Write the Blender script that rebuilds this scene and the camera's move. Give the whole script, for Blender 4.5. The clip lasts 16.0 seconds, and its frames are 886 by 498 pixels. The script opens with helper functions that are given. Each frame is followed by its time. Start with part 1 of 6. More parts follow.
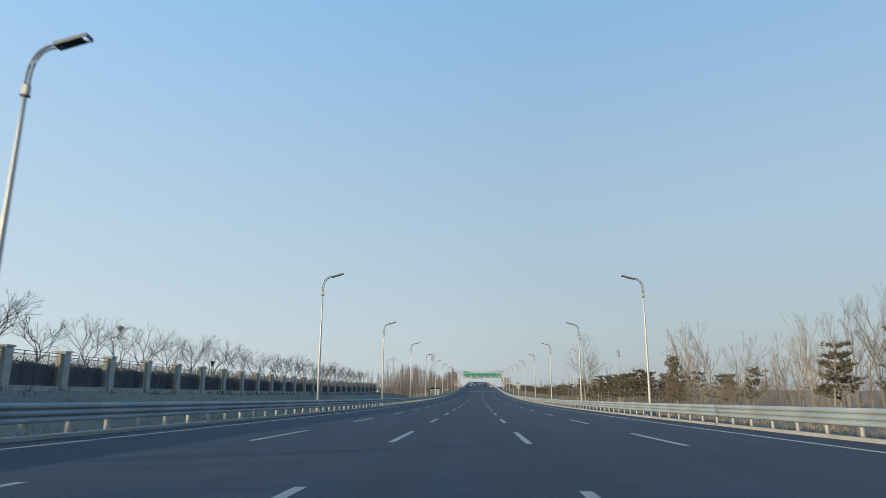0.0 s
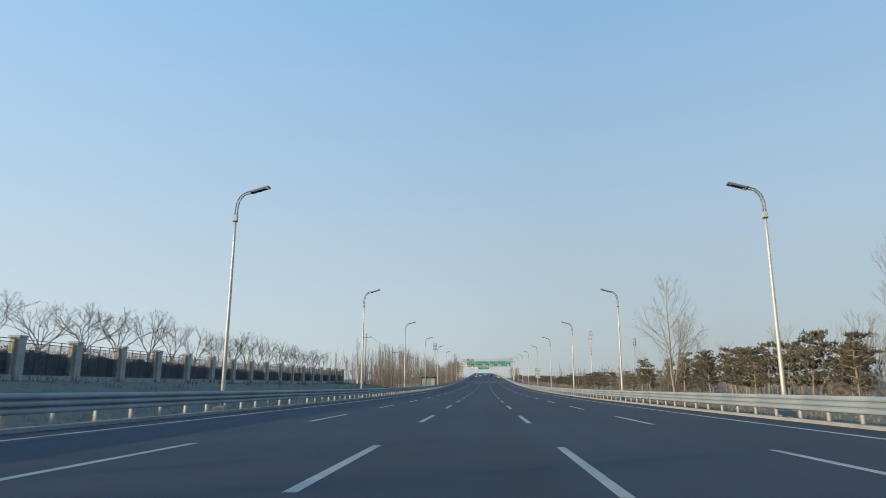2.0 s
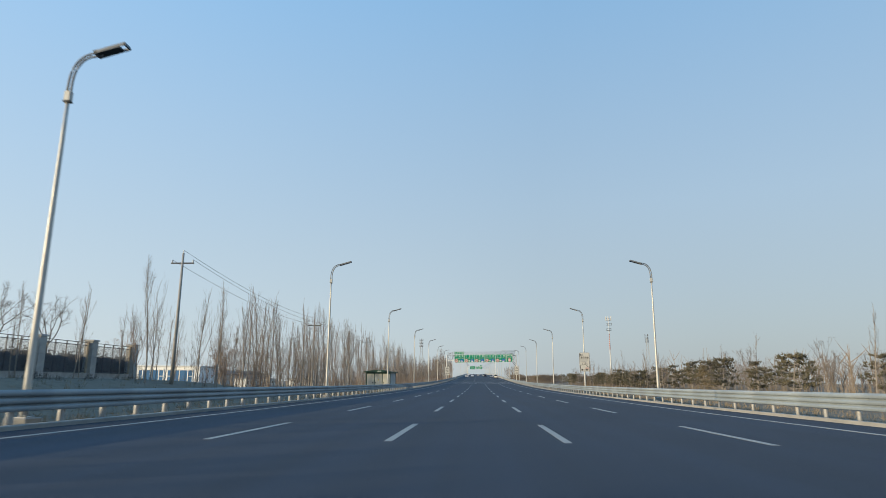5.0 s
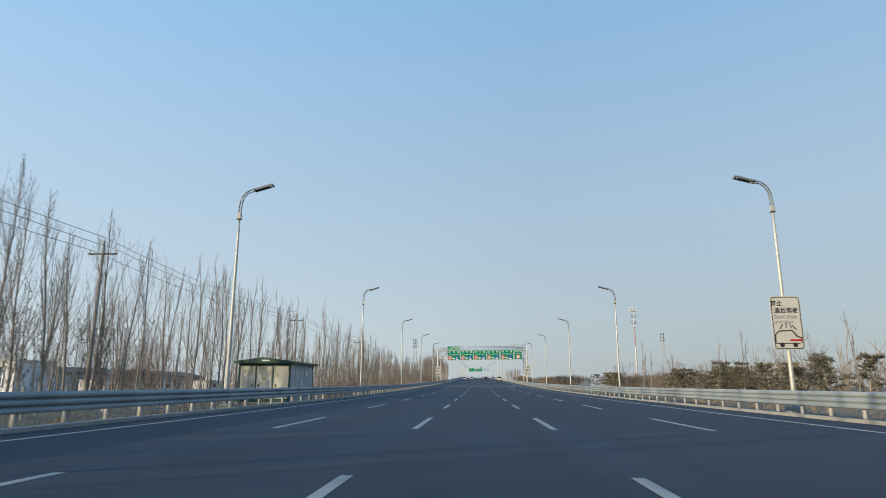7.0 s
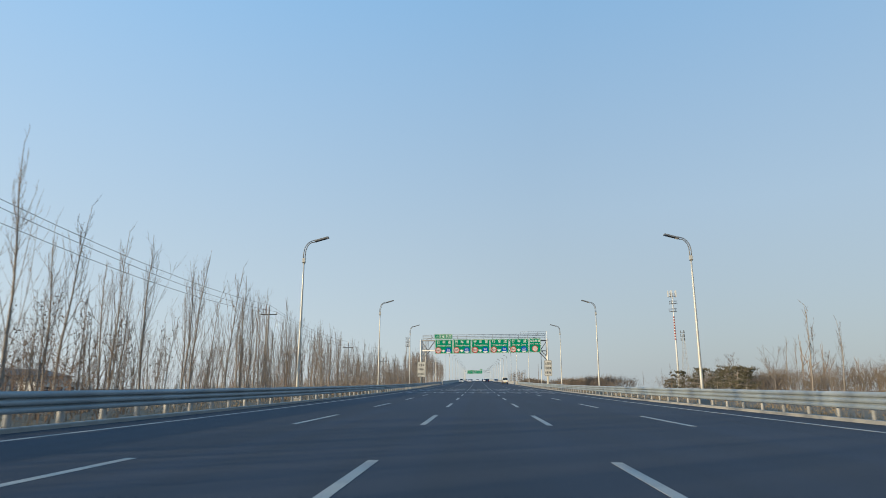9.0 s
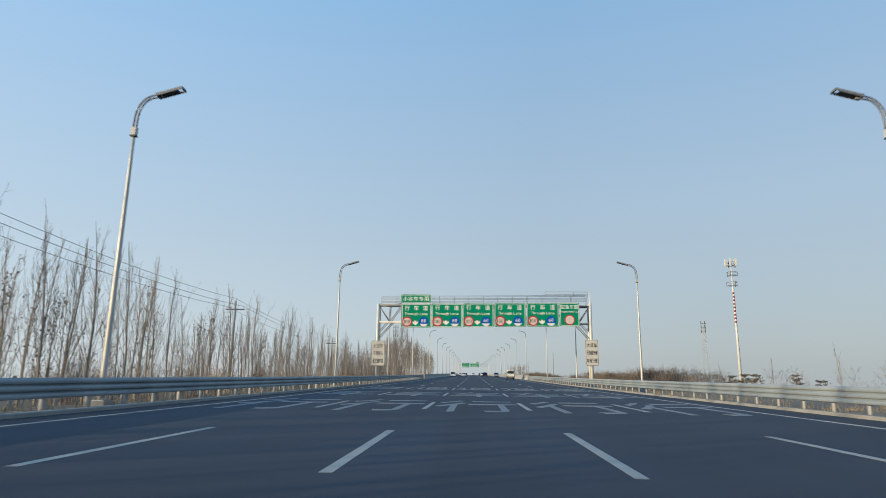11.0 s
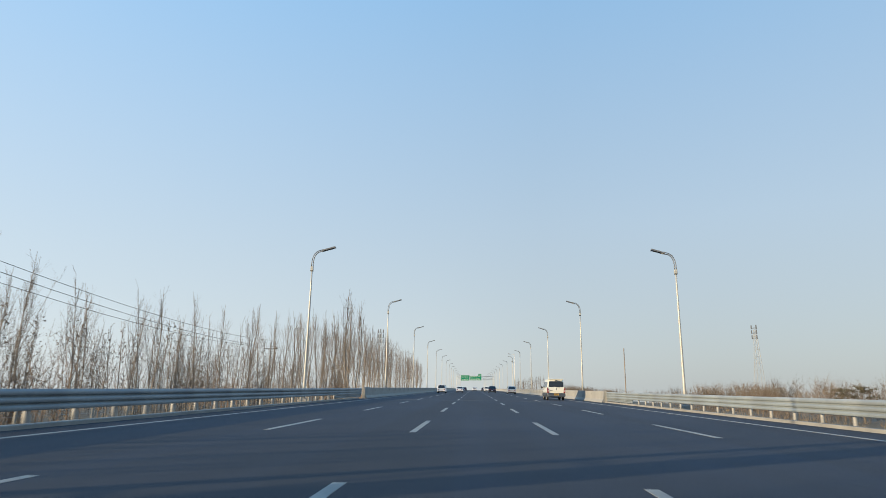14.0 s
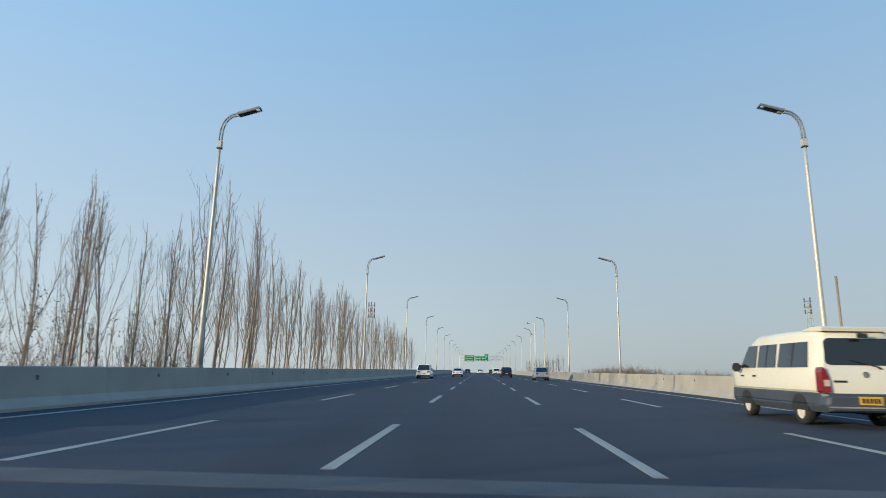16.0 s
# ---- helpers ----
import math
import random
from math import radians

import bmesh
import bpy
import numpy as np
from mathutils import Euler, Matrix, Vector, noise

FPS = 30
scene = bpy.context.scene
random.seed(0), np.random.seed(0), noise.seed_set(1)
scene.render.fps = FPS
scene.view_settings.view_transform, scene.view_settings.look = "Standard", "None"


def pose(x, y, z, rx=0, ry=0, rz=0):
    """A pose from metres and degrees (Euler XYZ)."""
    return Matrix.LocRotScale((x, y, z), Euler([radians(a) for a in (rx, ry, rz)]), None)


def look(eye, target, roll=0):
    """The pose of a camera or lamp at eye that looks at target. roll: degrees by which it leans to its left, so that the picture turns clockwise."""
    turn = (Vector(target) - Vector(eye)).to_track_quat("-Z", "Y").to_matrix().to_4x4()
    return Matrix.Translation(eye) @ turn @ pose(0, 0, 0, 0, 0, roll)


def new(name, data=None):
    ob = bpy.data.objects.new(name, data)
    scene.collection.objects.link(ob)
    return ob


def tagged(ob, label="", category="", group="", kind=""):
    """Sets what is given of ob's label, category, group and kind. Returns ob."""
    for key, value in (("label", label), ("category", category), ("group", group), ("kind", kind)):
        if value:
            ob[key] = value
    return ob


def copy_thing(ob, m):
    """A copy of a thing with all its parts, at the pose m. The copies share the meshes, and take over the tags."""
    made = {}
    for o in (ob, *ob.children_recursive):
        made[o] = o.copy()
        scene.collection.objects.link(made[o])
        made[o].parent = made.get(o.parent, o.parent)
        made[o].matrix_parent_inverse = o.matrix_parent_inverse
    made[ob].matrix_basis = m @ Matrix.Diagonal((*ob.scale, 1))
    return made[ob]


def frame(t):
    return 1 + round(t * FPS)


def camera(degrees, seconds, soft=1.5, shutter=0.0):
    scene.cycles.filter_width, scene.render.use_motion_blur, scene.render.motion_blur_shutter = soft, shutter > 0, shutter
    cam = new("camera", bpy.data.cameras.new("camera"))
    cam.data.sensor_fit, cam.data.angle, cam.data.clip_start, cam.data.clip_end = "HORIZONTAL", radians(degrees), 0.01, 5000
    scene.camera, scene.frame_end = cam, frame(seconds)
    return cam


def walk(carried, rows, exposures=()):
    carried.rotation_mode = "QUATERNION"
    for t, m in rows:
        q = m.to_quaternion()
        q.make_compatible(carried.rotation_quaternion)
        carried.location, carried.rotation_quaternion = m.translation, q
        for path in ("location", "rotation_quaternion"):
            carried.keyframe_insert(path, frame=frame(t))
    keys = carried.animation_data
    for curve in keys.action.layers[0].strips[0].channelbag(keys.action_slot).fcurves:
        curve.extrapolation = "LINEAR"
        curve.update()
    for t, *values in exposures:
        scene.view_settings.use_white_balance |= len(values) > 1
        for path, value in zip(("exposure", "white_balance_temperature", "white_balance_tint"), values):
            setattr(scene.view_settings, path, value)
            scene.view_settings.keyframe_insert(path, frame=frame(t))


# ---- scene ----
cam = camera(70.94, 16.0, soft=0.72, shutter=0.12)
PATH = [  # seconds, x, y, z, yaw, pitch, roll
    (0, 1.218, -5.93, 3.275, 3.47, 12.53, 0.36),
    (0.5, 1.167, 7.96, 3.011, 3.75, 12.07, 0.37),
    (1, 0.971, 21.71, 2.763, 3.55, 12.01, 0.31),
    (1.5, 0.807, 35.62, 2.527, 3.45, 12.04, 0.39),
    (2, 0.735, 49.42, 2.31, 3.94, 11.85, 0.25),
    (2.5, 0.593, 63.51, 2.105, 3.89, 11.66, 0.72),
    (3, 0.489, 77.67, 1.917, 3.54, 11.78, 0.47),
    (3.5, 0.411, 91.54, 1.752, 3.43, 11.67, 0.4),
    (6, 0.051, 161.08, 1.222, 3.21, 12.24, 0.27),
    (6.5, 0.039, 175.05, 1.177, 3.25, 12.15, 0.27),
    (7, -0.078, 189.22, 1.152, 3.16, 12.4, 0.12),
    (7.5, -0.186, 203.58, 1.148, 2.92, 12.43, 0.32),
    (8, -0.154, 217.96, 1.166, 3.0, 12.28, 0.07),
    (8.5, -0.138, 233.0, 1.207, 3.01, 12.6, 0.12),
    (9, -0.128, 247.56, 1.269, 3.13, 12.72, 0.17),
    (11.5, 0.101, 317.71, 1.867, 2.85, 12.09, 0.8),
    (12, 0.146, 331.3, 2.036, 2.75, 12.02, 0.57),
    (12.5, 0.269, 344.52, 2.213, 3.19, 12.33, 0.88),
    (13, 0.221, 357.73, 2.402, 2.92, 13.51, 0.8),
    (13.5, 0.087, 371.09, 2.604, 2.97, 14.02, -0.09),
    (14, 0.034, 384.72, 2.819, 3.05, 13.56, 0.9),
    (14.5, 0.076, 398.33, 3.042, 3.41, 12.85, 1.34),
    (15, 0.074, 411.87, 3.271, 3.62, 12.37, 1.04),
    (15.5, 0.141, 425.61, 3.508, 3.62, 11.73, 1.38),
    (16, 0.166, 439.3, 3.748, 3.62, 11.97, 1.04),
]
walk(cam, [(t, pose(x, y, z, 90 + pitch, 0, yaw) @ pose(0, 0, 0, 0, 0, roll)) for t, x, y, z, yaw, pitch, roll in PATH],
     ((0, 0.03, 6450, 9), (9, 0.02, 6500, 10), (11.5, 0.0, 6650, 11), (12.5, 0.0, 6850, 12), (13.5, 0.08, 6900, 11), (14, 0.18, 6850, 12), (14.5, 0.02, 6500, 10), (16, -0.02, 6450, 9)))

# ---- light ----
SUN_AZ, SUN_EL = 236.0, 10.6          # degrees: the sun stands behind and to the left of the road's direction
world = bpy.data.worlds.new("sky")
scene.world = world
world.use_nodes = True
wn = world.node_tree
sky = wn.nodes.new("ShaderNodeTexSky")
sky.sky_type, sky.sun_disc = "NISHITA", False
sky.sun_elevation, sky.sun_rotation = radians(SUN_EL), radians(SUN_AZ)
sky.air_density, sky.dust_density, sky.ozone_density, sky.altitude = 1.0, 2.2, 1.6, 50
coord, split, grade, both = (wn.nodes.new(n) for n in ("ShaderNodeTexCoord", "ShaderNodeSeparateXYZ", "ShaderNodeValToRGB", "ShaderNodeMix"))
# winter haze: pale and faintly pink at the horizon, clear blue above
ramp = grade.color_ramp
ramp.elements[0].color, ramp.elements[1].color = (0.475, 0.54, 0.572, 1), (0.06, 0.39, 0.88, 1)
ramp.elements.new(0.2).color = (0.395, 0.504, 0.600, 1)
ramp.elements.new(0.56).color = (0.246, 0.447, 0.690, 1)
wn.links.new(coord.outputs["Generated"], split.inputs[0])
wn.links.new(split.outputs["Z"], grade.inputs[0])
both.data_type, both.blend_type = "RGBA", "ADD"
dim = wn.nodes.new("ShaderNodeMix")
dim.data_type, dim.blend_type, dim.inputs[0].default_value, dim.inputs[7].default_value = "RGBA", "MULTIPLY", 1.0, (0.25, 0.25, 0.25, 1)
wn.links.new(sky.outputs["Color"], dim.inputs[6])
gain = wn.nodes.new("ShaderNodeMix")
gain.data_type, gain.blend_type, gain.inputs[0].default_value, gain.inputs[7].default_value = "RGBA", "MULTIPLY", 1.0, (9.6, 9.6, 9.6, 1)
wn.links.new(grade.outputs[0], gain.inputs[6])
both.inputs[0].default_value = 1.0
# the haze is brighter towards the sun's side
glow, lift = wn.nodes.new("ShaderNodeMapRange"), wn.nodes.new("ShaderNodeMix")
for k, v in ((1, -0.9), (2, 0.1), (3, 1.32), (4, 1.0)):
    glow.inputs[k].default_value = v
wn.links.new(split.outputs["X"], glow.inputs[0])
lift.data_type, lift.blend_type, lift.inputs[0].default_value = "RGBA", "MULTIPLY", 1.0
wn.links.new(gain.outputs[2], lift.inputs[6])
wn.links.new(glow.outputs[0], lift.inputs[7])
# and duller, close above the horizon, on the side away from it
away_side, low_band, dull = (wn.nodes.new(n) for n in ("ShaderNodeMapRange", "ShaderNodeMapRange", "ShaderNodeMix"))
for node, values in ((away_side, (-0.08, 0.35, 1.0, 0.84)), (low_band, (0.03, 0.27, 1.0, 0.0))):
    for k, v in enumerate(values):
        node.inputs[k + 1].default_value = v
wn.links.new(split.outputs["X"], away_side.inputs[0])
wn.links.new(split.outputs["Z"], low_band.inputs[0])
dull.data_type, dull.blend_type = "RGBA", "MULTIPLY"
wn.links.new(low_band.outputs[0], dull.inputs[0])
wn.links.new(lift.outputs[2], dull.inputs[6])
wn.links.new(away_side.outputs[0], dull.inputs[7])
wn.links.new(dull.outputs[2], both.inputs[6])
wn.links.new(dim.outputs[2], both.inputs[7])
wn.nodes["Background"].inputs["Strength"].default_value = 0.1
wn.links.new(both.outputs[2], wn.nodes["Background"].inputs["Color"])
sun = new("sun", bpy.data.lights.new("sun", "SUN"))
sun.data.energy, sun.data.angle, sun.data.color = 5.0, radians(0.6), (1.0, 0.81, 0.52)
sun_dir = Vector((math.sin(radians(SUN_AZ)) * math.cos(radians(SUN_EL)), math.cos(radians(SUN_AZ)) * math.cos(radians(SUN_EL)), math.sin(radians(SUN_EL))))
sun.matrix_world = look(sun_dir * 100, (0, 0, 0))
scene.view_settings.exposure = 0.0

# ---- the road's line: a shallow sag, then a long rise onto a bridge ----
KNOTS = np.array([-50, 120, 290, 460, 630, 800, 1000.0])
BEND_Z = np.array([5.97e-05, 1.064e-04, 1.01e-04, 0, -1.12e-05, -1.09e-05, -1.07e-05])
BEND_X = np.array([3.69e-05, 3.75e-05, 4.7e-06, -2.02e-05, -2.25e-05, -2.15e-05, -2.1e-05])
S_AX = np.arange(-60, 1200, 2.0)


def integrate(bend_k):
    h = np.cumsum(np.interp(S_AX, KNOTS, bend_k)) * 2
    h -= np.interp(200, S_AX, h)
    z = np.cumsum(h) * 2
    return h, z - np.interp(200, S_AX, z)


SLOPE_Z, PROF_Z = integrate(BEND_Z)
SLOPE_X, PROF_X = integrate(BEND_X)


def along(s, prof, slope):
    lo, hi = S_AX[0], S_AX[-1]
    if s < lo:
        return prof[0] + slope[0] * (s - lo), slope[0]
    if s > hi:
        return prof[-1], 0.0
    return float(np.interp(s, S_AX, prof)), float(np.interp(s, S_AX, slope))


def road_z(s):
    return along(s, PROF_Z, SLOPE_Z)[0]


def bend(x, s, z):
    """From metres across, along and above the road to the world."""
    return Vector((x + along(s, PROF_X, SLOPE_X)[0], s, z + road_z(s)))


def on_road(s, x=0.0, z=0.0, turn=0.0):
    """The pose of a thing that lies on the road, tilted with it."""
    return Matrix.Translation(bend(x, s, z)) @ pose(0, 0, 0, math.degrees(math.atan(along(s, PROF_Z, SLOPE_Z)[1])), 0, turn - math.degrees(math.atan(along(s, PROF_X, SLOPE_X)[1])))


def smooth(a, b, v):
    v = min(1.0, max(0.0, (v - a) / (b - a)))
    return v * v * (3 - 2 * v)


def ground_z(x, s):
    """Height of the natural ground beside the road, in the world."""
    low = road_z(min(s, 290)) - 0.35
    if s > 290:
        low += 0.72 * (road_z(min(s, 640)) - road_z(290)) * (1 - smooth(40, 62, abs(x))) - 1.7 * smooth(300, 420, s) * smooth(40, 62, abs(x))
    if s < -60:
        low = road_z(-60) - 0.35
    bank = 1.75 * (1 - smooth(192, 212, s)) * smooth(-17, -28, x) if x < 0 else 0.0
    far = low + bank
    top = road_z(s) - 0.3
    edge = 13.6
    run = max(1.5, 1.7 * abs(top - far))
    return top + (far - top) * smooth(edge, edge + run, abs(x))


def upright(x, s, dz=0.0, turn=0.0, scale=1.0):
    """The pose of a thing that stands plumb on the natural ground."""
    p = bend(x, s, 0)
    return Matrix.Translation((p.x, p.y, ground_z(x, s) + dz)) @ pose(0, 0, 0, 0, 0, turn) @ Matrix.Scale(scale, 4)


# ---- materials ----
MATS = {}


def material(name, color, rough=0.6, metal=0.0, scale=4.0, vary=0.12, grain=60.0, bump=0.0, color2=None, stain=None, per_object=0.0, coat=0.0, emit=0.0):
    """A surface with broad patches, fine grain and a little relief."""
    m = bpy.data.materials.new(name)
    m.use_nodes = True
    nt = m.node_tree
    b = nt.nodes["Principled BSDF"]
    b.inputs["Roughness"].default_value, b.inputs["Metallic"].default_value = rough, metal
    b.inputs["Coat Weight"].default_value = coat
    tc = nt.nodes.new("ShaderNodeTexCoord")

    def noise_tex(sc, detail=4.0):
        n = nt.nodes.new("ShaderNodeTexNoise")
        n.inputs["Scale"].default_value, n.inputs["Detail"].default_value = sc, detail
        nt.links.new(tc.outputs["Object"], n.inputs["Vector"])
        return n

    def mix(fac, a, c, blend="MIX"):
        x = nt.nodes.new("ShaderNodeMix")
        x.data_type, x.blend_type = "RGBA", blend
        for sock, v in ((x.inputs[0], fac), (x.inputs[6], a), (x.inputs[7], c)):
            if hasattr(v, "is_output"):
                nt.links.new(v, sock)
            else:
                sock.default_value = v
        return x.outputs[2]

    def ramp(src, lo, hi, a=0.0, c=1.0):
        r = nt.nodes.new("ShaderNodeMapRange")
        r.inputs[1].default_value, r.inputs[2].default_value, r.inputs[3].default_value, r.inputs[4].default_value = lo, hi, a, c
        nt.links.new(src, r.inputs[0])
        return r.outputs[0]

    col = (*color, 1)
    c2 = (*(color2 if color2 else [v * (1 - 2 * vary) for v in color]), 1)
    broad, fine = noise_tex(scale), noise_tex(grain, 6.0)
    out = mix(ramp(broad.outputs[0], 0.35, 0.65), col, c2)
    dark = (*[v * (1 - 1.6 * vary) for v in color], 1)
    out = mix(ramp(fine.outputs[0], 0.5, 0.75, 0, 0.8), out, dark)
    if stain:
        st = noise_tex(scale * 0.37, 8.0)
        out = mix(ramp(st.outputs[0], 0.56, 0.72, 0, 0.75), out, (*stain, 1))
    if per_object:
        oi = nt.nodes.new("ShaderNodeObjectInfo")
        out = mix(ramp(oi.outputs["Random"], 0, 1, 0, per_object), out, (0.02, 0.02, 0.02, 1))
    nt.links.new(out, b.inputs["Base Color"])
    nt.links.new(ramp(fine.outputs[0], 0.3, 0.7, max(0.03, rough - 0.08), min(1, rough + 0.08)), b.inputs["Roughness"])
    if bump:
        bp = nt.nodes.new("ShaderNodeBump")
        bp.inputs["Strength"].default_value, bp.inputs["Distance"].default_value = bump, 0.02
        nt.links.new(fine.outputs[0], bp.inputs["Height"])
        nt.links.new(bp.outputs[0], b.inputs["Normal"])
    if emit:
        b.inputs["Emission Color"].default_value, b.inputs["Emission Strength"].default_value = col, emit
    MATS[name] = m
    return m


def asphalt_material():
    m = material("asphalt", (0.0145, 0.0255, 0.045), 0.8, 0, 0.08, 0.14, 90, 0.35)
    nt = m.node_tree
    b = nt.nodes["Principled BSDF"]
    base = b.inputs["Base Color"].links[0].from_socket
    tc = nt.nodes.new("ShaderNodeTexCoord")
    sx = nt.nodes.new("ShaderNodeMapping")
    sx.inputs["Scale"].default_value = (1.3, 0.012, 1)
    nt.links.new(tc.outputs["Object"], sx.inputs["Vector"])
    n = nt.nodes.new("ShaderNodeTexNoise")
    n.inputs["Scale"].default_value, n.inputs["Detail"].default_value = 0.7, 3
    nt.links.new(sx.outputs[0], n.inputs["Vector"])
    mp = nt.nodes.new("ShaderNodeMapRange")
    mp.inputs[1].default_value, mp.inputs[2].default_value, mp.inputs[3].default_value, mp.inputs[4].default_value = 0.35, 0.65, 0.82, 1.16
    nt.links.new(n.outputs[0], mp.inputs[0])
    x = nt.nodes.new("ShaderNodeMix")
    x.data_type, x.blend_type = "RGBA", "MULTIPLY"
    x.inputs[0].default_value = 1.0
    nt.links.new(base, x.inputs[6])
    nt.links.new(mp.outputs[0], x.inputs[7])
    nt.links.new(x.outputs[2], b.inputs["Base Color"])
    return m


ASPHALT = asphalt_material()
PAINT = material("road_paint", (0.36, 0.355, 0.325), 0.7, 0, 1.5, 0.2, 25, 0.1, color2=(0.29, 0.288, 0.265), stain=(0.17, 0.175, 0.18))
SOIL = material("dry_soil", (0.135, 0.112, 0.083), 0.95, 0, 0.05, 0.2, 1.6, 0.6, color2=(0.175, 0.14, 0.095), stain=(0.10, 0.085, 0.06))
CONCRETE = material("barrier_concrete", (0.34, 0.33, 0.30), 0.85, 0, 0.6, 0.08, 30, 0.25, color2=(0.28, 0.272, 0.25), stain=(0.25, 0.24, 0.22))
KERB = material("kerb_concrete", (0.30, 0.292, 0.27), 0.9, 0, 1.0, 0.1, 30, 0.3, stain=(0.3, 0.285, 0.25))
RAIL = material("galvanised_rail", (0.285, 0.325, 0.345), 0.55, 0.05, 0.9, 0.1, 14, 0.05, stain=(0.36, 0.375, 0.37), per_object=0.12)
GALV = material("galvanised_post", (0.40, 0.40, 0.39), 0.6, 0.2, 2.0, 0.12, 25, 0.1, stain=(0.4, 0.38, 0.34))
WHITE_STEEL = material("white_painted_steel", (0.74, 0.74, 0.71), 0.4, 0.0, 1.5, 0.05, 30, 0.05, stain=(0.58, 0.57, 0.53))
LAMP_POLE = material("lamp_pole_paint", (0.49, 0.48, 0.44), 0.38, 0.15, 0.8, 0.08, 20, 0.03, stain=(0.46, 0.44, 0.39))
LAMP_DARK = material("lamp_dark_metal", (0.045, 0.048, 0.052), 0.45, 0.3, 3, 0.1, 40)
LAMP_ARM = material("lamp_arm_grey", (0.16, 0.17, 0.185), 0.5, 0.2, 2, 0.08, 30)
GREEN = material("sign_green", (0.0, 0.22, 0.125), 0.75, 0, 0.4, 0.05, 40)
SIGN_WHITE = material("sign_white", (0.66, 0.68, 0.65), 0.6, 0, 1, 0.03, 40)
SIGN_DISC = material("sign_disc", (0.60, 0.50, 0.47), 0.6, 0, 2, 0.05, 40)
BOARD_GREY = material("board_off_white", (0.52, 0.51, 0.47), 0.6, 0, 1, 0.05, 40, stain=(0.44, 0.43, 0.39))
SIGN_RED = material("sign_red", (0.42, 0.02, 0.03), 0.5, 0, 2, 0.05, 40)
SIGN_BLUE = material("sign_blue", (0.002, 0.085, 0.40), 0.7, 0, 2, 0.05, 40)
for sign_mat in (GREEN, SIGN_WHITE, SIGN_DISC, BOARD_GREY, SIGN_RED, SIGN_BLUE):
    sign_mat.node_tree.nodes["Principled BSDF"].inputs["Specular IOR Level"].default_value = 0.06
SIGN_BACK = material("sign_back", (0.42, 0.43, 0.44), 0.45, 0.6, 1, 0.08, 30)
SIGN_BLACK = material("sign_black", (0.02, 0.02, 0.022), 0.5, 0, 2, 0.05, 40)
STEEL = material("gantry_steel", (0.66, 0.645, 0.59), 0.5, 0.08, 1.2, 0.08, 25, 0.05, stain=(0.44, 0.41, 0.36))
TRUSS = material("truss_galvanised", (0.23, 0.235, 0.24), 0.55, 0.3, 1.2, 0.12, 25, 0.05, stain=(0.16, 0.155, 0.15))
BARK = material("pale_bark", (0.33, 0.29, 0.245), 0.9, 0, 3, 0.15, 30, 0.4, color2=(0.24, 0.205, 0.17), per_object=0.25)
TWIG = material("bare_twigs", (0.21, 0.176, 0.15), 0.9, 0, 0.6, 0.15, 12, 0, color2=(0.25, 0.205, 0.17), per_object=0.3)
PALE_TWIG = material("pale_twigs", (0.30, 0.26, 0.22), 0.9, 0, 0.6, 0.12, 12, 0, color2=(0.25, 0.21, 0.175), per_object=0.2)
GREY_TWIG = material("grey_twigs", (0.15, 0.135, 0.125), 0.9, 0, 1, 0.2, 12, 0, per_object=0.25)
RUSSET = material("russet_brush", (0.31, 0.205, 0.135), 0.95, 0, 0.3, 0.2, 8, 0, color2=(0.24, 0.165, 0.115), per_object=0.35)
BRUSH = material("brown_brush", (0.20, 0.155, 0.115), 0.95, 0, 0.3, 0.2, 8, 0, color2=(0.155, 0.122, 0.095), per_object=0.2)
REED = material("dry_reed", (0.33, 0.25, 0.15), 0.95, 0, 0.2, 0.2, 8, 0, color2=(0.24, 0.18, 0.11), per_object=0.3)
NEEDLE = material("pine_needles", (0.088, 0.086, 0.052), 0.85, 0, 0.5, 0.2, 10, 0, color2=(0.17, 0.14, 0.085), per_object=0.3)
HEDGE = material("dark_hedge", (0.115, 0.13, 0.14), 0.75, 0, 1.5, 0.2, 12, 0, color2=(0.14, 0.15, 0.155))
RAILING = material("grey_painted_iron", (0.075, 0.082, 0.095), 0.5, 0.1, 3, 0.1, 30)
FENCE_WALL = material("fence_stucco", (0.43, 0.42, 0.395), 0.9, 0, 1.6, 0.14, 20, 0.3, stain=(0.27, 0.265, 0.25))
IRON = material("dark_iron", (0.025, 0.026, 0.028), 0.55, 0.4, 3, 0.1, 30)
CORK = material("wooden_pole", (0.16, 0.135, 0.11), 0.85, 0, 2, 0.2, 30, 0.3)


# ---- mesh helpers ----
def box(bm, x0, x1, y0, y1, z0, z1, m=None):
    vs = [bm.verts.new((x, y, z)) for z in (z0, z1) for y in (y0, y1) for x in (x0, x1)]
    if m is not None:
        for v in vs:
            v.co = m @ v.co
    for f in ((0, 2, 3, 1), (4, 5, 7, 6), (0, 1, 5, 4), (2, 6, 7, 3), (0, 4, 6, 2), (1, 3, 7, 5)):
        bm.faces.new([vs[i] for i in f])
    return vs


def plate(bm, outline, y0, y1):
    """An upright plate facing -y, from an outline in x, z."""
    a = [bm.verts.new((x, y0, z)) for x, z in outline]
    b = [bm.verts.new((x, y1, z)) for x, z in outline]
    bm.faces.new(a)
    bm.faces.new(b[::-1])
    n = len(a)
    for i in range(n):
        bm.faces.new((a[(i + 1) % n], a[i], b[i], b[(i + 1) % n]))


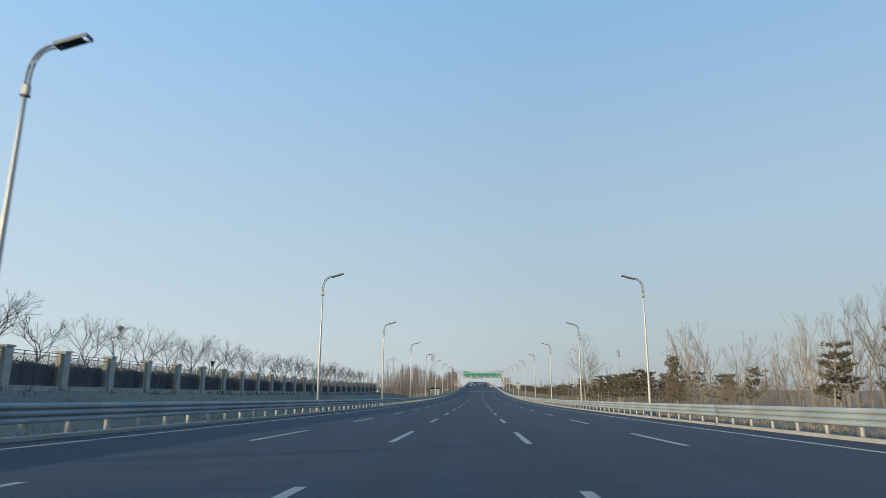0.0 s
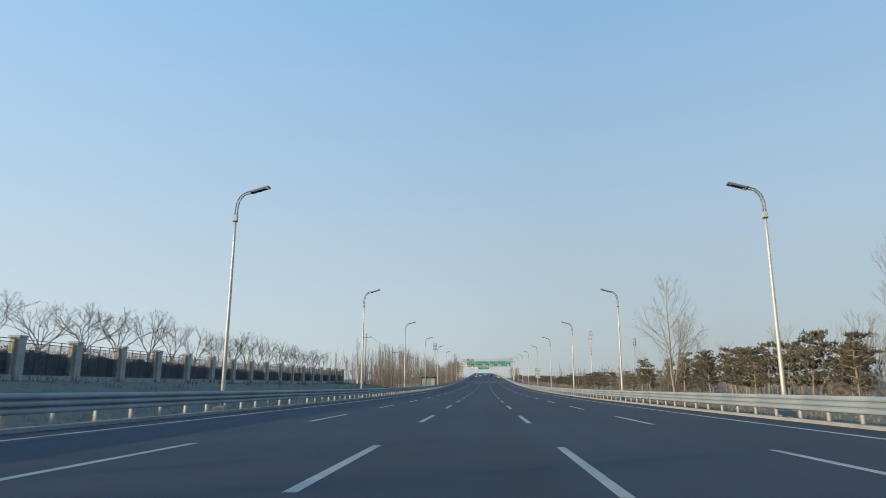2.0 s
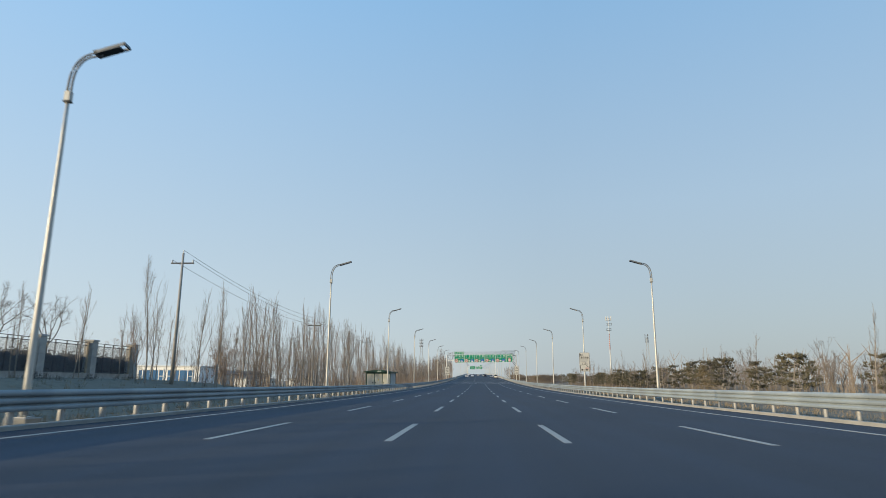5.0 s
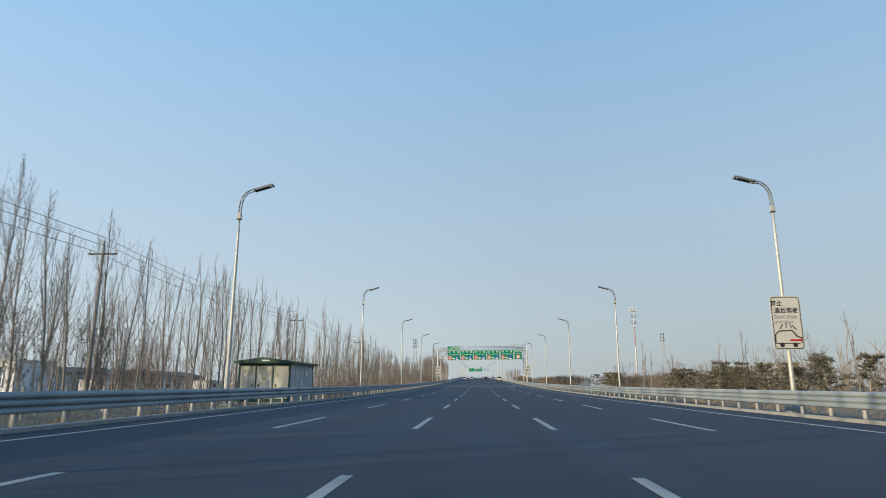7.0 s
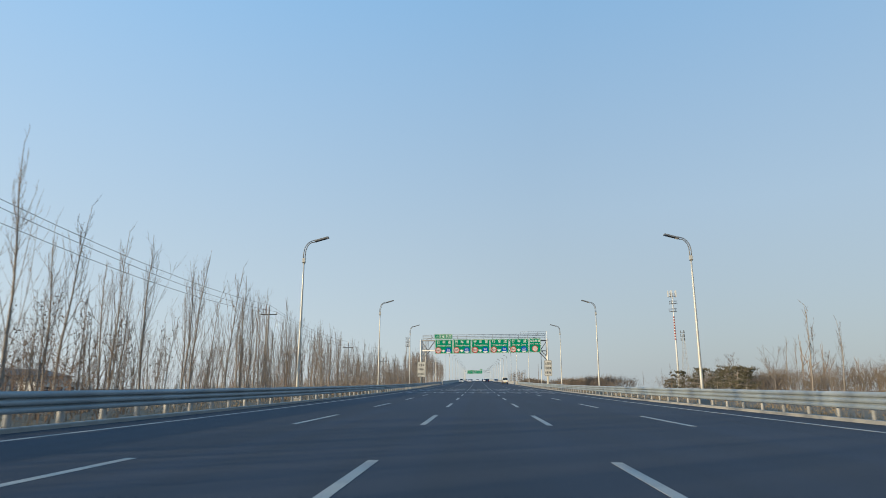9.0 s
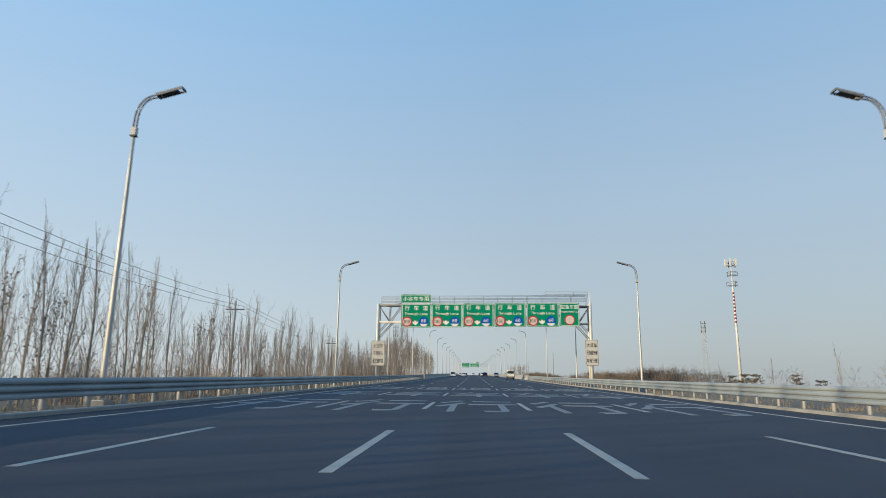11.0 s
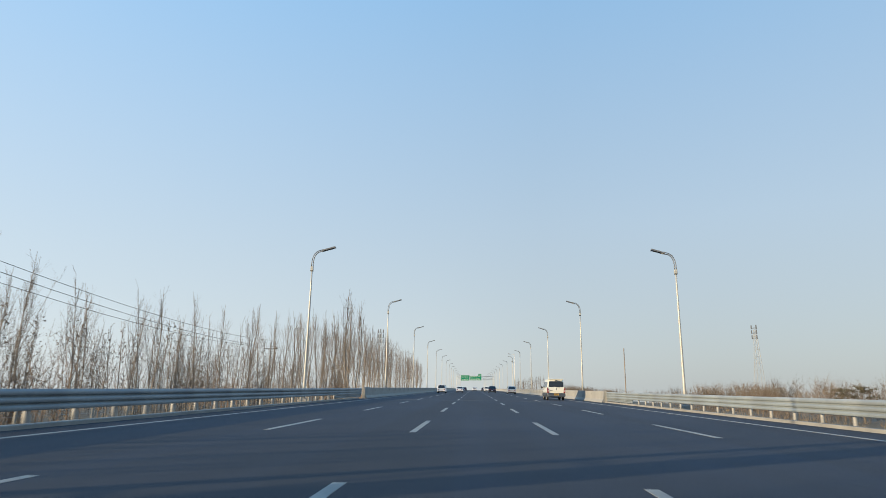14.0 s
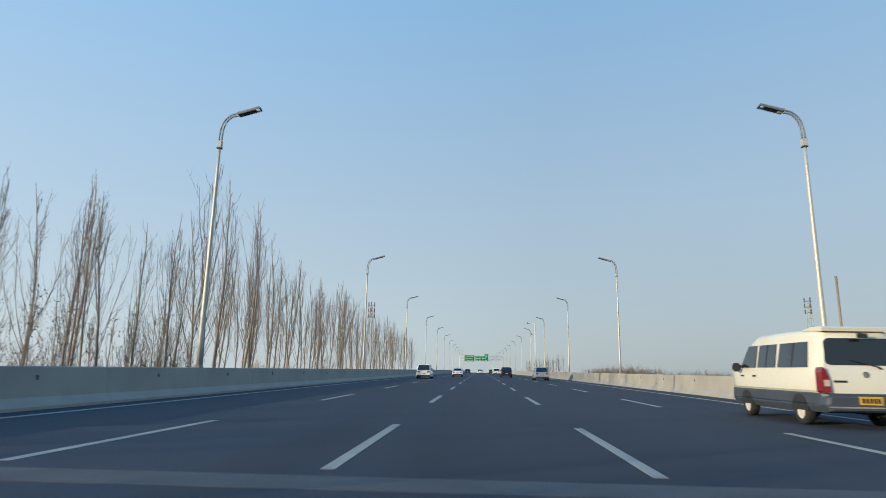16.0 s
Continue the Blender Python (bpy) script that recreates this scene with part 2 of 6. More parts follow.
def rounded(x0, x1, z0, z1, r, n=5):
    pts = []
    for cx, cz, a0 in ((x1 - r, z0 + r, -90), (x1 - r, z1 - r, 0), (x0 + r, z1 - r, 90), (x0 + r, z0 + r, 180)):
        pts += [(cx + r * math.cos(radians(a0 + 90 * i / n)), cz + r * math.sin(radians(a0 + 90 * i / n))) for i in range(n + 1)]
    return pts


def disc(cx, cz, r, n=28, a0=0, a1=360):
    full = a1 - a0 == 360
    return [(cx + r * math.cos(radians(a0 + (a1 - a0) * i / n)), cz + r * math.sin(radians(a0 + (a1 - a0) * i / n))) for i in range(n if full else n + 1)]


def tube(bm, pts, radii, sides=8, caps=True):
    pts = [Vector(p) for p in pts]
    if not isinstance(radii, (list, tuple)):
        radii = [radii] * len(pts)
    rings = []
    for i, p in enumerate(pts):
        d = (pts[min(i + 1, len(pts) - 1)] - pts[max(i - 1, 0)]).normalized()
        side = d.cross(Vector((0, 0, 1)) if abs(d.z) < 0.95 else Vector((0, 1, 0))).normalized()
        up = side.cross(d)
        rings.append([bm.verts.new(p + radii[i] * (math.cos(2 * math.pi * k / sides) * side + math.sin(2 * math.pi * k / sides) * up)) for k in range(sides)])
    for a, b in zip(rings, rings[1:]):
        for k in range(sides):
            bm.faces.new((a[k], a[(k + 1) % sides], b[(k + 1) % sides], b[k]))
    if caps:
        bm.faces.new(rings[0][::-1])
        bm.faces.new(rings[-1])


def sweep(bm, profile, s0, s1, step, closed=True):
    """A profile in x, z drawn along the bent road."""
    n = max(1, round((s1 - s0) / step))
    rings = [[bm.verts.new(bend(x, s0 + (s1 - s0) * i / n, z)) for x, z in profile] for i in range(n + 1)]
    k = len(profile)
    for a, b in zip(rings, rings[1:]):
        for i in range(k if closed else k - 1):
            bm.faces.new((a[i], a[(i + 1) % k], b[(i + 1) % k], b[i]))
    if closed:
        bm.faces.new(rings[0])
        bm.faces.new(rings[-1][::-1])


def mesh_of(bm, name, mat, soft=False):
    bmesh.ops.recalc_face_normals(bm, faces=bm.faces[:])
    me = bpy.data.meshes.new(name)
    bm.to_mesh(me)
    bm.free()
    me.materials.append(mat)
    if soft:
        me.shade_smooth()
        if soft == "crisp":
            me.set_sharp_from_angle(angle=radians(38))
    return me


def part(name, bm, mat, parent, label="", soft=False, m=None):
    me = bm if isinstance(bm, bpy.types.Mesh) else mesh_of(bm, name, mat, soft)
    ob = new(name, me)
    ob.parent = parent
    if m is not None:
        ob.matrix_basis = m
    if label:
        tagged(ob, label)
    return ob


def thing(name, label, category, m=None, group="", kind=""):
    ob = new(name)
    ob.empty_display_size = 0.2
    if m is not None:
        ob.matrix_basis = m
    return tagged(ob, label, category, group, kind)


def letters(name, body, mat, parent, m, width, height, depth=0.006, label="", bold=0.0):
    """Writing of the given width and height, centred on the pose m, as a mesh."""
    cu = bpy.data.curves.new(name, "FONT")
    cu.body, cu.extrude, cu.align_x, cu.align_y = body, 0.004, "LEFT", "BOTTOM_BASELINE"
    cu.offset = bold
    cu.resolution_u = 2
    ob = bpy.data.objects.new(name, cu)
    scene.collection.objects.link(ob)
    bpy.context.view_layer.update()
    me = bpy.data.meshes.new_from_object(ob.evaluated_get(bpy.context.evaluated_depsgraph_get()))
    bpy.data.objects.remove(ob)
    bpy.data.curves.remove(cu)
    co = np.empty(len(me.vertices) * 3)
    me.vertices.foreach_get("co", co)
    co = co.reshape(-1, 3)
    lo, hi = co.min(0), co.max(0)
    co = (co - (lo + hi) / 2) / np.maximum(hi - lo, 1e-6) * (width, height, depth)
    me.vertices.foreach_set("co", co.ravel())
    me.materials.clear()
    me.materials.append(mat)
    me.update()
    return part(name, me, mat, parent, label, m=m)

# ---- ground and road ----
S_END = 1150.0


def build_ground():
    xs = [-2500, -1500, -900, -500, -300, -200, -140, -100, -75, -60, -50, -42, -36, -32, -28, -25, -22, -20, -18, -16.5, -15, -14.2, -13.6, -12.8, 0, 12.8, 13.6, 14.2, 15, 16.5, 18, 20, 23, 27, 32, 38, 45, 55, 70, 90, 120, 160, 220, 300, 450, 700, 1200, 2500]
    ss = [-1500, -700, -350, -200, -120] + list(range(-80, 560, 8)) + list(range(560, 1200, 20)) + [1250, 1400, 1700, 2200, 3000, 4200]
    bm = bmesh.new()
    rnd = random.Random(3)
    rows = []
    for s in ss:
        row = []
        for x in xs:
            p = bend(x, s, 0)
            rough = 0.0 if abs(x) < 15 else min(0.12, 0.02 * (abs(x) - 14)) * rnd.uniform(-1, 1)
            row.append(bm.verts.new((p.x, p.y, ground_z(x, s) + rough)))
        rows.append(row)
    for a, b in zip(rows, rows[1:]):
        for i in range(len(xs) - 1):
            bm.faces.new((a[i], a[i + 1], b[i + 1], b[i]))
    ob = new("ground", mesh_of(bm, "ground", SOIL, True))
    tagged(ob, "dry brown winter soil and dead grass beside the expressway", "ground", kind="structure")


build_ground()
bm = bmesh.new()
sweep(bm, [(-11.35, -0.2), (12.1, -0.2), (12.1, 0.0), (-11.35, 0.0)], -60, S_END, 4)
road = tagged(new("road", mesh_of(bm, "road", ASPHALT)), "smooth dark grey asphalt carriageway of five lanes", "road", kind="structure")

for side, x0, x1 in (("left", -11.6, -11.35), ("right", 12.1, 12.35)):
    bm = bmesh.new()
    sweep(bm, [(x0, -0.3), (x1, -0.3), (x1, 0.10), (x1 - 0.03 if side == "left" else x1, 0.12), (x0, 0.12)], -60, 446, 4)
    tagged(new("kerb", mesh_of(bm, "kerb", KERB)), "low pale concrete kerb along the asphalt's edge", "kerb", kind="structure")

LANES = (-5.703, -1.80, 1.961, 6.126)
for x in (-10.0, 10.22):
    bm = bmesh.new()
    sweep(bm, [(x - 0.085, 0.0), (x + 0.085, 0.0), (x + 0.085, 0.005), (x - 0.085, 0.005)], -60, S_END, 4)
    part("edge_line", bm, PAINT, road, "worn solid white edge line")
bm = bmesh.new()
box(bm, -0.085, 0.085, -6.0, 0, 0.0, 0.005)
DASH = mesh_of(bm, "lane_dash", PAINT)
for x in LANES:
    for i in range(-2, 66):
        part("lane_dash", DASH, PAINT, road, m=on_road(2.727 + 15 * i, x))

WORN_PAINT = material("worn_road_paint", (0.2, 0.205, 0.212), 0.6, 0, 1.3, 0.2, 18, 0.1, color2=(0.15, 0.158, 0.165), stain=(0.09, 0.097, 0.11))
# lane words painted on the asphalt, one character after another
for lane in (-7.85, -3.75, 0.1, 4.05, 8.15):
    for body, s0, s1 in (("行", 325.3, 334.6), ("车", 340.6, 349.4), ("道", 356.3, 366.2)):
        letters("painted_character", body, WORN_PAINT, road, on_road((s0 + s1) / 2, lane, 0.004), 3.3, s1 - s0, 0.006)

JOINT = material("joint_concrete", (0.075, 0.085, 0.098), 0.85, 0, 1.2, 0.15, 25, 0.2)
# expansion joint at the bridge's head
bm = bmesh.new()
sweep(bm, [(-11.2, 0.0), (11.9, 0.0), (11.9, 0.006), (-11.2, 0.006)], 445.5, 446.25, 0.25)
part("expansion_joint", bm, JOINT, road, "pale concrete expansion joint strip")


# ---- guard rails and bridge parapets ----
def wave_profile(face):
    """A three-wave beam's section, low edge first; face: the side to which its crests point."""
    half = [(0.0, 0.02), (0.012, 0.07), (0.03, 0.083), (0.09, 0.083), (0.112, 0.07), (0.142, 0.012), (0.155, 0.0)]
    out = []
    for k in range(3):
        out += [(face * d, 0.435 + 1.08 * (0.178 * k + z)) for z, d in half]
    return out[:-2] + [(face * 0.03, 0.984)]


def build_guardrail(x, face, thick, label):
    rail = thing("guardrail", label, "guardrail")
    prof = wave_profile(face)
    bm = bmesh.new()
    rings = []
    for y in (0, 4.1):
        rings.append([bm.verts.new((px, y, pz)) for px, pz in prof] + [bm.verts.new((px - face * 0.006, y, pz)) for px, pz in reversed(prof)])
    k = len(rings[0])
    for i in range(k):
        bm.faces.new((rings[0][i], rings[0][(i + 1) % k], rings[1][(i + 1) % k], rings[1][i]))
    beam = mesh_of(bm, "beam", RAIL, "crisp")
    bm = bmesh.new()
    tube(bm, [(-face * 0.17, 0, -0.35), (-face * 0.17, 0, 0.93)], thick, 10)
    post = mesh_of(bm, "post", GALV, True)
    bm = bmesh.new()
    box(bm, -face * 0.10, -face * 0.005, -0.08, 0.08, 0.56, 0.86)
    block = mesh_of(bm, "spacer_block", GALV)
    for i in range(122):
        part("beam", beam, RAIL, rail, m=on_road(-40 + 4 * i, x))
    for i in range(242):
        p = part("post", post, GALV, rail, m=on_road(-39.2 + 2 * i, x))
        if 60 < i < 242 and i % 1 == 0:
            part("spacer_block", block, GALV, p)


    # a second, lower beam before the bridge
    for i in range(3):
        part("lower_beam", beam, RAIL, rail, m=on_road(436 + 4 * i, x - face * 0.03, -0.08) @ Matrix.Diagonal((0.8, 1, 0.55, 1)))


build_guardrail(-11.55, 1, 0.095, "galvanised three-wave steel guard rail along the kerb")
build_guardrail(12.30, -1, 0.07, "galvanised three-wave steel guard rail catching warm low sun")


def build_parapet(x, face, s0, label):
    wall = thing("parapet", label, "barrier")
    prof = [(0, -0.15), (0, 0.08), (-0.17, 0.30), (-0.24, 1.0), (-0.24, 1.03), (-0.27, 1.06), (-0.45, 1.06), (-0.48, 1.03), (-0.48, -0.6), (-0.1, -0.6)]
    bm = bmesh.new()
    rings = [[bm.verts.new((face * px, y, pz)) for px, pz in prof] for y in (0.006, 5.994)]
    k = len(prof)
    for i in range(k):
        bm.faces.new((rings[0][i], rings[0][(i + 1) % k], rings[1][(i + 1) % k], rings[1][i]))
    bm.faces.new(rings[0])
    bm.faces.new(rings[1][::-1])
    seg = mesh_of(bm, "wall_segment", CONCRETE)
    part("end_block", seg, CONCRETE, wall, m=on_road(s0, x + face * 0.02) @ Matrix.Diagonal((1.08, 0.55, 1.03, 1)))
    bm = bmesh.new()
    box(bm, -0.02, 0.02, -0.02, 0.02, -0.06, 0.06)
    slot = mesh_of(bm, "drain_slot", IRON)
    for i in range(117):
        w = part("wall_segment", seg, CONCRETE, wall, m=on_road(s0 + 3.32 + 6 * i, x))
        if i < 40:
            part("drain_slot", slot, IRON, w, m=pose(-face * 0.21, 3, 0.78))


build_parapet(-10.95, 1, 448.3, "grey concrete bridge parapet with dark drain slots, in shade")
build_parapet(11.80, -1, 445.7, "pale concrete bridge parapet lit by low sun")


# ---- street lamps ----
def build_lamp(side, label, bridge=False):
    """side: the way that its arm points, 1 to the right."""
    lamp = thing("street_lamp", label, "street lamp", group="street lamps along the road")
    bm = bmesh.new()
    n = 10
    tube(bm, [(0, 0, 0.25 + 9.25 * i / n) for i in range(n + 1)], [0.105 - 0.05 * i / n for i in range(n + 1)], 12)
    part("pole", bm, LAMP_POLE, lamp, soft=True)
    bm = bmesh.new()
    if bridge:
        box(bm, -0.13, 0.13, -0.2, 0.2, 0.12, 0.22)
    else:
        box(bm, -0.32, 0.32, -0.32, 0.32, -0.7, 0.22)
    bmesh.ops.bevel(bm, geom=bm.edges[:], offset=0.02, segments=1, affect="EDGES")
    part("footing", bm, KERB, lamp, "square pale concrete footing")
    bm = bmesh.new()
    box(bm, -0.12 if bridge else -0.2, 0.12 if bridge else 0.2, -0.2, 0.2, 0.22, 0.25)
    for a in ((-0.09, 0.09) if bridge else (-0.15, 0.15)):
        for b in (-0.15, 0.15):
            tube(bm, [(a, b, 0.25), (a, b, 0.31)], 0.02, 6)
    part("base_plate", bm, GALV, lamp)
    bm = bmesh.new()
    box(bm, -0.10, 0.10, -0.085, 0.085, 9.5, 9.82)
    bmesh.ops.bevel(bm, geom=bm.edges[:], offset=0.02, segments=2, affect="EDGES")
    part("collar", bm, LAMP_POLE, lamp, "pale collar box")
    # thin dark box that makes the collar's underside darker than its sides
    bm = bmesh.new()
    box(bm, -0.105, 0.105, -0.09, 0.09, 9.46, 9.5)
    part("collar_flange", bm, LAMP_DARK, lamp, "dark underside of the collar")
    for lift, name in ((0.0, "arm"), (1.0, "arm")):
        bm = bmesh.new()
        pts = []
        for i in range(15):
            a = radians(90 * i / 14)
            r = 0.62 if lift == 0 else 0.80
            cx = 0.06 + r if lift == 0 else -0.06 + r
            top = 9.78
            x = cx - r + r * (1 - math.cos(a)) ** 1.15
            z = top + (1.30 - 0.12 * (lift == 0)) * math.sin(a) ** 0.8
            pts.append((side * x, 0, z))
        pts.append((side * 0.95, 0, pts[-1][2] + 0.05))
        tube(bm, pts, 0.034, 8)
        part(name, bm, LAMP_ARM, lamp, soft=True)
    head = bmesh.new()
    m = Matrix.Translation((side * 0.72, 0, 11.02)) @ pose(0, 0, 0, 0, -16 * side, 0)
    for y in (-0.17, 0.14):
        box(head, min(0, side * 0.98), max(0, side * 0.98), y, y + 0.03, -0.05, 0.05, m)
    box(head, min(side * 0.95, side * 1.0), max(side * 0.95, side * 1.0), -0.17, 0.17, -0.05, 0.05, m)
    box(head, min(0, side * 0.10), max(0, side * 0.10), -0.17, 0.17, -0.05, 0.06, m)
    h = part("lamp_head", head, LAMP_ARM, lamp, "flat grey lamp head")
    bm = bmesh.new()
    box(bm, min(side * 0.11, side * 0.78), max(side * 0.11, side * 0.78), -0.138, 0.138, -0.045, 0.035, m)
    part("light_module", bm, LAMP_DARK, h, "dark ribbed light module")
    return lamp


SHIFT_L = (-0.38, -0.1, -0.3, -0.14, 0.19, -0.11, -0.17, 0.24, 0.12, -0.18, -0.03, -0.65, 0.03, -0.32, 0.49, -0.07, 0.06)
SHIFT_R = (0, 0.95, -0.02, -0.03, -0.04, -0.36, -0.67, 0.33, -0.08, 0.13, -0.5, -0.8, 0.19, -0.51, 0.41, -0.05, 0.24)
lamp_left = build_lamp(1, "pale tapered street lamp with a double curved arm behind the rail")
lamp_right = build_lamp(-1, "pale tapered street lamp with a double curved arm beside the rail")
bridge_left = build_lamp(1, "pale street lamp with a double curved arm on the parapet", True)
bridge_right = build_lamp(-1, "pale street lamp with a double curved arm on the parapet", True)
for k in range(0, 31):
    on_bridge = k >= 13
    for proto, x, y0, shift in ((bridge_left if on_bridge else lamp_left, -12.27 + 0.93 * on_bridge, 10.08, SHIFT_L), (bridge_right if on_bridge else lamp_right, 14.42 - 1.28 * on_bridge, 10.43, SHIFT_R)):
        s = y0 + 34.942 * k + (shift[k] if k < len(shift) else 0)
        p = bend(x, s, 0.87 if on_bridge else 0.0)
        m = Matrix.Translation(p) @ pose(0, 0, 0, 0, 0, 0)
        if k in (0, 13):
            proto.matrix_basis = m
        else:
            copy_thing(proto, m)

# ---- sign gantry over the carriageway ----
FACE = pose(0, 0, 0, 90, 0, 0)         # turns flat writing upright, facing against the traffic


def arrow(cx, cz, w, h):
    """A down arrow with a notched tail."""
    return [(cx - 0.16 * w, cz + 0.12 * h), (cx - 0.5 * w, cz + 0.32 * h), (cx - 0.5 * w, cz - 0.02 * h), (cx, cz - 0.5 * h), (cx + 0.5 * w, cz - 0.02 * h), (cx + 0.5 * w, cz + 0.32 * h), (cx + 0.16 * w, cz + 0.12 * h), (cx + 0.16 * w, cz + 0.5 * h), (cx, cz + 0.34 * h), (cx - 0.16 * w, cz + 0.5 * h)]


def panel(parent, x0, x1, z0, z1, label, name="sign_panel", mat=None, line=None):
    """A rounded sheet with a pale border line standing 2 mm proud; its front is at y = 0."""
    bm = bmesh.new()
    plate(bm, rounded(x0, x1, z0, z1, 0.16), 0, 0.04)
    sheet = part(name, bm, mat or GREEN, parent, label)
    bm = bmesh.new()
    for inset, width in ((0.0, 0.016), (0.085, 0.05)) if mat is None else ((0.03, 0.035),):
        a = rounded(x0 + inset, x1 - inset, z0 + inset, z1 - inset, 0.15)
        b = rounded(x0 + inset + width, x1 - inset - width, z0 + inset + width, z1 - inset - width, 0.12)
        for y in (-0.006,):
            va, vb = [bm.verts.new((x, y, z)) for x, z in a], [bm.verts.new((x, y, z)) for x, z in b]
            wa, wb = [bm.verts.new((x, 0.001, z)) for x, z in a], [bm.verts.new((x, 0.001, z)) for x, z in b]
            n = len(a)
            for i in range(n):
                j = (i + 1) % n
                bm.faces.new((va[i], va[j], vb[j], vb[i]))
                bm.faces.new((wa[j], wa[i], wb[i], wb[j]))
                bm.faces.new((va[j], va[i], wa[i], wa[j]))
                bm.faces.new((vb[i], vb[j], wb[j], wb[i]))
        if inset == 0.0:
            continue
    part("border_line", bm, line or SIGN_WHITE, sheet)
    bm = bmesh.new()
    for z in (z0 + 0.5, (z0 + z1) / 2, z1 - 0.5) if z1 - z0 > 2 else ((z0 + z1) / 2,):
        box(bm, x0 + 0.1, x1 - 0.1, 0.042, 0.12, z - 0.04, z + 0.04)
    part("stiffener", bm, SIGN_BACK, sheet)
    return sheet


NARROW = {"i": 0.42, "l": 0.42, "'": 0.35, " ": 0.55, "1": 0.46, "r": 0.68, "t": 0.68, "m": 1.35, "D": 1.15, "L": 0.95}


def text(sheet, body, mat, cx, cz, w, h, y=-0.006, bold=0.004):
    """A line of writing, w metres wide and h high, one part a character."""
    if not body.isascii() or len(body) == 1:
        step = w / max(1, len(body))
        for i, ch in enumerate(body):
            letters("character", ch, mat, sheet, Matrix.Translation((cx + step * (i + 0.5 - len(body) / 2), y, cz)) @ FACE, min(h * 1.02, step * 0.9), h, 0.008, bold=0.0 if ch == "客" else 0.012)
        return
    room = [NARROW.get(ch, 1.0) for ch in body]
    unit, at_x = w / sum(room), cx - w / 2
    for ch, r in zip(body, room):
        if ch != " ":
            low = h * 0.26 if ch in "gy" else 0.0
            top = h * 0.70 if ch in "acegmnruvyo" else h
            letters("letter", ch, mat, sheet, Matrix.Translation((at_x + unit * r / 2, y, cz - h / 2 + (top - low) / 2)) @ FACE, unit * (r - 0.2), top + low, 0.008, bold=bold)
        at_x += unit * r


def flat(sheet, name, outline, mat, y, label=""):
    bm = bmesh.new()
    plate(bm, outline, y, y + 0.004)
    return part(name, bm, mat, sheet, label)


def lane_sign(parent, x0, x1, low):
    z0, z1 = 7.24 + 0.0073 * (x0 + x1), 10.33 + 0.0063 * (x0 + x1)
    sheet = panel(parent, x0, x1, z0, z1, "green lane sign with speed discs and white writing")
    cx, w, h = (x0 + x1) / 2, x1 - x0, z1 - z0
    for ch, dx in (("行", -0.312), ("车", -0.005), ("道", 0.302)):
        text(sheet, ch, SIGN_WHITE, cx + dx * w, z0 + 0.82 * h, 0.72, 0.64)
    text(sheet, "Through Lane", SIGN_WHITE, cx - 0.02, z0 + 0.575 * h, 3.05, 0.34)
    flat(sheet, "red_ring", disc(cx - 0.31 * w, z0 + 0.245 * h, 0.66), SIGN_RED, -0.006)
    flat(sheet, "white_disc", disc(cx - 0.31 * w, z0 + 0.245 * h, 0.51), SIGN_DISC, -0.011)
    text(sheet, "100", SIGN_BLACK, cx - 0.31 * w, z0 + 0.245 * h, 0.84, 0.44, -0.013)
    flat(sheet, "arrow", arrow(cx - 0.03 * w, z0 + 0.20 * h, 0.72, 0.66), SIGN_WHITE, -0.006)
    flat(sheet, "blue_disc", disc(cx + 0.25 * w, z0 + 0.245 * h, 0.63), SIGN_BLUE, -0.006)
    flat(sheet, "white_segment", disc(cx + 0.25 * w, z0 + 0.235 * h, 0.57, 20, 205, 335), SIGN_WHITE, -0.011)
    text(sheet, low, SIGN_WHITE, cx + 0.25 * w, z0 + 0.285 * h, 0.70, 0.44, -0.013)
    return sheet


def side_board(parent, x0, x1, z0, z1, lines):
    sheet = panel(parent, x0, x1, z0, z1, "tall white board with three lines of dark writing", "side_board", BOARD_GREY, SIGN_BLACK)
    for body, f in zip(lines, (0.79, 0.5, 0.2)):
        text(sheet, body, SIGN_BLACK, (x0 + x1) / 2, z0 + f * (z1 - z0), 1.35, 0.56)


def strut(name, parent, a, b, r, mat=None):
    bm = bmesh.new()
    tube(bm, [a, b], r, 7)
    return part(name, bm, mat or TRUSS, parent, soft=True)


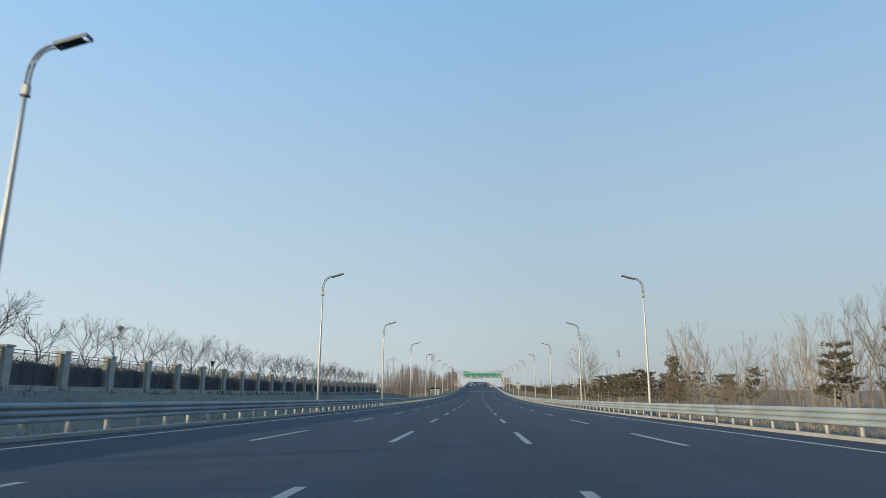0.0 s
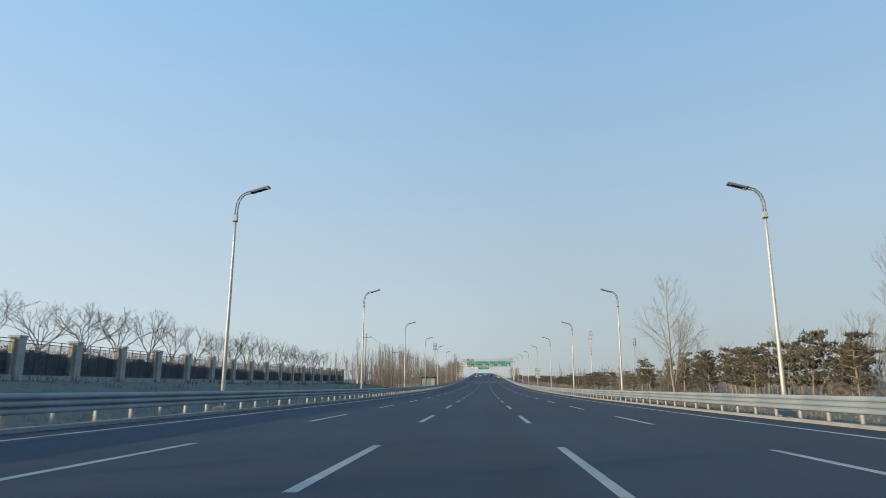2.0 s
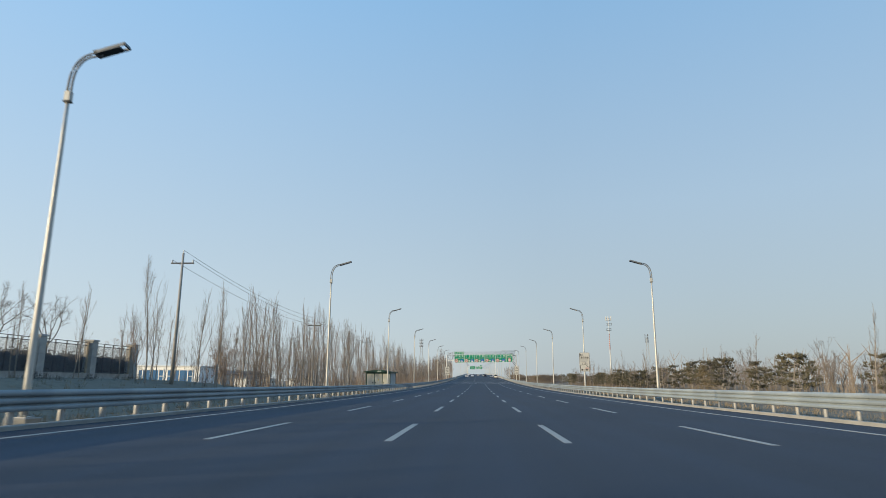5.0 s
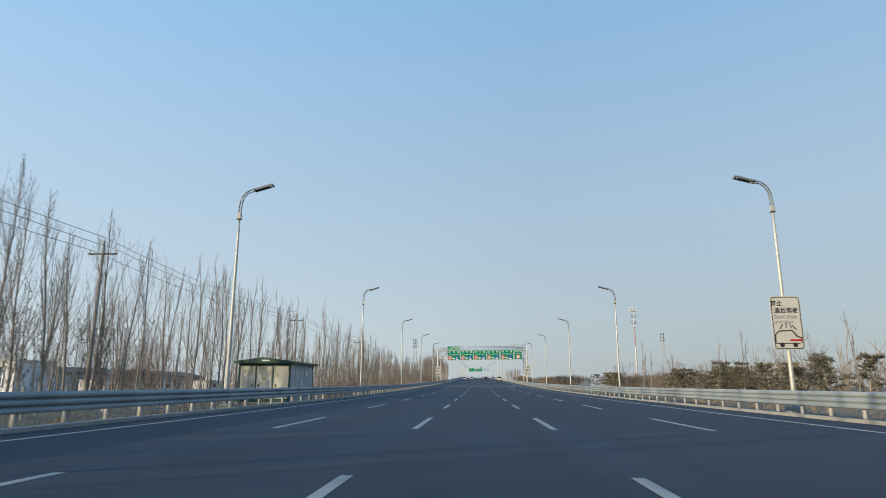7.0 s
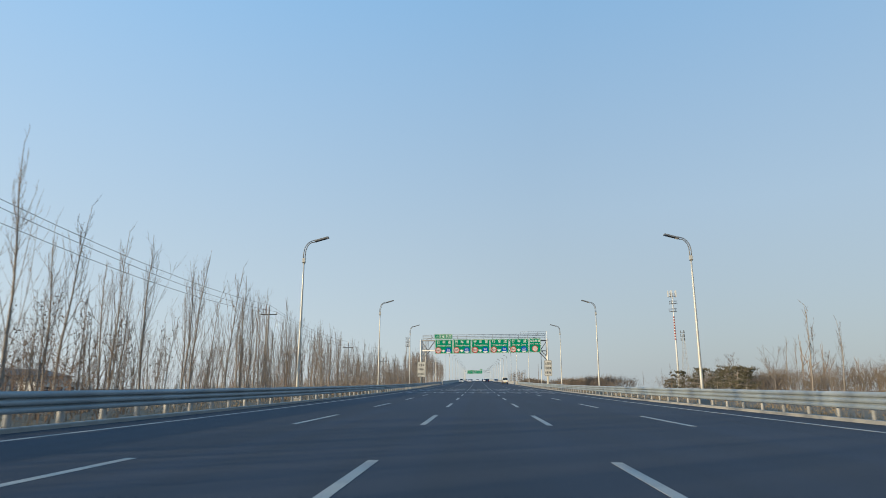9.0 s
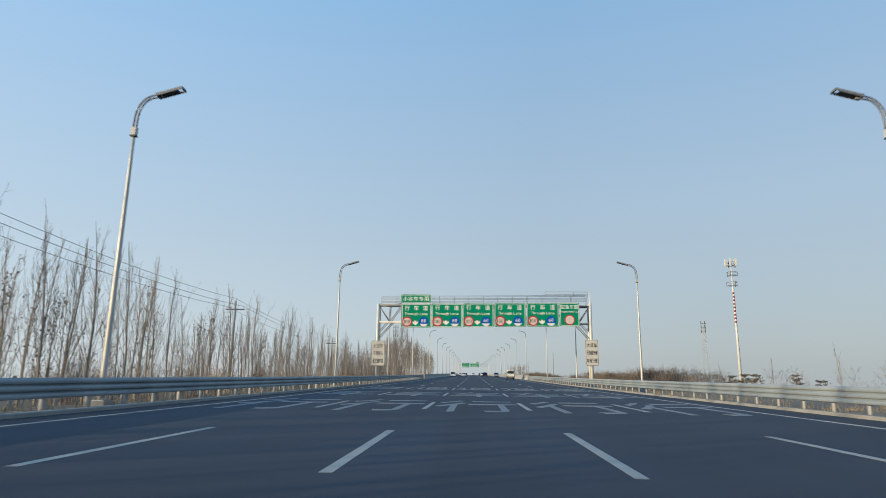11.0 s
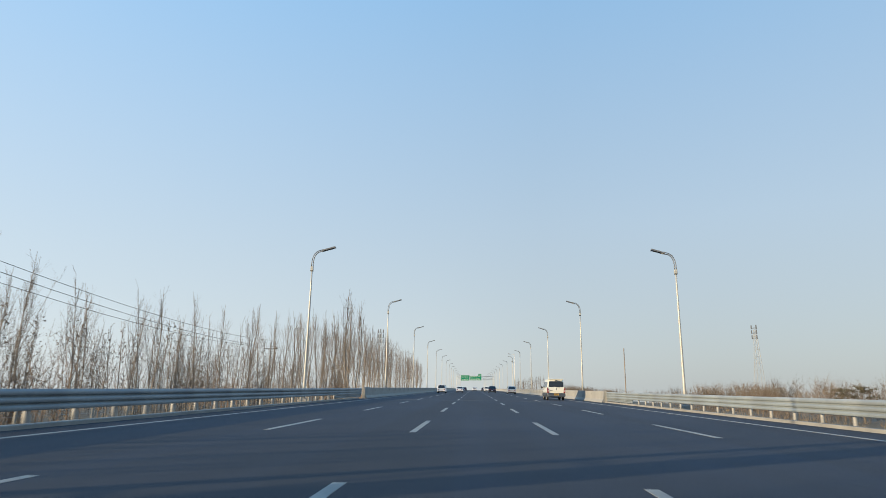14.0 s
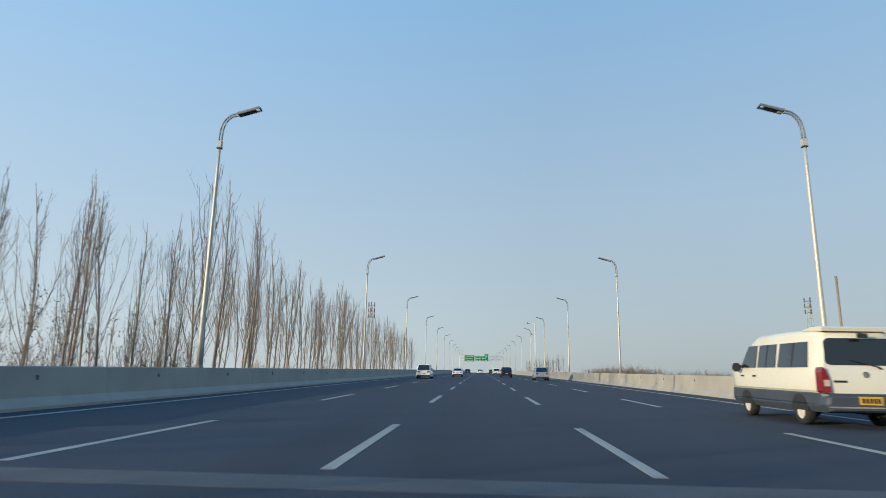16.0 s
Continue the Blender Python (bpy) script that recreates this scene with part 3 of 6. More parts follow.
def build_gantry():
    g = thing("sign_gantry", "pale steel sign gantry spanning the carriageway with green lane signs", "sign gantry", on_road(384.8))
    xl, xr = -12.62, 14.95
    for x, top in ((xl, 10.1), (xr, 10.35)):
        for y in (0.35, 1.55):
            bm = bmesh.new()
            tube(bm, [(x, y, -0.6), (x, y, top + 0.1)], 0.19, 14)
            part("column", bm, STEEL, g, soft=True)
        for i in range(7):
            z = 0.6 + 1.4 * i
            strut("lacing_bar", g, (x, 0.35, z), (x, 1.55, z), 0.05)
            strut("lacing_bar", g, (x, 0.35, z), (x, 1.55, z + 1.4), 0.04)
        bm = bmesh.new()
        box(bm, x - 0.5, x + 0.5, -0.1, 2.0, -0.8, 0.12)
        part("footing", bm, KERB, g)
    for y in (0.35, 1.55):
        for z in (7.85, 10.05):
            bm = bmesh.new()
            tube(bm, [(xl, y, z), (xr, y, z)], 0.10, 10)
            part("chord", bm, TRUSS if z > 8 else STEEL, g, soft=True)
        n = 18
        for i in range(n):
            a, b = xl + (xr - xl) * i / n, xl + (xr - xl) * (i + 1) / n
            strut("truss_diagonal", g, (a, y, 7.85 if i % 2 else 10.05), (b, y, 10.05 if i % 2 else 7.85), 0.05)
            strut("truss_post", g, (b, y, 7.85), (b, y, 10.05), 0.04)
    for i in range(10):
        a = xl + (xr - xl) * i / 9
        for z in (7.85, 10.05):
            strut("cross_member", g, (a, 0.35, z), (a, 1.55, z), 0.045)
    for x, d in ((xl, 1), (xr, -1)):
        for y in (0.35, 1.55):
            strut("knee_brace", g, (x, y, 5.7), (x + d * 1.9, y, 7.8), 0.055)
            strut("knee_brace", g, (x, y, 6.5), (x + d * 1.2, y, 7.8), 0.045)
    bm = bmesh.new()
    box(bm, xl + 0.4, xr - 0.3, 0.45, 1.45, 10.16, 10.2)
    part("catwalk", bm, GALV, g)
    # handrails and stanchions: shade on their near side is put in as darker truss grey
    for y in (0.4, 1.5):
        for z in (10.6, 10.95, 11.3):
            strut("handrail", g, (xl + 0.4, y, z - 0.06), (xr - 0.4, y, z + 0.2), 0.024, TRUSS)
        for i in range(15):
            a = xl + 0.4 + (xr - xl - 0.8) * i / 14
            strut("stanchion", g, (a, y, 10.2), (a, y, 11.28 + 0.0094 * (a + 4)), 0.02, TRUSS)
    for z in (11.6, 11.95):
        strut("handrail", g, (9.2, 0.4, z), (14.7, 0.4, z), 0.024, TRUSS)
    for a in (9.2, 11.0, 12.9, 14.7):
        strut("stanchion", g, (a, 0.4, 11.2), (a, 0.4, 11.95), 0.02, TRUSS)
    bm = bmesh.new()
    tube(bm, [(14.9, 0.4, 10.4), (14.9, 0.4, 11.9), (14.75, 0.35, 12.05)], 0.05, 8)
    part("camera_mast", bm, WHITE_STEEL, g)
    for x0, x1, low in ((-9.5, -5.6, "80"), (-5.54, -1.55, "80"), (-1.49, 2.5, "60"), (2.58, 6.62, "60"), (6.78, 10.88, "60")):
        lane_sign(g, x0, x1, low)
    x0, x1, z0, z1 = 10.98, 13.5, 7.45, 10.5
    sheet = panel(g, x0, x1, z0, z1, "narrower green emergency lane sign with an empty red ring")
    cx, h = (x0 + x1) / 2, z1 - z0
    text(sheet, "应急车道", SIGN_WHITE, cx, z0 + 0.82 * h, 2.25, 0.56)
    text(sheet, "Emergency Vehicle Lane", SIGN_WHITE, cx, z0 + 0.62 * h, 2.3, 0.26)
    flat(sheet, "red_ring", disc(cx, z0 + 0.27 * h, 0.66), SIGN_RED, -0.006)
    flat(sheet, "white_disc", disc(cx, z0 + 0.27 * h, 0.54), SIGN_DISC, -0.011)
    sheet = panel(g, -9.62, -5.68, 10.31, 11.46, "green strip sign above the first lane")
    text(sheet, "小客车专用", SIGN_WHITE, -7.65, 10.885, 3.45, 0.60)
    side_board(g, -13.3, -11.55, 2.2, 5.42, ("大型车", "不得驶入", "最左侧车道"))
    side_board(g, 14.12, 15.74, 2.5, 5.78, ("大货车", "只准最外侧", "车道行驶"))


build_gantry()


def build_far_gantry():
    g = thing("sign_gantry", "distant pale gantry with two green direction signs over the bridge", "sign gantry", on_road(750))
    for x in (-9.5, 11.4):
        for y in (0.3, 1.3):
            bm = bmesh.new()
            tube(bm, [(x, y, -0.5), (x, y, 8.2)], 0.17, 10)
            part("column", bm, STEEL, g, soft=True)
    for z in (6.4, 7.9):
        for y in (0.3, 1.3):
            bm = bmesh.new()
            tube(bm, [(-9.5, y, z), (11.4, y, z)], 0.1, 8)
            part("chord", bm, STEEL, g, soft=True)
    for i in range(12):
        a, b = -9.5 + 20.9 * i / 12, -9.5 + 20.9 * (i + 1) / 12
        strut("truss_diagonal", g, (a, 0.3, 6.4 if i % 2 else 7.9), (b, 0.3, 7.9 if i % 2 else 6.4), 0.05)
    for x0, x1, z0, z1 in ((-7.2, -2.3, 5.4, 8.55), (-1.9, 4.6, 5.6, 8.2), (2.6, 4.6, 8.25, 9.3)):
        sheet = panel(g, x0, x1, z0, z1, "green direction sign with pale unreadable lines")
        bm = bmesh.new()
        n = 3 if z1 - z0 > 2 else 1
        for i in range(n):
            z = z0 + (z1 - z0) * (i + 0.6) / (n + 0.2)
            for j in range(4):
                a = x0 + 0.5 + (x1 - x0 - 1) * j / 4
                box(bm, a, a + (x1 - x0 - 1) / 5.2 * (1 if (i + j) % 2 else 0.7), -0.01, 0.0, z - 0.11, z + 0.11)
        part("writing_bars", bm, SIGN_WHITE, sheet)


build_far_gantry()


def build_drive_board():
    """The white board on the sixth lamp pole of the far kerb."""
    s = 10.43 + 34.942 * 6 - 0.67
    g = thing("traffic_board", "white warning board with a car drawing on a lamp pole", "traffic sign", on_road(s - 0.12, 14.42))
    x0, x1, z0, z1 = -0.68, 0.70, 2.80, 5.30
    sheet = panel(g, x0, x1, z0, z1, "white sheet with a dark border", "board", BOARD_GREY, SIGN_BLACK)
    text(sheet, "禁止", SIGN_BLACK, -0.40, 4.98, 0.52, 0.26)
    text(sheet, "酒后驾驶", SIGN_BLACK, 0.02, 4.63, 1.1, 0.27)
    text(sheet, "Don't Drink", SIGN_BACK, -0.02, 4.33, 1.05, 0.17)
    text(sheet, "and Drive", SIGN_BACK, -0.12, 4.10, 0.86, 0.16)
    flat(sheet, "car_drawing", [(-0.62, 3.12), (-0.6, 3.5), (-0.44, 3.68), (0.2, 3.72), (0.42, 3.45), (0.62, 3.36), (0.6, 3.1), (0.56, 3.1), (0.56, 3.32), (0.36, 3.4), (0.17, 3.67), (-0.42, 3.63), (-0.55, 3.48), (-0.57, 3.12)], SIGN_BLACK, -0.006)
    bm = bmesh.new()
    for x, z, a in ((-0.28, 3.86, 60), (-0.05, 3.95, 90), (0.14, 3.9, 110), (0.3, 3.83, 130)):
        box(bm, -0.13, 0.13, -0.008, 0, -0.02, 0.02, Matrix.Translation((x, 0, z)) @ pose(0, 0, 0, 0, -a, 0))
    box(bm, -0.6, 0.5, -0.008, 0, 3.07, 3.11)
    part("impact_lines", bm, SIGN_BLACK, sheet)
    for x in (-0.32, 0.28):
        flat(sheet, "wheel_disc", disc(x, 3.02, 0.11, 16), SIGN_BLACK, -0.01)
    flat(sheet, "bottle_drawing", rounded(0.05, 0.6, 3.2, 3.28, 0.035), SIGN_RED, -0.01)
    bm = bmesh.new()
    for z in (3.2, 4.8):
        box(bm, -0.14, 0.14, 0.04, 0.26, z - 0.04, z + 0.04)
    part("bracket", bm, GALV, g)


build_drive_board()

# ---- the walled fence ----
POST_TAN = material("rusty_cream_post", (0.40, 0.33, 0.24), 0.7, 0, 2, 0.15, 20, 0.1, stain=(0.25, 0.13, 0.06))


def build_fence():
    X = -31.2
    fence = thing("boundary_fence", "grey pillared boundary fence with dark iron railings on a low wall", "fence")
    # one stepped shaft: plinth, four blocks with recessed joints, cap
    steps = [(-0.4, 0.39), (0.44, 0.39), (0.46, 0.33)]
    for i in range(4):
        steps += [(0.475 + 0.62 * i, 0.33), (0.49 + 0.62 * i, 0.355), (1.07 + 0.62 * i, 0.355), (1.085 + 0.62 * i, 0.33)]
    steps += [(2.97, 0.33), (2.97, 0.43), (3.08, 0.43), (3.12, 0.36)]
    bm = bmesh.new()
    rings = [[bm.verts.new((sx * r, sy * r, z)) for sx, sy in ((-1, -1), (1, -1), (1, 1), (-1, 1))] for z, r in steps]
    for lo, hi in zip(rings, rings[1:]):
        for k in range(4):
            bm.faces.new((lo[k], lo[(k + 1) % 4], hi[(k + 1) % 4], hi[k]))
    bm.faces.new(rings[-1])
    part_p = bm
    pillar = mesh_of(part_p, "pillar", FENCE_WALL)
    bm = bmesh.new()
    box(bm, -0.16, 0.16, 0.39, 5.77, -0.4, 0.40)
    box(bm, -0.2, 0.2, 0.39, 5.77, 0.40, 0.47)
    wall = mesh_of(bm, "low_wall", FENCE_WALL)
    bm = bmesh.new()
    for z in (0.56, 2.62, 2.84):
        box(bm, -0.025, 0.025, 0.36, 5.80, z, z + 0.045)
    for i in range(5):
        y = 0.5 + 1.3 * i
        box(bm, -0.03, 0.03, y - 0.03, y + 0.03, 0.45, 2.88)
    frame_me = mesh_of(bm, "railing_frame", RAILING)
    bm = bmesh.new()
    for i in range(44):
        y = 0.5 + 0.119 * i
        box(bm, -0.011, 0.011, y - 0.011, y + 0.011, 0.58, 2.64)
    bars = mesh_of(bm, "railing_infill", RAILING)
    bm = bmesh.new()
    box(bm, 0.02, 0.14, 5.56, 5.70, 0.40, 2.90)
    post = mesh_of(bm, "end_post", POST_TAN)
    s = -51.6
    while s < 190:
        z = ground_z(X, s) + 0.0
        m = Matrix.Translation((*bend(X, s, 0).xy, z))
        part("pillar", pillar, FENCE_WALL, fence, m=m)
        if s + 6.16 < 190:
            slope = math.degrees(math.atan2(ground_z(X, s + 6.16) - z, 6.16))
            m2 = m @ pose(0, 0, 0, slope, 0, 0)
            part("low_wall", wall, FENCE_WALL, fence, m=m2)
            f = part("railing", frame_me, IRON, fence, m=m2)
            tagged(part("railing_infill", bars, IRON, f), kind="stuff")
            part("end_post", post, POST_TAN, fence, m=m2)
        s += 6.16


build_fence()


# ---- plants ----
def add_tube(V, F, pts, rads, sides):
    base = len(V)
    for i, p in enumerate(pts):
        d = (pts[min(i + 1, len(pts) - 1)] - pts[max(i - 1, 0)])
        d.normalize()
        a = d.cross(Vector((0.3, 0.9, 0.1)))
        a.normalize()
        b = d.cross(a)
        for k in range(sides):
            c, s_ = math.cos(2 * math.pi * k / sides), math.sin(2 * math.pi * k / sides)
            V.append(tuple(p + rads[i] * (c * a + s_ * b)))
    for i in range(len(pts) - 1):
        for k in range(sides):
            F.append((base + i * sides + k, base + i * sides + (k + 1) % sides, base + (i + 1) * sides + (k + 1) % sides, base + (i + 1) * sides + k))


def add_twig(V, F, pts, r):
    """A thin three-sided shoot that ends in a point."""
    base = len(V)
    for i, p in enumerate(pts[:-1]):
        d = pts[i + 1] - p
        a = d.cross(Vector((0.3, 0.9, 0.1))).normalized()
        b = d.normalized().cross(a)
        q = r * (1 - 0.35 * i)
        V.extend((tuple(p + q * a), tuple(p + q * (-0.5 * a + 0.87 * b)), tuple(p + q * (-0.5 * a - 0.87 * b))))
    V.append(tuple(pts[-1]))
    n = len(pts) - 1
    for i in range(n - 1):
        for k in range(3):
            F.append((base + 3 * i + k, base + 3 * i + (k + 1) % 3, base + 3 * i + 3 + (k + 1) % 3, base + 3 * i + 3 + k))
    for k in range(3):
        F.append((base + 3 * n - 3 + k, base + 3 * n - 3 + (k + 1) % 3, base + 3 * n))


def stem(rnd, start, way, length, curl, lift, n):
    """A wandering line from start; lift: how far it bends upwards."""
    pts, d = [start.copy()], way.normalized()
    for _ in range(n):
        d = (d + Vector((rnd.uniform(-curl, curl), rnd.uniform(-curl, curl), lift + rnd.uniform(-curl, curl) * 0.4))).normalized()
        pts.append(pts[-1] + d * length / n)
    return pts


def raw_mesh(name, V, F, mat, soft=True):
    me = bpy.data.meshes.new(name)
    me.from_pydata(V, [], F)
    me.materials.append(mat)
    if soft:
        me.shade_smooth()
    me.update()
    return me


def away(rnd, tilt):
    a, t = rnd.uniform(0, 2 * math.pi), radians(tilt)
    return Vector((math.sin(t) * math.cos(a), math.sin(t) * math.sin(a), math.cos(t)))


def side_way(rnd, d, tilt):
    """A way that leaves the line d by tilt degrees, to any side."""
    a = d.cross(away(rnd, rnd.uniform(20, 160)))
    a.normalize()
    return d.normalized() * math.cos(radians(tilt)) + a * math.sin(radians(tilt))


def at(line, u):
    q = min(0.999, max(0.0, u)) * (len(line) - 1)
    k = int(q)
    return line[k].lerp(line[k + 1], q - k), line[k + 1] - line[k]


def branch(rnd, V, F, line, count, span, length, tilt, curl, lift, r, deeper):
    """Shoots along a line, and shoots on those again; lengths shrink towards the line's tip."""
    for i in range(count):
        u = span[0] + (span[1] - span[0]) * (i + rnd.random()) / count
        p, d = at(line, u)
        ln = length * rnd.uniform(0.6, 1.15) * (1.15 - 0.55 * u)
        if deeper:
            sub = stem(rnd, p, side_way(rnd, d, rnd.uniform(*tilt)), ln, curl, lift, 4)
            add_tube(V, F, sub, [r, r * 0.8, r * 0.62, r * 0.45, r * 0.25], 3)
            branch(rnd, V, F, sub, deeper[0], (0.2, 1.0), ln * deeper[1], tilt, curl * 1.2, lift, max(0.007, r * 0.55), deeper[2:])
        else:
            add_twig(V, F, stem(rnd, p, side_way(rnd, d, rnd.uniform(*tilt)), ln, curl, lift, 2), max(0.0065, r))


def tree_meshes(V, F, V2, F2, height, mats):
    """Scales the grown tree to its height and makes its trunk and crown."""
    a, b = np.array(V), np.array(V2)
    k = height / b[:, 2].max()
    return raw_mesh("trunk", (a * k).tolist(), F, mats[0]), raw_mesh("crown", (b * k).tolist(), F2, mats[1])


def poplar_meshes(seed, height, limbs, width=1.0, twigs=4, mat=None, leaves=0):
    """A narrow tree whose long wavy limbs all strive upwards, ending in fine shoots, some with withered leaves."""
    rnd = random.Random(seed)
    V, F, V2, F2 = [], [], [], []
    lean = Vector((rnd.uniform(-0.04, 0.04), rnd.uniform(-0.04, 0.04), 1))
    trunk = stem(rnd, Vector((0, 0, -0.3)), lean, height * 0.92, 0.05, 0.06, 16)
    r0 = 0.0062 * height
    add_tube(V, F, trunk, [r0 * (1 - 0.93 * i / 16) + 0.006 for i in range(17)], 6)
    for i in range(limbs):
        u = 0.16 + 0.72 * ((i + rnd.random()) / limbs) ** 0.85
        p, d = at(trunk, u)
        ln = height * (1.0 - u) * rnd.uniform(0.3, 0.75)
        limb = stem(rnd, p, side_way(rnd, Vector((0, 0, 1)), rnd.uniform(16, 40) * width), ln, 0.12, 0.27, 7)
        r = r0 * 0.26 * (1.1 - 0.85 * u)
        add_tube(V2, F2, limb, [r * (1 - 0.85 * j / 7) + 0.005 for j in range(8)], 3)
        branch(rnd, V2, F2, limb, 5 if not leaves else 3, (0.15, 1.0), ln * 0.40, (14, 38), 0.2, 0.2, 0.010, (twigs, 0.5))
        for _ in range(leaves):
            c = at(limb, rnd.uniform(0.2, 1.0))[0] + Vector((rnd.gauss(0, 0.14), rnd.gauss(0, 0.14), rnd.gauss(0, 0.2)))
            a, b = away(rnd, rnd.uniform(0, 180)) * 0.06, away(rnd, rnd.uniform(0, 180)) * 0.04
            n0 = len(V2)
            V2.extend([tuple(c - a), tuple(c + b), tuple(c + a), tuple(c - b)])
            F2.append((n0, n0 + 1, n0 + 2, n0 + 3))
    branch(rnd, V2, F2, trunk, 9, (0.2, 1.0), height * 0.12, (22, 50), 0.2, 0.13, 0.016, (twigs, 0.5))
    return tree_meshes(V, F, V2, F2, height, (BARK, mat or TWIG))


def fork(rnd, V, F, p, d, ln, r, level, spread, lift, curl=0.14, bits=2):
    """A limb that forks again and again into finer ones and ends in twigs."""
    line = stem(rnd, p, d, ln, curl, lift, bits if level == 0 else 2 if level < 2 else 3)
    if level == 0:
        add_twig(V, F, line, max(0.007, r))
        add_twig(V, F, stem(rnd, line[bits - 1], side_way(rnd, line[1] - line[0], spread * 1.6), ln * 0.6, curl, lift, bits), max(0.007, r * 0.8))
        return
    add_tube(V, F, line, [r * (1 - 0.3 * i / (len(line) - 1)) for i in range(len(line))], 4 if level > 2 else 3)
    for _ in range(2 if rnd.random() < 0.6 else 3):
        fork(rnd, V, F, line[-1], side_way(rnd, line[-1] - line[-2], spread * rnd.uniform(0.5, 1.25)), ln * rnd.uniform(0.62, 0.9), r * 0.66, level - 1, spread, lift, curl, bits)
    if rnd.random() < 0.75:
        q, way = at(line, rnd.uniform(0.35, 0.75))
        fork(rnd, V, F, q, side_way(rnd, way, spread * rnd.uniform(1.2, 1.7)), ln * rnd.uniform(0.5, 0.75), r * 0.5, max(0, level - 2), spread, lift, curl, bits)


def vase_meshes(seed, height):
    """A pollarded tree: one short trunk, limbs opening like a vase, a rounded crown of fine twigs."""
    rnd = random.Random(seed)
    V, F, V2, F2 = [], [], [], []
    trunk = stem(rnd, Vector((0, 0, -0.3)), Vector((rnd.uniform(-0.05, 0.05), rnd.uniform(-0.05, 0.05), 1)), 0.42 * height, 0.04, 0.02, 4)
    add_tube(V, F, trunk, [0.13, 0.11, 0.10, 0.095, 0.085], 7)
    n = rnd.randint(4, 5)
    for i in range(n):
        az = 2 * math.pi * (i + rnd.uniform(-0.25, 0.25)) / n
        t = radians(rnd.uniform(24, 42))
        fork(rnd, V2, F2, trunk[-1] - Vector((0, 0, rnd.uniform(0, 0.6))), Vector((math.sin(t) * math.cos(az), math.sin(t) * math.sin(az), math.cos(t))), height * rnd.uniform(0.17, 0.21), 0.055, 4, 31, 0.05, 0.2)
    return tree_meshes(V, F, V2, F2, height, (GREY_TWIG, GREY_TWIG))


def crown_meshes(seed, height, limbs=7, mat=None, level=4):
    """A bare broad tree: a trunk that carries on to the top, with rising limbs that fork into fine twigs."""
    rnd = random.Random(seed)
    V, F, V2, F2 = [], [], [], []
    trunk = stem(rnd, Vector((0, 0, -0.3)), Vector((rnd.uniform(-0.06, 0.06), rnd.uniform(-0.06, 0.06), 1)), 0.62 * height, 0.06, 0.05, 7)
    add_tube(V, F, trunk, [0.0095 * height * (1 - 0.75 * i / 7) for i in range(8)], 6)
    for i in range(limbs):
        u = 0.32 + 0.68 * (i + rnd.random() * 0.6) / limbs
        q, way = at(trunk, u)
        fork(rnd, V2, F2, q, side_way(rnd, Vector((0, 0, 1)), rnd.uniform(22, 44) * (1.25 - 0.5 * u)), height * rnd.uniform(0.15, 0.2), 0.0042 * height, level if i % 2 == 0 or u > 0.8 else level - 1, 22, 0.1, 0.12)
    return tree_meshes(V, F, V2, F2, height, (BARK, mat or PALE_TWIG))


def open_meshes(seed, height, spread=1.0):
    """A tall bare tree with a forked pale trunk and wide, slightly drooping lower boughs."""
    rnd = random.Random(seed)
    V, F, V2, F2 = [], [], [], []
    foot = stem(rnd, Vector((0, 0, -0.3)), Vector((-0.07, 0.05, 1)), height * 0.24, 0.03, 0.0, 4)
    add_tube(V, F, foot, [0.2, 0.17, 0.155, 0.145, 0.135], 8)
    main = stem(rnd, foot[-1], Vector((-0.03, 0.02, 1)), height * 0.76, 0.06, 0.14, 12)
    second = stem(rnd, foot[-3], Vector((0.34, 0.1, 1)), height * 0.56, 0.09, 0.14, 9)
    for line, r in ((main, 0.115), (second, 0.065)):
        n = len(line) - 1
        add_tube(V, F, line, [r * (1 - 0.92 * i / n) + 0.006 for i in range(n + 1)], 6)
        for i in range(24):
            u = 0.02 + 0.92 * i / 24 + rnd.uniform(0, 0.04)
            p, d = at(line, u)
            ln = height * 0.39 * (1.08 - 0.8 * u) * rnd.uniform(0.7, 1.15) * spread
            limb = stem(rnd, p, side_way(rnd, Vector((0, 0, 1)), rnd.uniform(42, 74) - 22 * u), ln, 0.17, 0.07, 7)
            add_tube(V2, F2, limb, [(0.034 * (1.1 - u)) * (1 - 0.8 * j / 7) + 0.006 for j in range(8)], 4)
            branch(rnd, V2, F2, limb, 10, (0.2, 1.0), ln * 0.38, (25, 62), 0.24, 0.06, 0.0125, (5, 0.5))
    return tree_meshes(V, F, V2, F2, height, (BARK, PALE_TWIG))


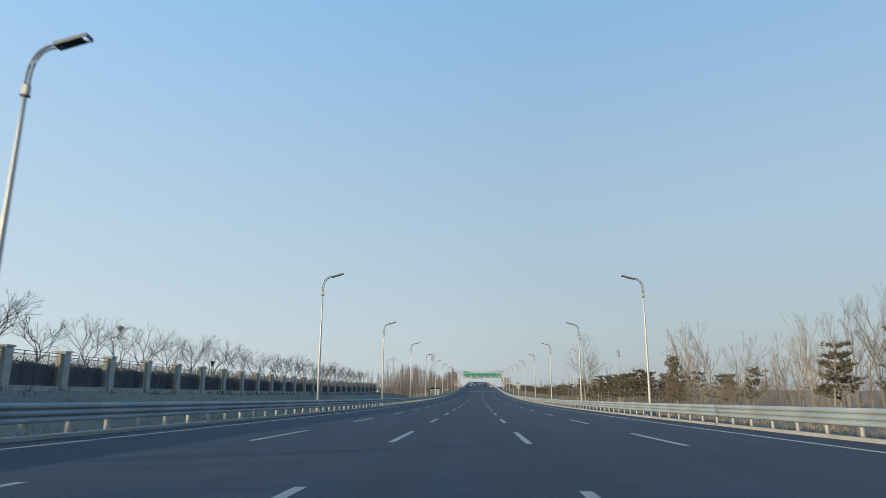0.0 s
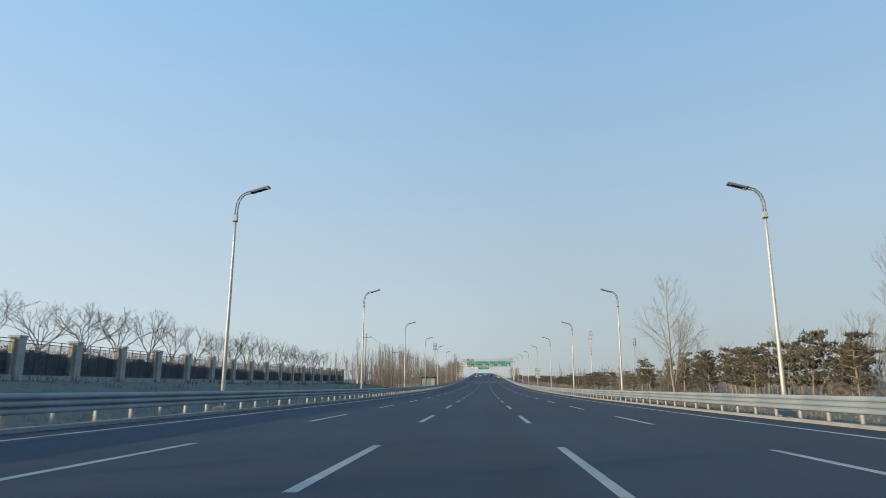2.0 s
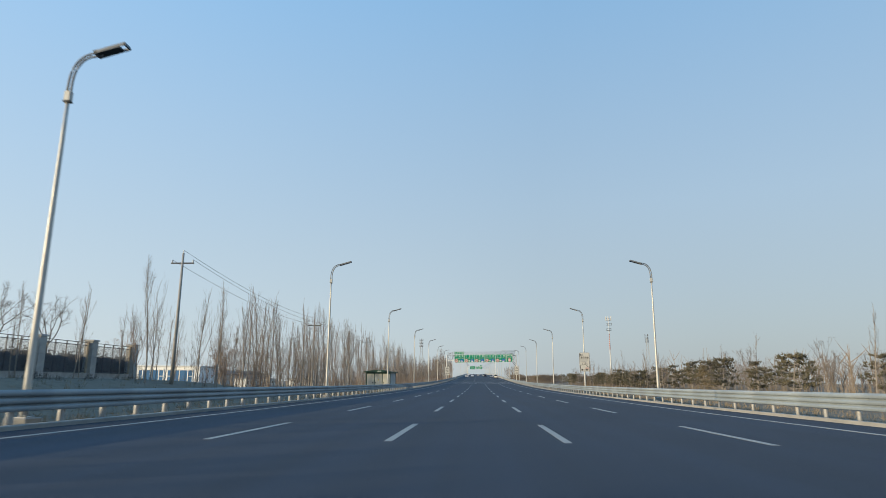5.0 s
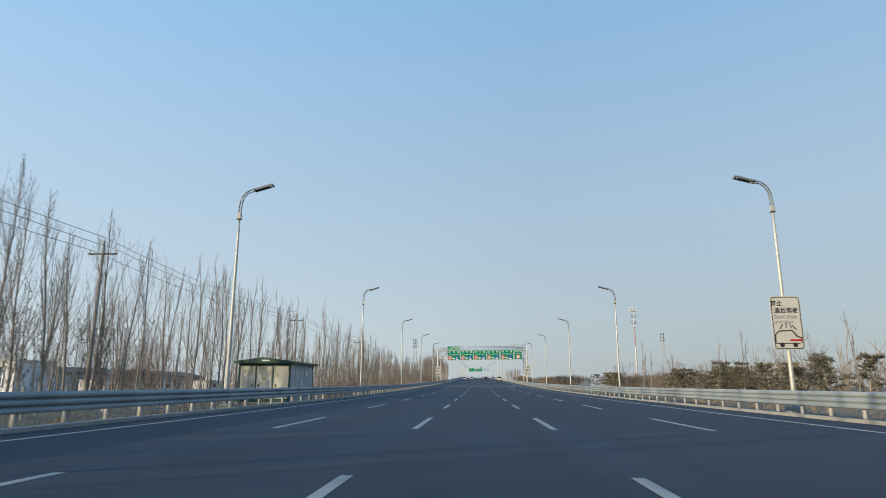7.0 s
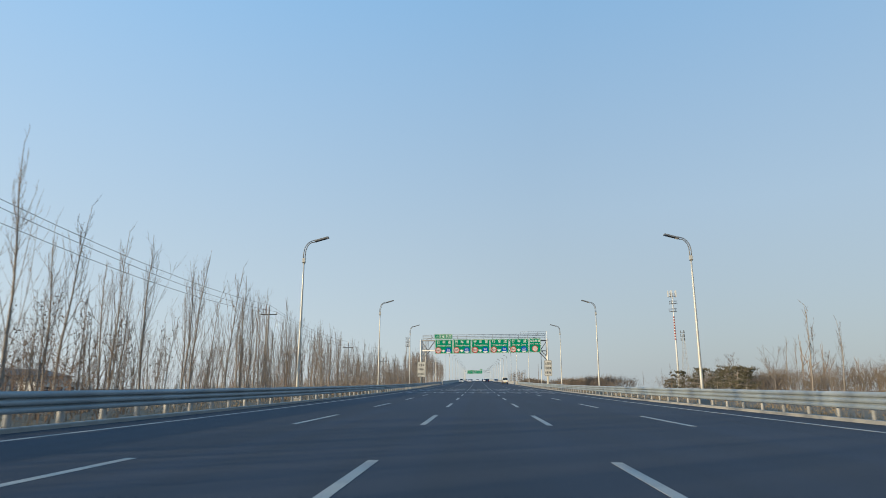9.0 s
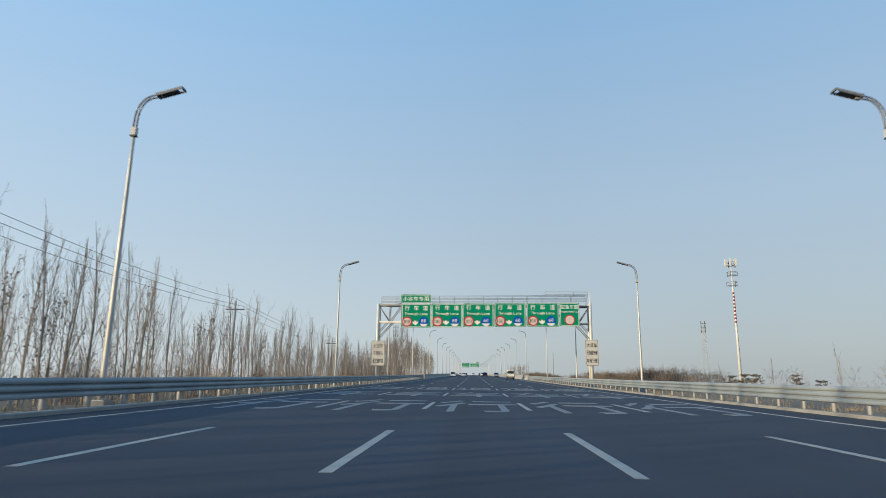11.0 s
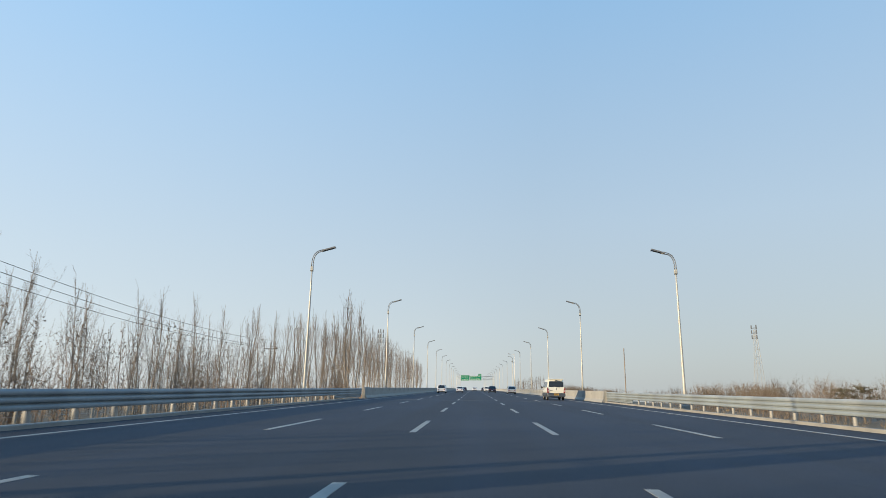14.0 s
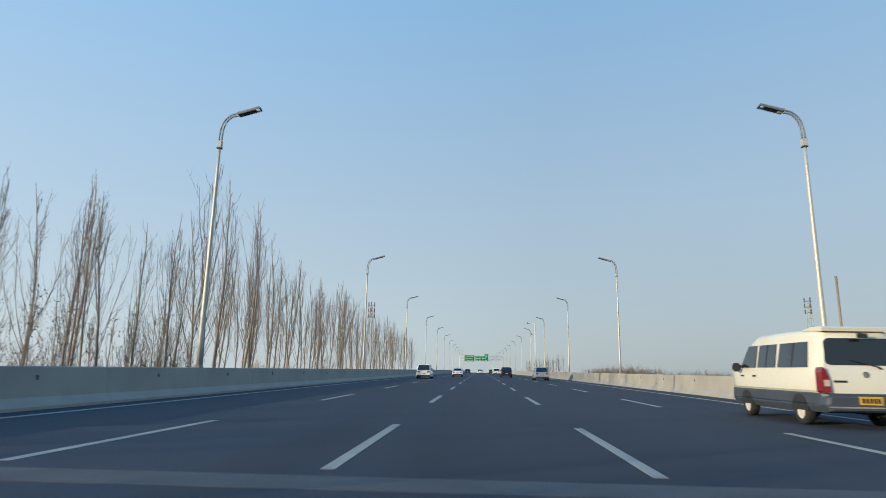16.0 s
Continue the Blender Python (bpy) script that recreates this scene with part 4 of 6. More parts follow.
def pine_meshes(seed, height, wide=0.42):
    """A pine with flat layered boughs, upturned tufts of needles and gaps between the layers."""
    rnd = random.Random(seed)
    V, F, V2, F2 = [], [], [], []
    trunk = stem(rnd, Vector((0, 0, -0.3)), Vector((rnd.uniform(-0.1, 0.1), rnd.uniform(-0.1, 0.1), 1)), height, 0.06, 0.04, 8)
    add_tube(V, F, trunk, [0.014 * height * (1 - 0.9 * i / 8) + 0.012 for i in range(9)], 6)
    lay = int(height * 1.2)
    for i in range(lay):
        u = 0.34 + 0.65 * i / lay + rnd.uniform(-0.025, 0.025)
        p0, d = at(trunk, u)
        reach = height * wide * (1.1 - u) ** 0.65
        for b in range(rnd.randint(5, 7)):
            if rnd.random() < 0.22:
                continue
            bough = stem(rnd, p0 + Vector((0, 0, rnd.uniform(-0.12, 0.12))), away(rnd, rnd.uniform(72, 94)), reach * rnd.uniform(0.5, 1.15), 0.12, 0.07, 5)
            add_tube(V, F, bough, [0.035, 0.03, 0.025, 0.02, 0.014, 0.008], 3)
            for _ in range(rnd.randint(8, 12)):
                c, d = at(bough, rnd.uniform(0.35, 1.0))
                c = c + Vector((rnd.gauss(0, 0.2), rnd.gauss(0, 0.2), rnd.gauss(0.03, 0.05)))
                for _ in range(8):
                    d = away(rnd, rnd.uniform(5, 78)) * rnd.uniform(0.18, 0.36)
                    side = d.cross(Vector((rnd.uniform(-1, 1), rnd.uniform(-1, 1), rnd.uniform(-1, 1))))
                    side.normalize()
                    n0 = len(V2)
                    w = rnd.uniform(0.025, 0.048)
                    V2.extend([tuple(c - side * w), tuple(c + side * w), tuple(c + d)])
                    F2.append((n0, n0 + 1, n0 + 2))
    return raw_mesh("trunk", V, F, BARK), raw_mesh("crown", V2, F2, NEEDLE, False)


def brush_mesh(seed, size, height, count, mat, lean=32, leafy=0, name="brush", twigs=5, low=1, thick=1.0):
    """A thicket of thin stems, some still with withered leaves."""
    rnd = random.Random(seed)
    V, F = [], []
    for _ in range(count):
        x, y = rnd.gauss(0, size * 0.42), rnd.gauss(0, size * 0.42)
        h = height * rnd.uniform(0.4, 1.0) * max(0.35, 1 - 0.25 * (x * x + y * y) / (size * size))
        st = stem(rnd, Vector((x, y, -0.15)), away(rnd, rnd.uniform(0, lean)), h, 0.16, 0.1, 4)
        r = (0.009 + (0.0035 if height < 4.5 else 0.0016) * h) * thick
        add_tube(V, F, st, [r, r * 0.8, r * 0.6, r * 0.4, 0.004], 3)
        for _ in range(twigs):
            add_twig(V, F, stem(rnd, st[rnd.randint(low, 4)], away(rnd, rnd.uniform(12, 60)), h * rnd.uniform(0.15, 0.4), 0.25, 0.1, 2), 0.0085 * thick)
        for _ in range(leafy):
            c = st[rnd.randint(low, 4)] + Vector((rnd.gauss(0, 0.2), rnd.gauss(0, 0.2), rnd.gauss(0, 0.25)))
            a, b = away(rnd, rnd.uniform(0, 180)) * 0.038 * thick, away(rnd, rnd.uniform(0, 180)) * 0.024 * thick
            n0 = len(V)
            V.extend([tuple(c - a), tuple(c + b), tuple(c + a), tuple(c - b)])
            F.append((n0, n0 + 1, n0 + 2, n0 + 3))
    return raw_mesh(name, V, F, mat, False)


def bush_mesh(seed, size, height, stems, level, mat, name, lean=30, leafy=0):
    """A rounded bush of many stems that fork into fine twigs, denser towards its outside."""
    rnd = random.Random(seed)
    V, F = [], []
    for _ in range(stems):
        x, y = rnd.gauss(0, size * 0.4), rnd.gauss(0, size * 0.4)
        fall = max(0.45, 1 - 0.3 * (x * x + y * y) / (size * size))
        fork(rnd, V, F, Vector((x, y, -0.15)), away(rnd, rnd.uniform(0, lean)), height * fall * rnd.uniform(0.3, 0.46), 0.0125, level, 24, 0.06, 0.16, 1)
        for _ in range(leafy):
            c = Vector((x + rnd.gauss(0, 0.35), y + rnd.gauss(0, 0.35), height * fall * rnd.uniform(0.15, 0.95)))
            a, b = away(rnd, rnd.uniform(0, 180)) * 0.045, away(rnd, rnd.uniform(0, 180)) * 0.03
            n0 = len(V)
            V.extend([tuple(c - a), tuple(c + b), tuple(c + a), tuple(c - b)])
            F.append((n0, n0 + 1, n0 + 2, n0 + 3))
    a = np.array(V)
    return raw_mesh(name, (a * (1, 1, height / a[:, 2].max())).tolist(), F, mat, False)


def plant(name, meshes, label, category, group, m):
    t = thing(name, label, category, m, group)
    part("trunk", meshes[0], BARK, t)
    tagged(part("crown", meshes[1], TWIG, t), kind="stuff")
    return t


def standing(x, s, top, nominal, turn):
    """A plumb pose at which a thing of nominal height reaches top metres above the road."""
    return upright(x, s, -0.05, turn, (road_z(s) + top - ground_z(x, s)) / nominal)


rnd = random.Random(11)
VASE_H = (7.4, 7.0, 7.2, 6.8, 7.5, 7.1)
VASES = [vase_meshes(20 + i, h) for i, h in enumerate(VASE_H)]
spots = [-40, -34.6, -29, -24, -18.5, -13, -7.6, -2, 3.6, 9.4, 14.8, 20, 25.6, 31, 36.2, 41.7, 47.7, 52.5, 56.9, 63.8, 68.6, 74.8, 79.3]
while spots[-1] < 180:
    spots.append(spots[-1] + rnd.uniform(4.6, 6.0))
for i, s in enumerate(spots):
    plant("street_tree", VASES[i % 6], "bare grey pollarded tree with forked wavy limbs behind the fence", "tree", "pollarded trees behind the fence",
          upright(-33.8 + rnd.uniform(-0.3, 0.3), s, turn=rnd.uniform(0, 360), scale=rnd.uniform(0.93, 1.05)))

# a bird's nest in one of them
V, F = [], []
for _ in range(150):
    c = Vector((rnd.gauss(0, 0.17), rnd.gauss(0, 0.17), rnd.gauss(0, 0.13)))
    add_twig(V, F, stem(rnd, c, away(rnd, rnd.uniform(40, 140)), rnd.uniform(0.25, 0.5), 0.3, 0, 2), 0.014)
tagged(new("bird_nest", raw_mesh("bird_nest", V, F, CORK, False)), "dark ball of twigs, a magpie nest in a bare tree", "nest").matrix_basis = Matrix.Translation(bend(-33.7, 52.3, 7.45))

POP_SPEC = ((13.0, 16, 0.8), (12.0, 13, 0.9), (13.5, 17, 0.75), (12.6, 14, 1.05), (10.5, 11, 0.9), (9.5, 10, 0.85), (13.2, 17, 0.85))
POPLARS = [poplar_meshes(40 + i, h, n, w, 2) for i, (h, n, w) in enumerate(POP_SPEC)]
POP_LABEL = "tall bare poplar with upswept grey-brown limbs"
TOPS = ((180, 11.4), (203, 11.6), (222, 11.4), (240, 12.6), (262, 12.4), (276, 12.4), (286, 11.8), (310, 11.0), (345, 9.8), (385, 8.8), (414, 8.2), (455, 8.9), (466, 11.4), (474, 12.6), (481, 12.4), (486, 14.2), (497, 13.6), (508, 13.4), (520, 13.0), (536, 13.2), (560, 12.4), (590, 11.5), (640, 11.0))


def poplar_row(s0, s1, x, step, share=1.0, jitter=1.2, pick=(0, 1, 2, 3, 6), spread=0.09):
    s = s0
    while s < s1:
        k = rnd.choice(pick)
        top = float(np.interp(s, *zip(*TOPS))) * share * rnd.uniform(1 - spread, 1 + spread * 0.6)
        plant("poplar", POPLARS[k], POP_LABEL, "tree", "poplars beside the road", standing(x + rnd.uniform(-jitter, jitter), s, top, POP_SPEC[k][0], rnd.uniform(0, 360)))
        s += step * rnd.uniform(0.65, 1.4)


poplar_row(188, 484, -22.2, 4.4)
poplar_row(182, 480, -26.8, 5.0, 0.92, 1.3, (0, 1, 3, 4, 6), 0.16)
poplar_row(172, 262, -29.5, 2.9, 0.72, 1.6, (1, 3, 4, 5), 0.25)
poplar_row(322, 352, -24.4, 3.2, 0.98, 1.0, (0, 1, 3, 6), 0.1)
poplar_row(200, 470, -34, 12.0, 0.85, 2.5, (1, 3, 4, 5), 0.2)
for x, s, top in ((-20.8, 485.2, 17.4), (-21.4, 488.6, 17.0), (-20.4, 492.4, 16.2), (-21.2, 495.8, 15.6)):
    plant("poplar", POPLARS[2], POP_LABEL, "tree", "poplars beside the road", standing(x, s, top, 13.5, rnd.uniform(0, 360)))
poplar_row(474, 528, -23.6, 3.6, 0.94, 1.0, (0, 2, 3, 6), 0.12)
poplar_row(498, 630, -21.0, 3.2, 1.0, 1.2, (0, 2, 3, 6))
poplar_row(700, 880, 34.0, 6.0, 0.82, 4.0, (0, 1, 3, 6), 0.2)
poplar_row(492, 600, -26.0, 5.0, 0.92, 1.5, (0, 1, 2, 3, 6), 0.15)


def scatter(name, meshes, places, mat, label, category):
    """Many small clumps that nobody could count, joined into one sheet of growth."""
    vs, fs, base = [], [], 0
    for k, m in enumerate(places):
        me = meshes[k % len(meshes)]
        co = np.empty(len(me.vertices) * 3, np.float32)
        me.vertices.foreach_get("co", co)
        a = np.array(m)
        vs.append(co.reshape(-1, 3) @ a[:3, :3].T + a[:3, 3])
        fs += [tuple(v + base for v in p.vertices) for p in me.polygons]
        base += len(me.vertices)
    tagged(new(name, raw_mesh(name, np.concatenate(vs).tolist(), fs, mat, False)), label, category, kind="stuff")


# saplings and brush between the poplars, taller and thinner than the scrub
spots = []
while len(spots) < 140:
    s = rnd.uniform(188, 560)
    x = rnd.choice((-18.8, -21, -24.5, -29.5, -36)) + rnd.uniform(-1.8, 1.8)
    if not (232 < s < 252 and x > -23) and not 206 < s < 230:
        spots.append(standing(x, s, rnd.uniform(1.8, 5.4 if s < 330 else 3.4), 4.0, rnd.uniform(0, 360)))
scatter("undergrowth", [brush_mesh(60 + i, 1.9, 4.0, 18, RUSSET, 13, 3, "undergrowth", 5, 1, 1.2) for i in range(4)], spots, RUSSET, "russet undergrowth of thin stems with withered leaves", "undergrowth")

spots = []
for first, last, count, share in ((190, 203, 7, 1.0), (231, 256, 18, 1.0), (256, 318, 24, 0.9), (318, 484, 70, 0.75)):
    for j in range(count):
        s = rnd.uniform(first, last)
        spots.append(standing(rnd.uniform(-31, -23.2 if 231 < s < 252 else -19.5), s, rnd.uniform(3.2, 6.8) * share, 6.5, rnd.uniform(0, 360)))
scatter("leafy_shrubs", [brush_mesh(70 + i, 1.7, 6.5, 11, TWIG, 15, 24, "leafy_shrubs", 8, 2, 1.5) for i in range(3)], spots, TWIG, "tall twiggy shrubs still holding a few withered leaves between the poplars", "shrubs")

# slim saplings in close rows at the feet of the poplars
SAPLINGS = [poplar_meshes(210 + i, 6.0, 7, 1.15, 1, None, 7) for i in range(5)]
for row_x, first, step in ((-20.9, 254, 1.75), (-24.2, 208, 2.0)):
    s = first
    while s < 486:
        top = rnd.uniform(3.6, 6.6) * (0.9 if s > 380 else 1.0)
        plant("sapling", SAPLINGS[rnd.randint(0, 4)], "slim bare sapling with a few withered leaves", "sapling", "saplings between the poplars", standing(row_x + rnd.uniform(-1.2, 1.2), s, top, 6.0, rnd.uniform(0, 360)))
        s += step * rnd.uniform(0.5, 1.5)

# dry brown brush along the far side of the trees
spots = []
for j in range(150):
    spots.append(standing(rnd.uniform(-38, -27), rnd.uniform(318, 482), rnd.uniform(1.7, 2.5), 2.4, rnd.uniform(0, 360)))
scatter("dry_brush", [brush_mesh(240 + i, 2.8, 2.4, 22, REED, 30, 5, "dry_brush", 4) for i in range(3)], spots[::2], REED, "low dry brown brush behind the poplars", "brush")

RUSSET_TREES = [crown_meshes(190 + i, 7.0, 7, RUSSET) for i in range(2)]
for j in range(13):
    plant("young_tree", RUSSET_TREES[j % 2], "small bare tree with reddish-brown twigs", "tree", "reddish young trees at the fence's end", standing(rnd.uniform(-38, -28), 186 + 4.2 * j, rnd.uniform(4.6, 7.2) * (1 if j else 1.15), 7.0, rnd.uniform(0, 360)))

OPEN = open_meshes(83, 15.0, 1.15)
plant("bare_tree", OPEN, "tall bare tree with a forked pale trunk beside the rail", "tree", "", upright(22.4, 124.4, 0, 0))
WIDE_H = (11.5, 10.0, 12.0)
WIDE = [crown_meshes(90 + i, h, 8) for i, h in enumerate(WIDE_H)]
for x, s, top in ((34, 100, 13.4), (34, 95, 13.6), (35, 90, 12.9), (34, 76, 10.2), (37, 68, 9.6), (36, 64, 11.2), (38, 62, 10.8), (36, 56, 11.3), (39, 57, 11.6), (35, 49, 11.6), (37, 46, 12.0), (41, 80, 10.5), (44, 104, 11.0), (40, 118, 10.0), (46, 132, 9.6), (35, 36, 11.5), (34, 24, 11.5), (36, 12, 11.5), (33, 104, 7.5), (30, 134, 8.5), (34, 140, 8.0), (31, 116, 8.0)):
    k = rnd.randint(0, 2)
    plant("bare_tree", WIDE[k], "bare winter tree with pale upswept limbs among the pines", "tree", "bare trees among the pines", standing(x, s, top, WIDE_H[k], rnd.uniform(0, 360)))

PINE_H = (6.6, 5.8, 7.2, 4.4, 4.7)
PINES = [pine_meshes(100 + i, h, w) for i, (h, w) in enumerate(zip(PINE_H, (0.40, 0.44, 0.36, 0.62, 0.58)))]


def pine(x, s, k, top):
    low = k > 2
    plant("pine", PINES[k], "low spreading olive pine with flat layered boughs" if low else "dark olive pine with layered uneven boughs", "tree", "pines beside the road", standing(x, s, top, PINE_H[k], rnd.uniform(0, 360)))


for x, s, k, top in ((28, 45, 0, 6.2), (30, 48, 1, 5.8), (31, 67, 2, 5.3), (33, 79, 1, 5.0), (28, 37, 0, 6.6), (29, 28, 1, 6.2), (26.5, 151.5, 1, 5.3), (26, 155, 2, 6.2), (34, 84, 1, 5.2), (27, 263, 3, 3.4), (28, 258.5, 4, 3.6), (26.5, 254.5, 3, 3.4), (29, 266.5, 4, 3.1), (27, 270, 3, 3.3), (26.5, 274, 4, 3.2), (27, 431, 3, 2.2), (28.5, 436, 4, 2.0)):
    pine(x, s, k, top)


def pine_row(s0, s1, step, x0, x1, kinds, low, high):
    s = s0
    while s < s1:
        pine(rnd.uniform(x0, x1), s, rnd.choice(kinds), rnd.uniform(low, high))
        s += step * rnd.uniform(0.75, 1.25)


pine_row(98, 138, 3.0, 25.8, 30, (0, 1, 1, 2), 5.6, 6.8)      # the tall stand
pine_row(98, 162, 4.6, 32, 39, (0, 1, 2), 5.4, 6.6)
pine_row(160, 206, 7.0, 26.5, 31, (0, 1, 1, 4), 2.8, 5.0)     # low spreading ones
pine_row(207, 238, 5.0, 26.5, 31, (0, 1, 1, 4), 3.2, 5.0)
pine_row(240, 282, 3.2, 26.5, 31, (1, 3, 4, 4), 3.2, 4.7)
pine_row(164, 270, 9.0, 32, 39, (0, 1, 2), 3.6, 5.4)
pine_row(311, 334, 2.8, 25, 29, (3, 4), 3.1, 3.8)
for j in range(8):
    pine(rnd.uniform(48, 62), 360 + 14 * j, 1, rnd.uniform(1.5, 2.8))


def cone_meshes(seed, height):
    """A dense conifer, drooping boughs closing to a cone, its needles turned golden brown."""
    r = random.Random(seed)
    V, F, V2, F2 = [], [], [], []
    trunk = stem(r, Vector((0, 0, -0.3)), Vector((0, 0, 1)), height, 0.03, 0.05, 8)
    add_tube(V, F, trunk, [0.013 * height * (1 - 0.9 * i / 8) + 0.012 for i in range(9)], 6)
    for i in range(64):
        u = 0.2 + 0.78 * i / 64
        p0, d = at(trunk, u)
        bough = stem(r, p0, away(r, r.uniform(70, 98)), height * 0.47 * (1.05 - u) ** 0.8 * r.uniform(0.6, 1.15) + 0.15, 0.12, 0.03, 3)
        add_tube(V, F, bough, [0.026, 0.02, 0.014, 0.008], 3)
        for _ in range(16):
            c, d = at(bough, r.uniform(0.2, 1.0))
            c = c + Vector((r.gauss(0, 0.16), r.gauss(0, 0.16), r.gauss(-0.05, 0.12)))
            for _ in range(6):
                d = away(r, r.uniform(20, 150)) * r.uniform(0.16, 0.34)
                side = d.cross(away(r, r.uniform(10, 170))).normalized() * r.uniform(0.018, 0.04)
                n0 = len(V2)
                V2.extend([tuple(c - side), tuple(c + side), tuple(c + d)])
                F2.append((n0, n0 + 1, n0 + 2))
    return raw_mesh("trunk", V, F, BARK), raw_mesh("crown", V2, F2, BROWN_NEEDLE, False)


BROWN_NEEDLE = material("brown_needles", (0.20, 0.155, 0.088), 0.9, 0, 0.5, 0.2, 10, 0, color2=(0.14, 0.112, 0.066), per_object=0.2)
CONES = [cone_meshes(180 + i, 7.5) for i in range(2)]
for j, (x, s, top) in enumerate(((30, 90, 7.9), (28.5, 141, 5.9), (27.6, 145.6, 5.7), (31.5, 143, 6.2), (31, 95, 5.4), (29, 101, 4.9), (24.5, 203, 3.6), (33, 78, 4.6))):
    plant("conifer", CONES[j % 2], "dense conifer with golden brown needles beside the pines", "tree", "brown conifers among the pines", standing(x, s, top, 7.5, rnd.uniform(0, 360)))

SMALL_H = (5.0, 5.6)
SMALL = [crown_meshes(195 + i, h, 8, TWIG, 3) for i, h in enumerate(SMALL_H)]
for j in range(34):
    s = 158 + 5.2 * j + rnd.uniform(-2, 2)
    plant("young_tree", SMALL[j % 2], "small bare brown tree among the pines", "tree", "small bare trees among the pines", standing(rnd.uniform(27, 36), s, rnd.uniform(3.4, 5.6), SMALL_H[j % 2], rnd.uniform(0, 360)))
for j in range(44):
    plant("young_tree", SMALL[j % 2], "small bare brown tree among the pines", "tree", "small bare trees among the pines", standing(rnd.uniform(29, 41), rnd.uniform(150, 252), rnd.uniform(3.2, 5.0), SMALL_H[j % 2], rnd.uniform(0, 360)))

THIN_H = (7.5, 6.2, 8.4)
THIN = [poplar_meshes(120 + i, h, 5, 0.55, 2) for i, h in enumerate(THIN_H)]
for x, s, top in ((28, 264.7, 6.5), (28, 258, 7.5), (28, 282, 5.7), (30, 307, 9.0), (30, 302, 7.0), (31, 311, 6.0), (33, 318, 6.5), (31, 290, 4.6), (30, 248, 6.4), (27, 236, 6.8), (26, 226, 6.0), (34, 345, 5.5), (36, 368, 5.0), (29, 210, 6.0), (27, 196, 6.5), (42, 395, 4.5), (44, 420, 4.0), (27, 178, 7.0), (29, 163, 7.4)):
    k = rnd.randint(0, 2)
    plant("young_poplar", THIN[k], "slim young bare tree with a pale stem", "tree", "young trees beside the road", standing(x, s, top, THIN_H[k], rnd.uniform(0, 360)))

belt = []
for j in range(96):
    s = rnd.uniform(30, 400) if j % 3 else rnd.uniform(160, 290)
    belt.append(standing(rnd.uniform(34, 50), s, rnd.uniform(3.4, 5.3) * (1.0 if s < 330 else 0.65), 5.0, rnd.uniform(0, 360)))
for j in range(46):
    belt.append(standing(rnd.uniform(28, 38), rnd.uniform(36, 122), rnd.uniform(3.0, 5.6), 5.0, rnd.uniform(0, 360)))
scatter("winter_copse", [bush_mesh(170 + i, 3.4, 5.0, 7, 3, TWIG, "winter_copse", 16) for i in range(3)], belt, TWIG, "belt of slender bare brown saplings behind the pines", "copse")

# brown scrub on the sunny side: a closed belt below the pines, then low tangles
spots = []
for j in range(120):
    s = rnd.uniform(20, 340)
    x = rnd.uniform(27, 38)
    spots.append(standing(x, s, rnd.uniform(1.2, 2.6), 2.4, rnd.uniform(0, 360)))
scatter("scrub", [brush_mesh(140 + i, 2.6, 2.4, 16, REED, 30, 7, "scrub", 4) for i in range(3)], spots, REED, "brown dry scrub with bare stems and withered leaves", "scrub")
# rounded brown shrubs in several stretches
spots = []
for j in range(180):
    x, s = ((rnd.uniform(30, 44), rnd.uniform(268, 352)), (rnd.uniform(24, 36), rnd.uniform(420, 476)), (rnd.uniform(27, 36), rnd.uniform(392, 432)), (rnd.uniform(30, 44), rnd.uniform(268, 352)))[j % 4]
    top = 4.1 if s < 360 else 3.6 * (1 - ((s - 413) / 30) ** 2) + 0.4 if s < 432 and x > 27 else 3.0
    spots.append(standing(x, s, top * rnd.uniform(0.72, 1.05), 3.4, rnd.uniform(0, 360)))
for j in range(58):
    s = rnd.uniform(505, 574)
    spots.append(standing(rnd.uniform(22, 29), s, rnd.uniform(1.7, 2.9) * (1.1 if s > 530 else 0.8), 3.4, rnd.uniform(0, 360)))
for j in range(26):
    spots.append(standing(rnd.uniform(24, 46), rnd.uniform(482, 640), rnd.uniform(1.2, 2.0), 3.4, rnd.uniform(0, 360)))
scatter("brown_shrubs", [bush_mesh(160 + i, 2.0, 3.4, 25, 2, BRUSH, "brown_shrubs", 34) for i in range(3)], spots, BRUSH, "mounds of dense brown leafless shrubs beyond the rail", "shrubs")

# the denser stand in front of the yard, with clear stems below
poplar_row(198, 258, -24.4, 5.4, 0.97, 1.0, (0, 1, 3, 6))
poplar_row(204, 240, -28.0, 4.0, 0.72, 1.5, (3, 4, 5), 0.2)
spots = [standing(rnd.uniform(-31, -21), 203 + 28 * (j + 0.5) / 20, rnd.uniform(4.2, 6.8), 6.5, rnd.uniform(0, 360)) for j in range(20)]
scatter("twiggy_shrubs", [brush_mesh(75 + i, 1.7, 6.5, 7, TWIG, 17, 12, "twiggy_shrubs", 8, 2, 1.6) for i in range(2)], spots, TWIG, "open twiggy shrubs in front of a low building", "shrubs")

# hedge close behind the railings
rng = random.Random(5)
V, F = [], []


def hedge_top(s):
    return 2.28 - 0.28 * smooth(100, 128, s) + 0.09 * math.sin(s * 0.9) + 0.07 * math.sin(s * 2.3) + 0.06 * math.sin(s * 5.1)


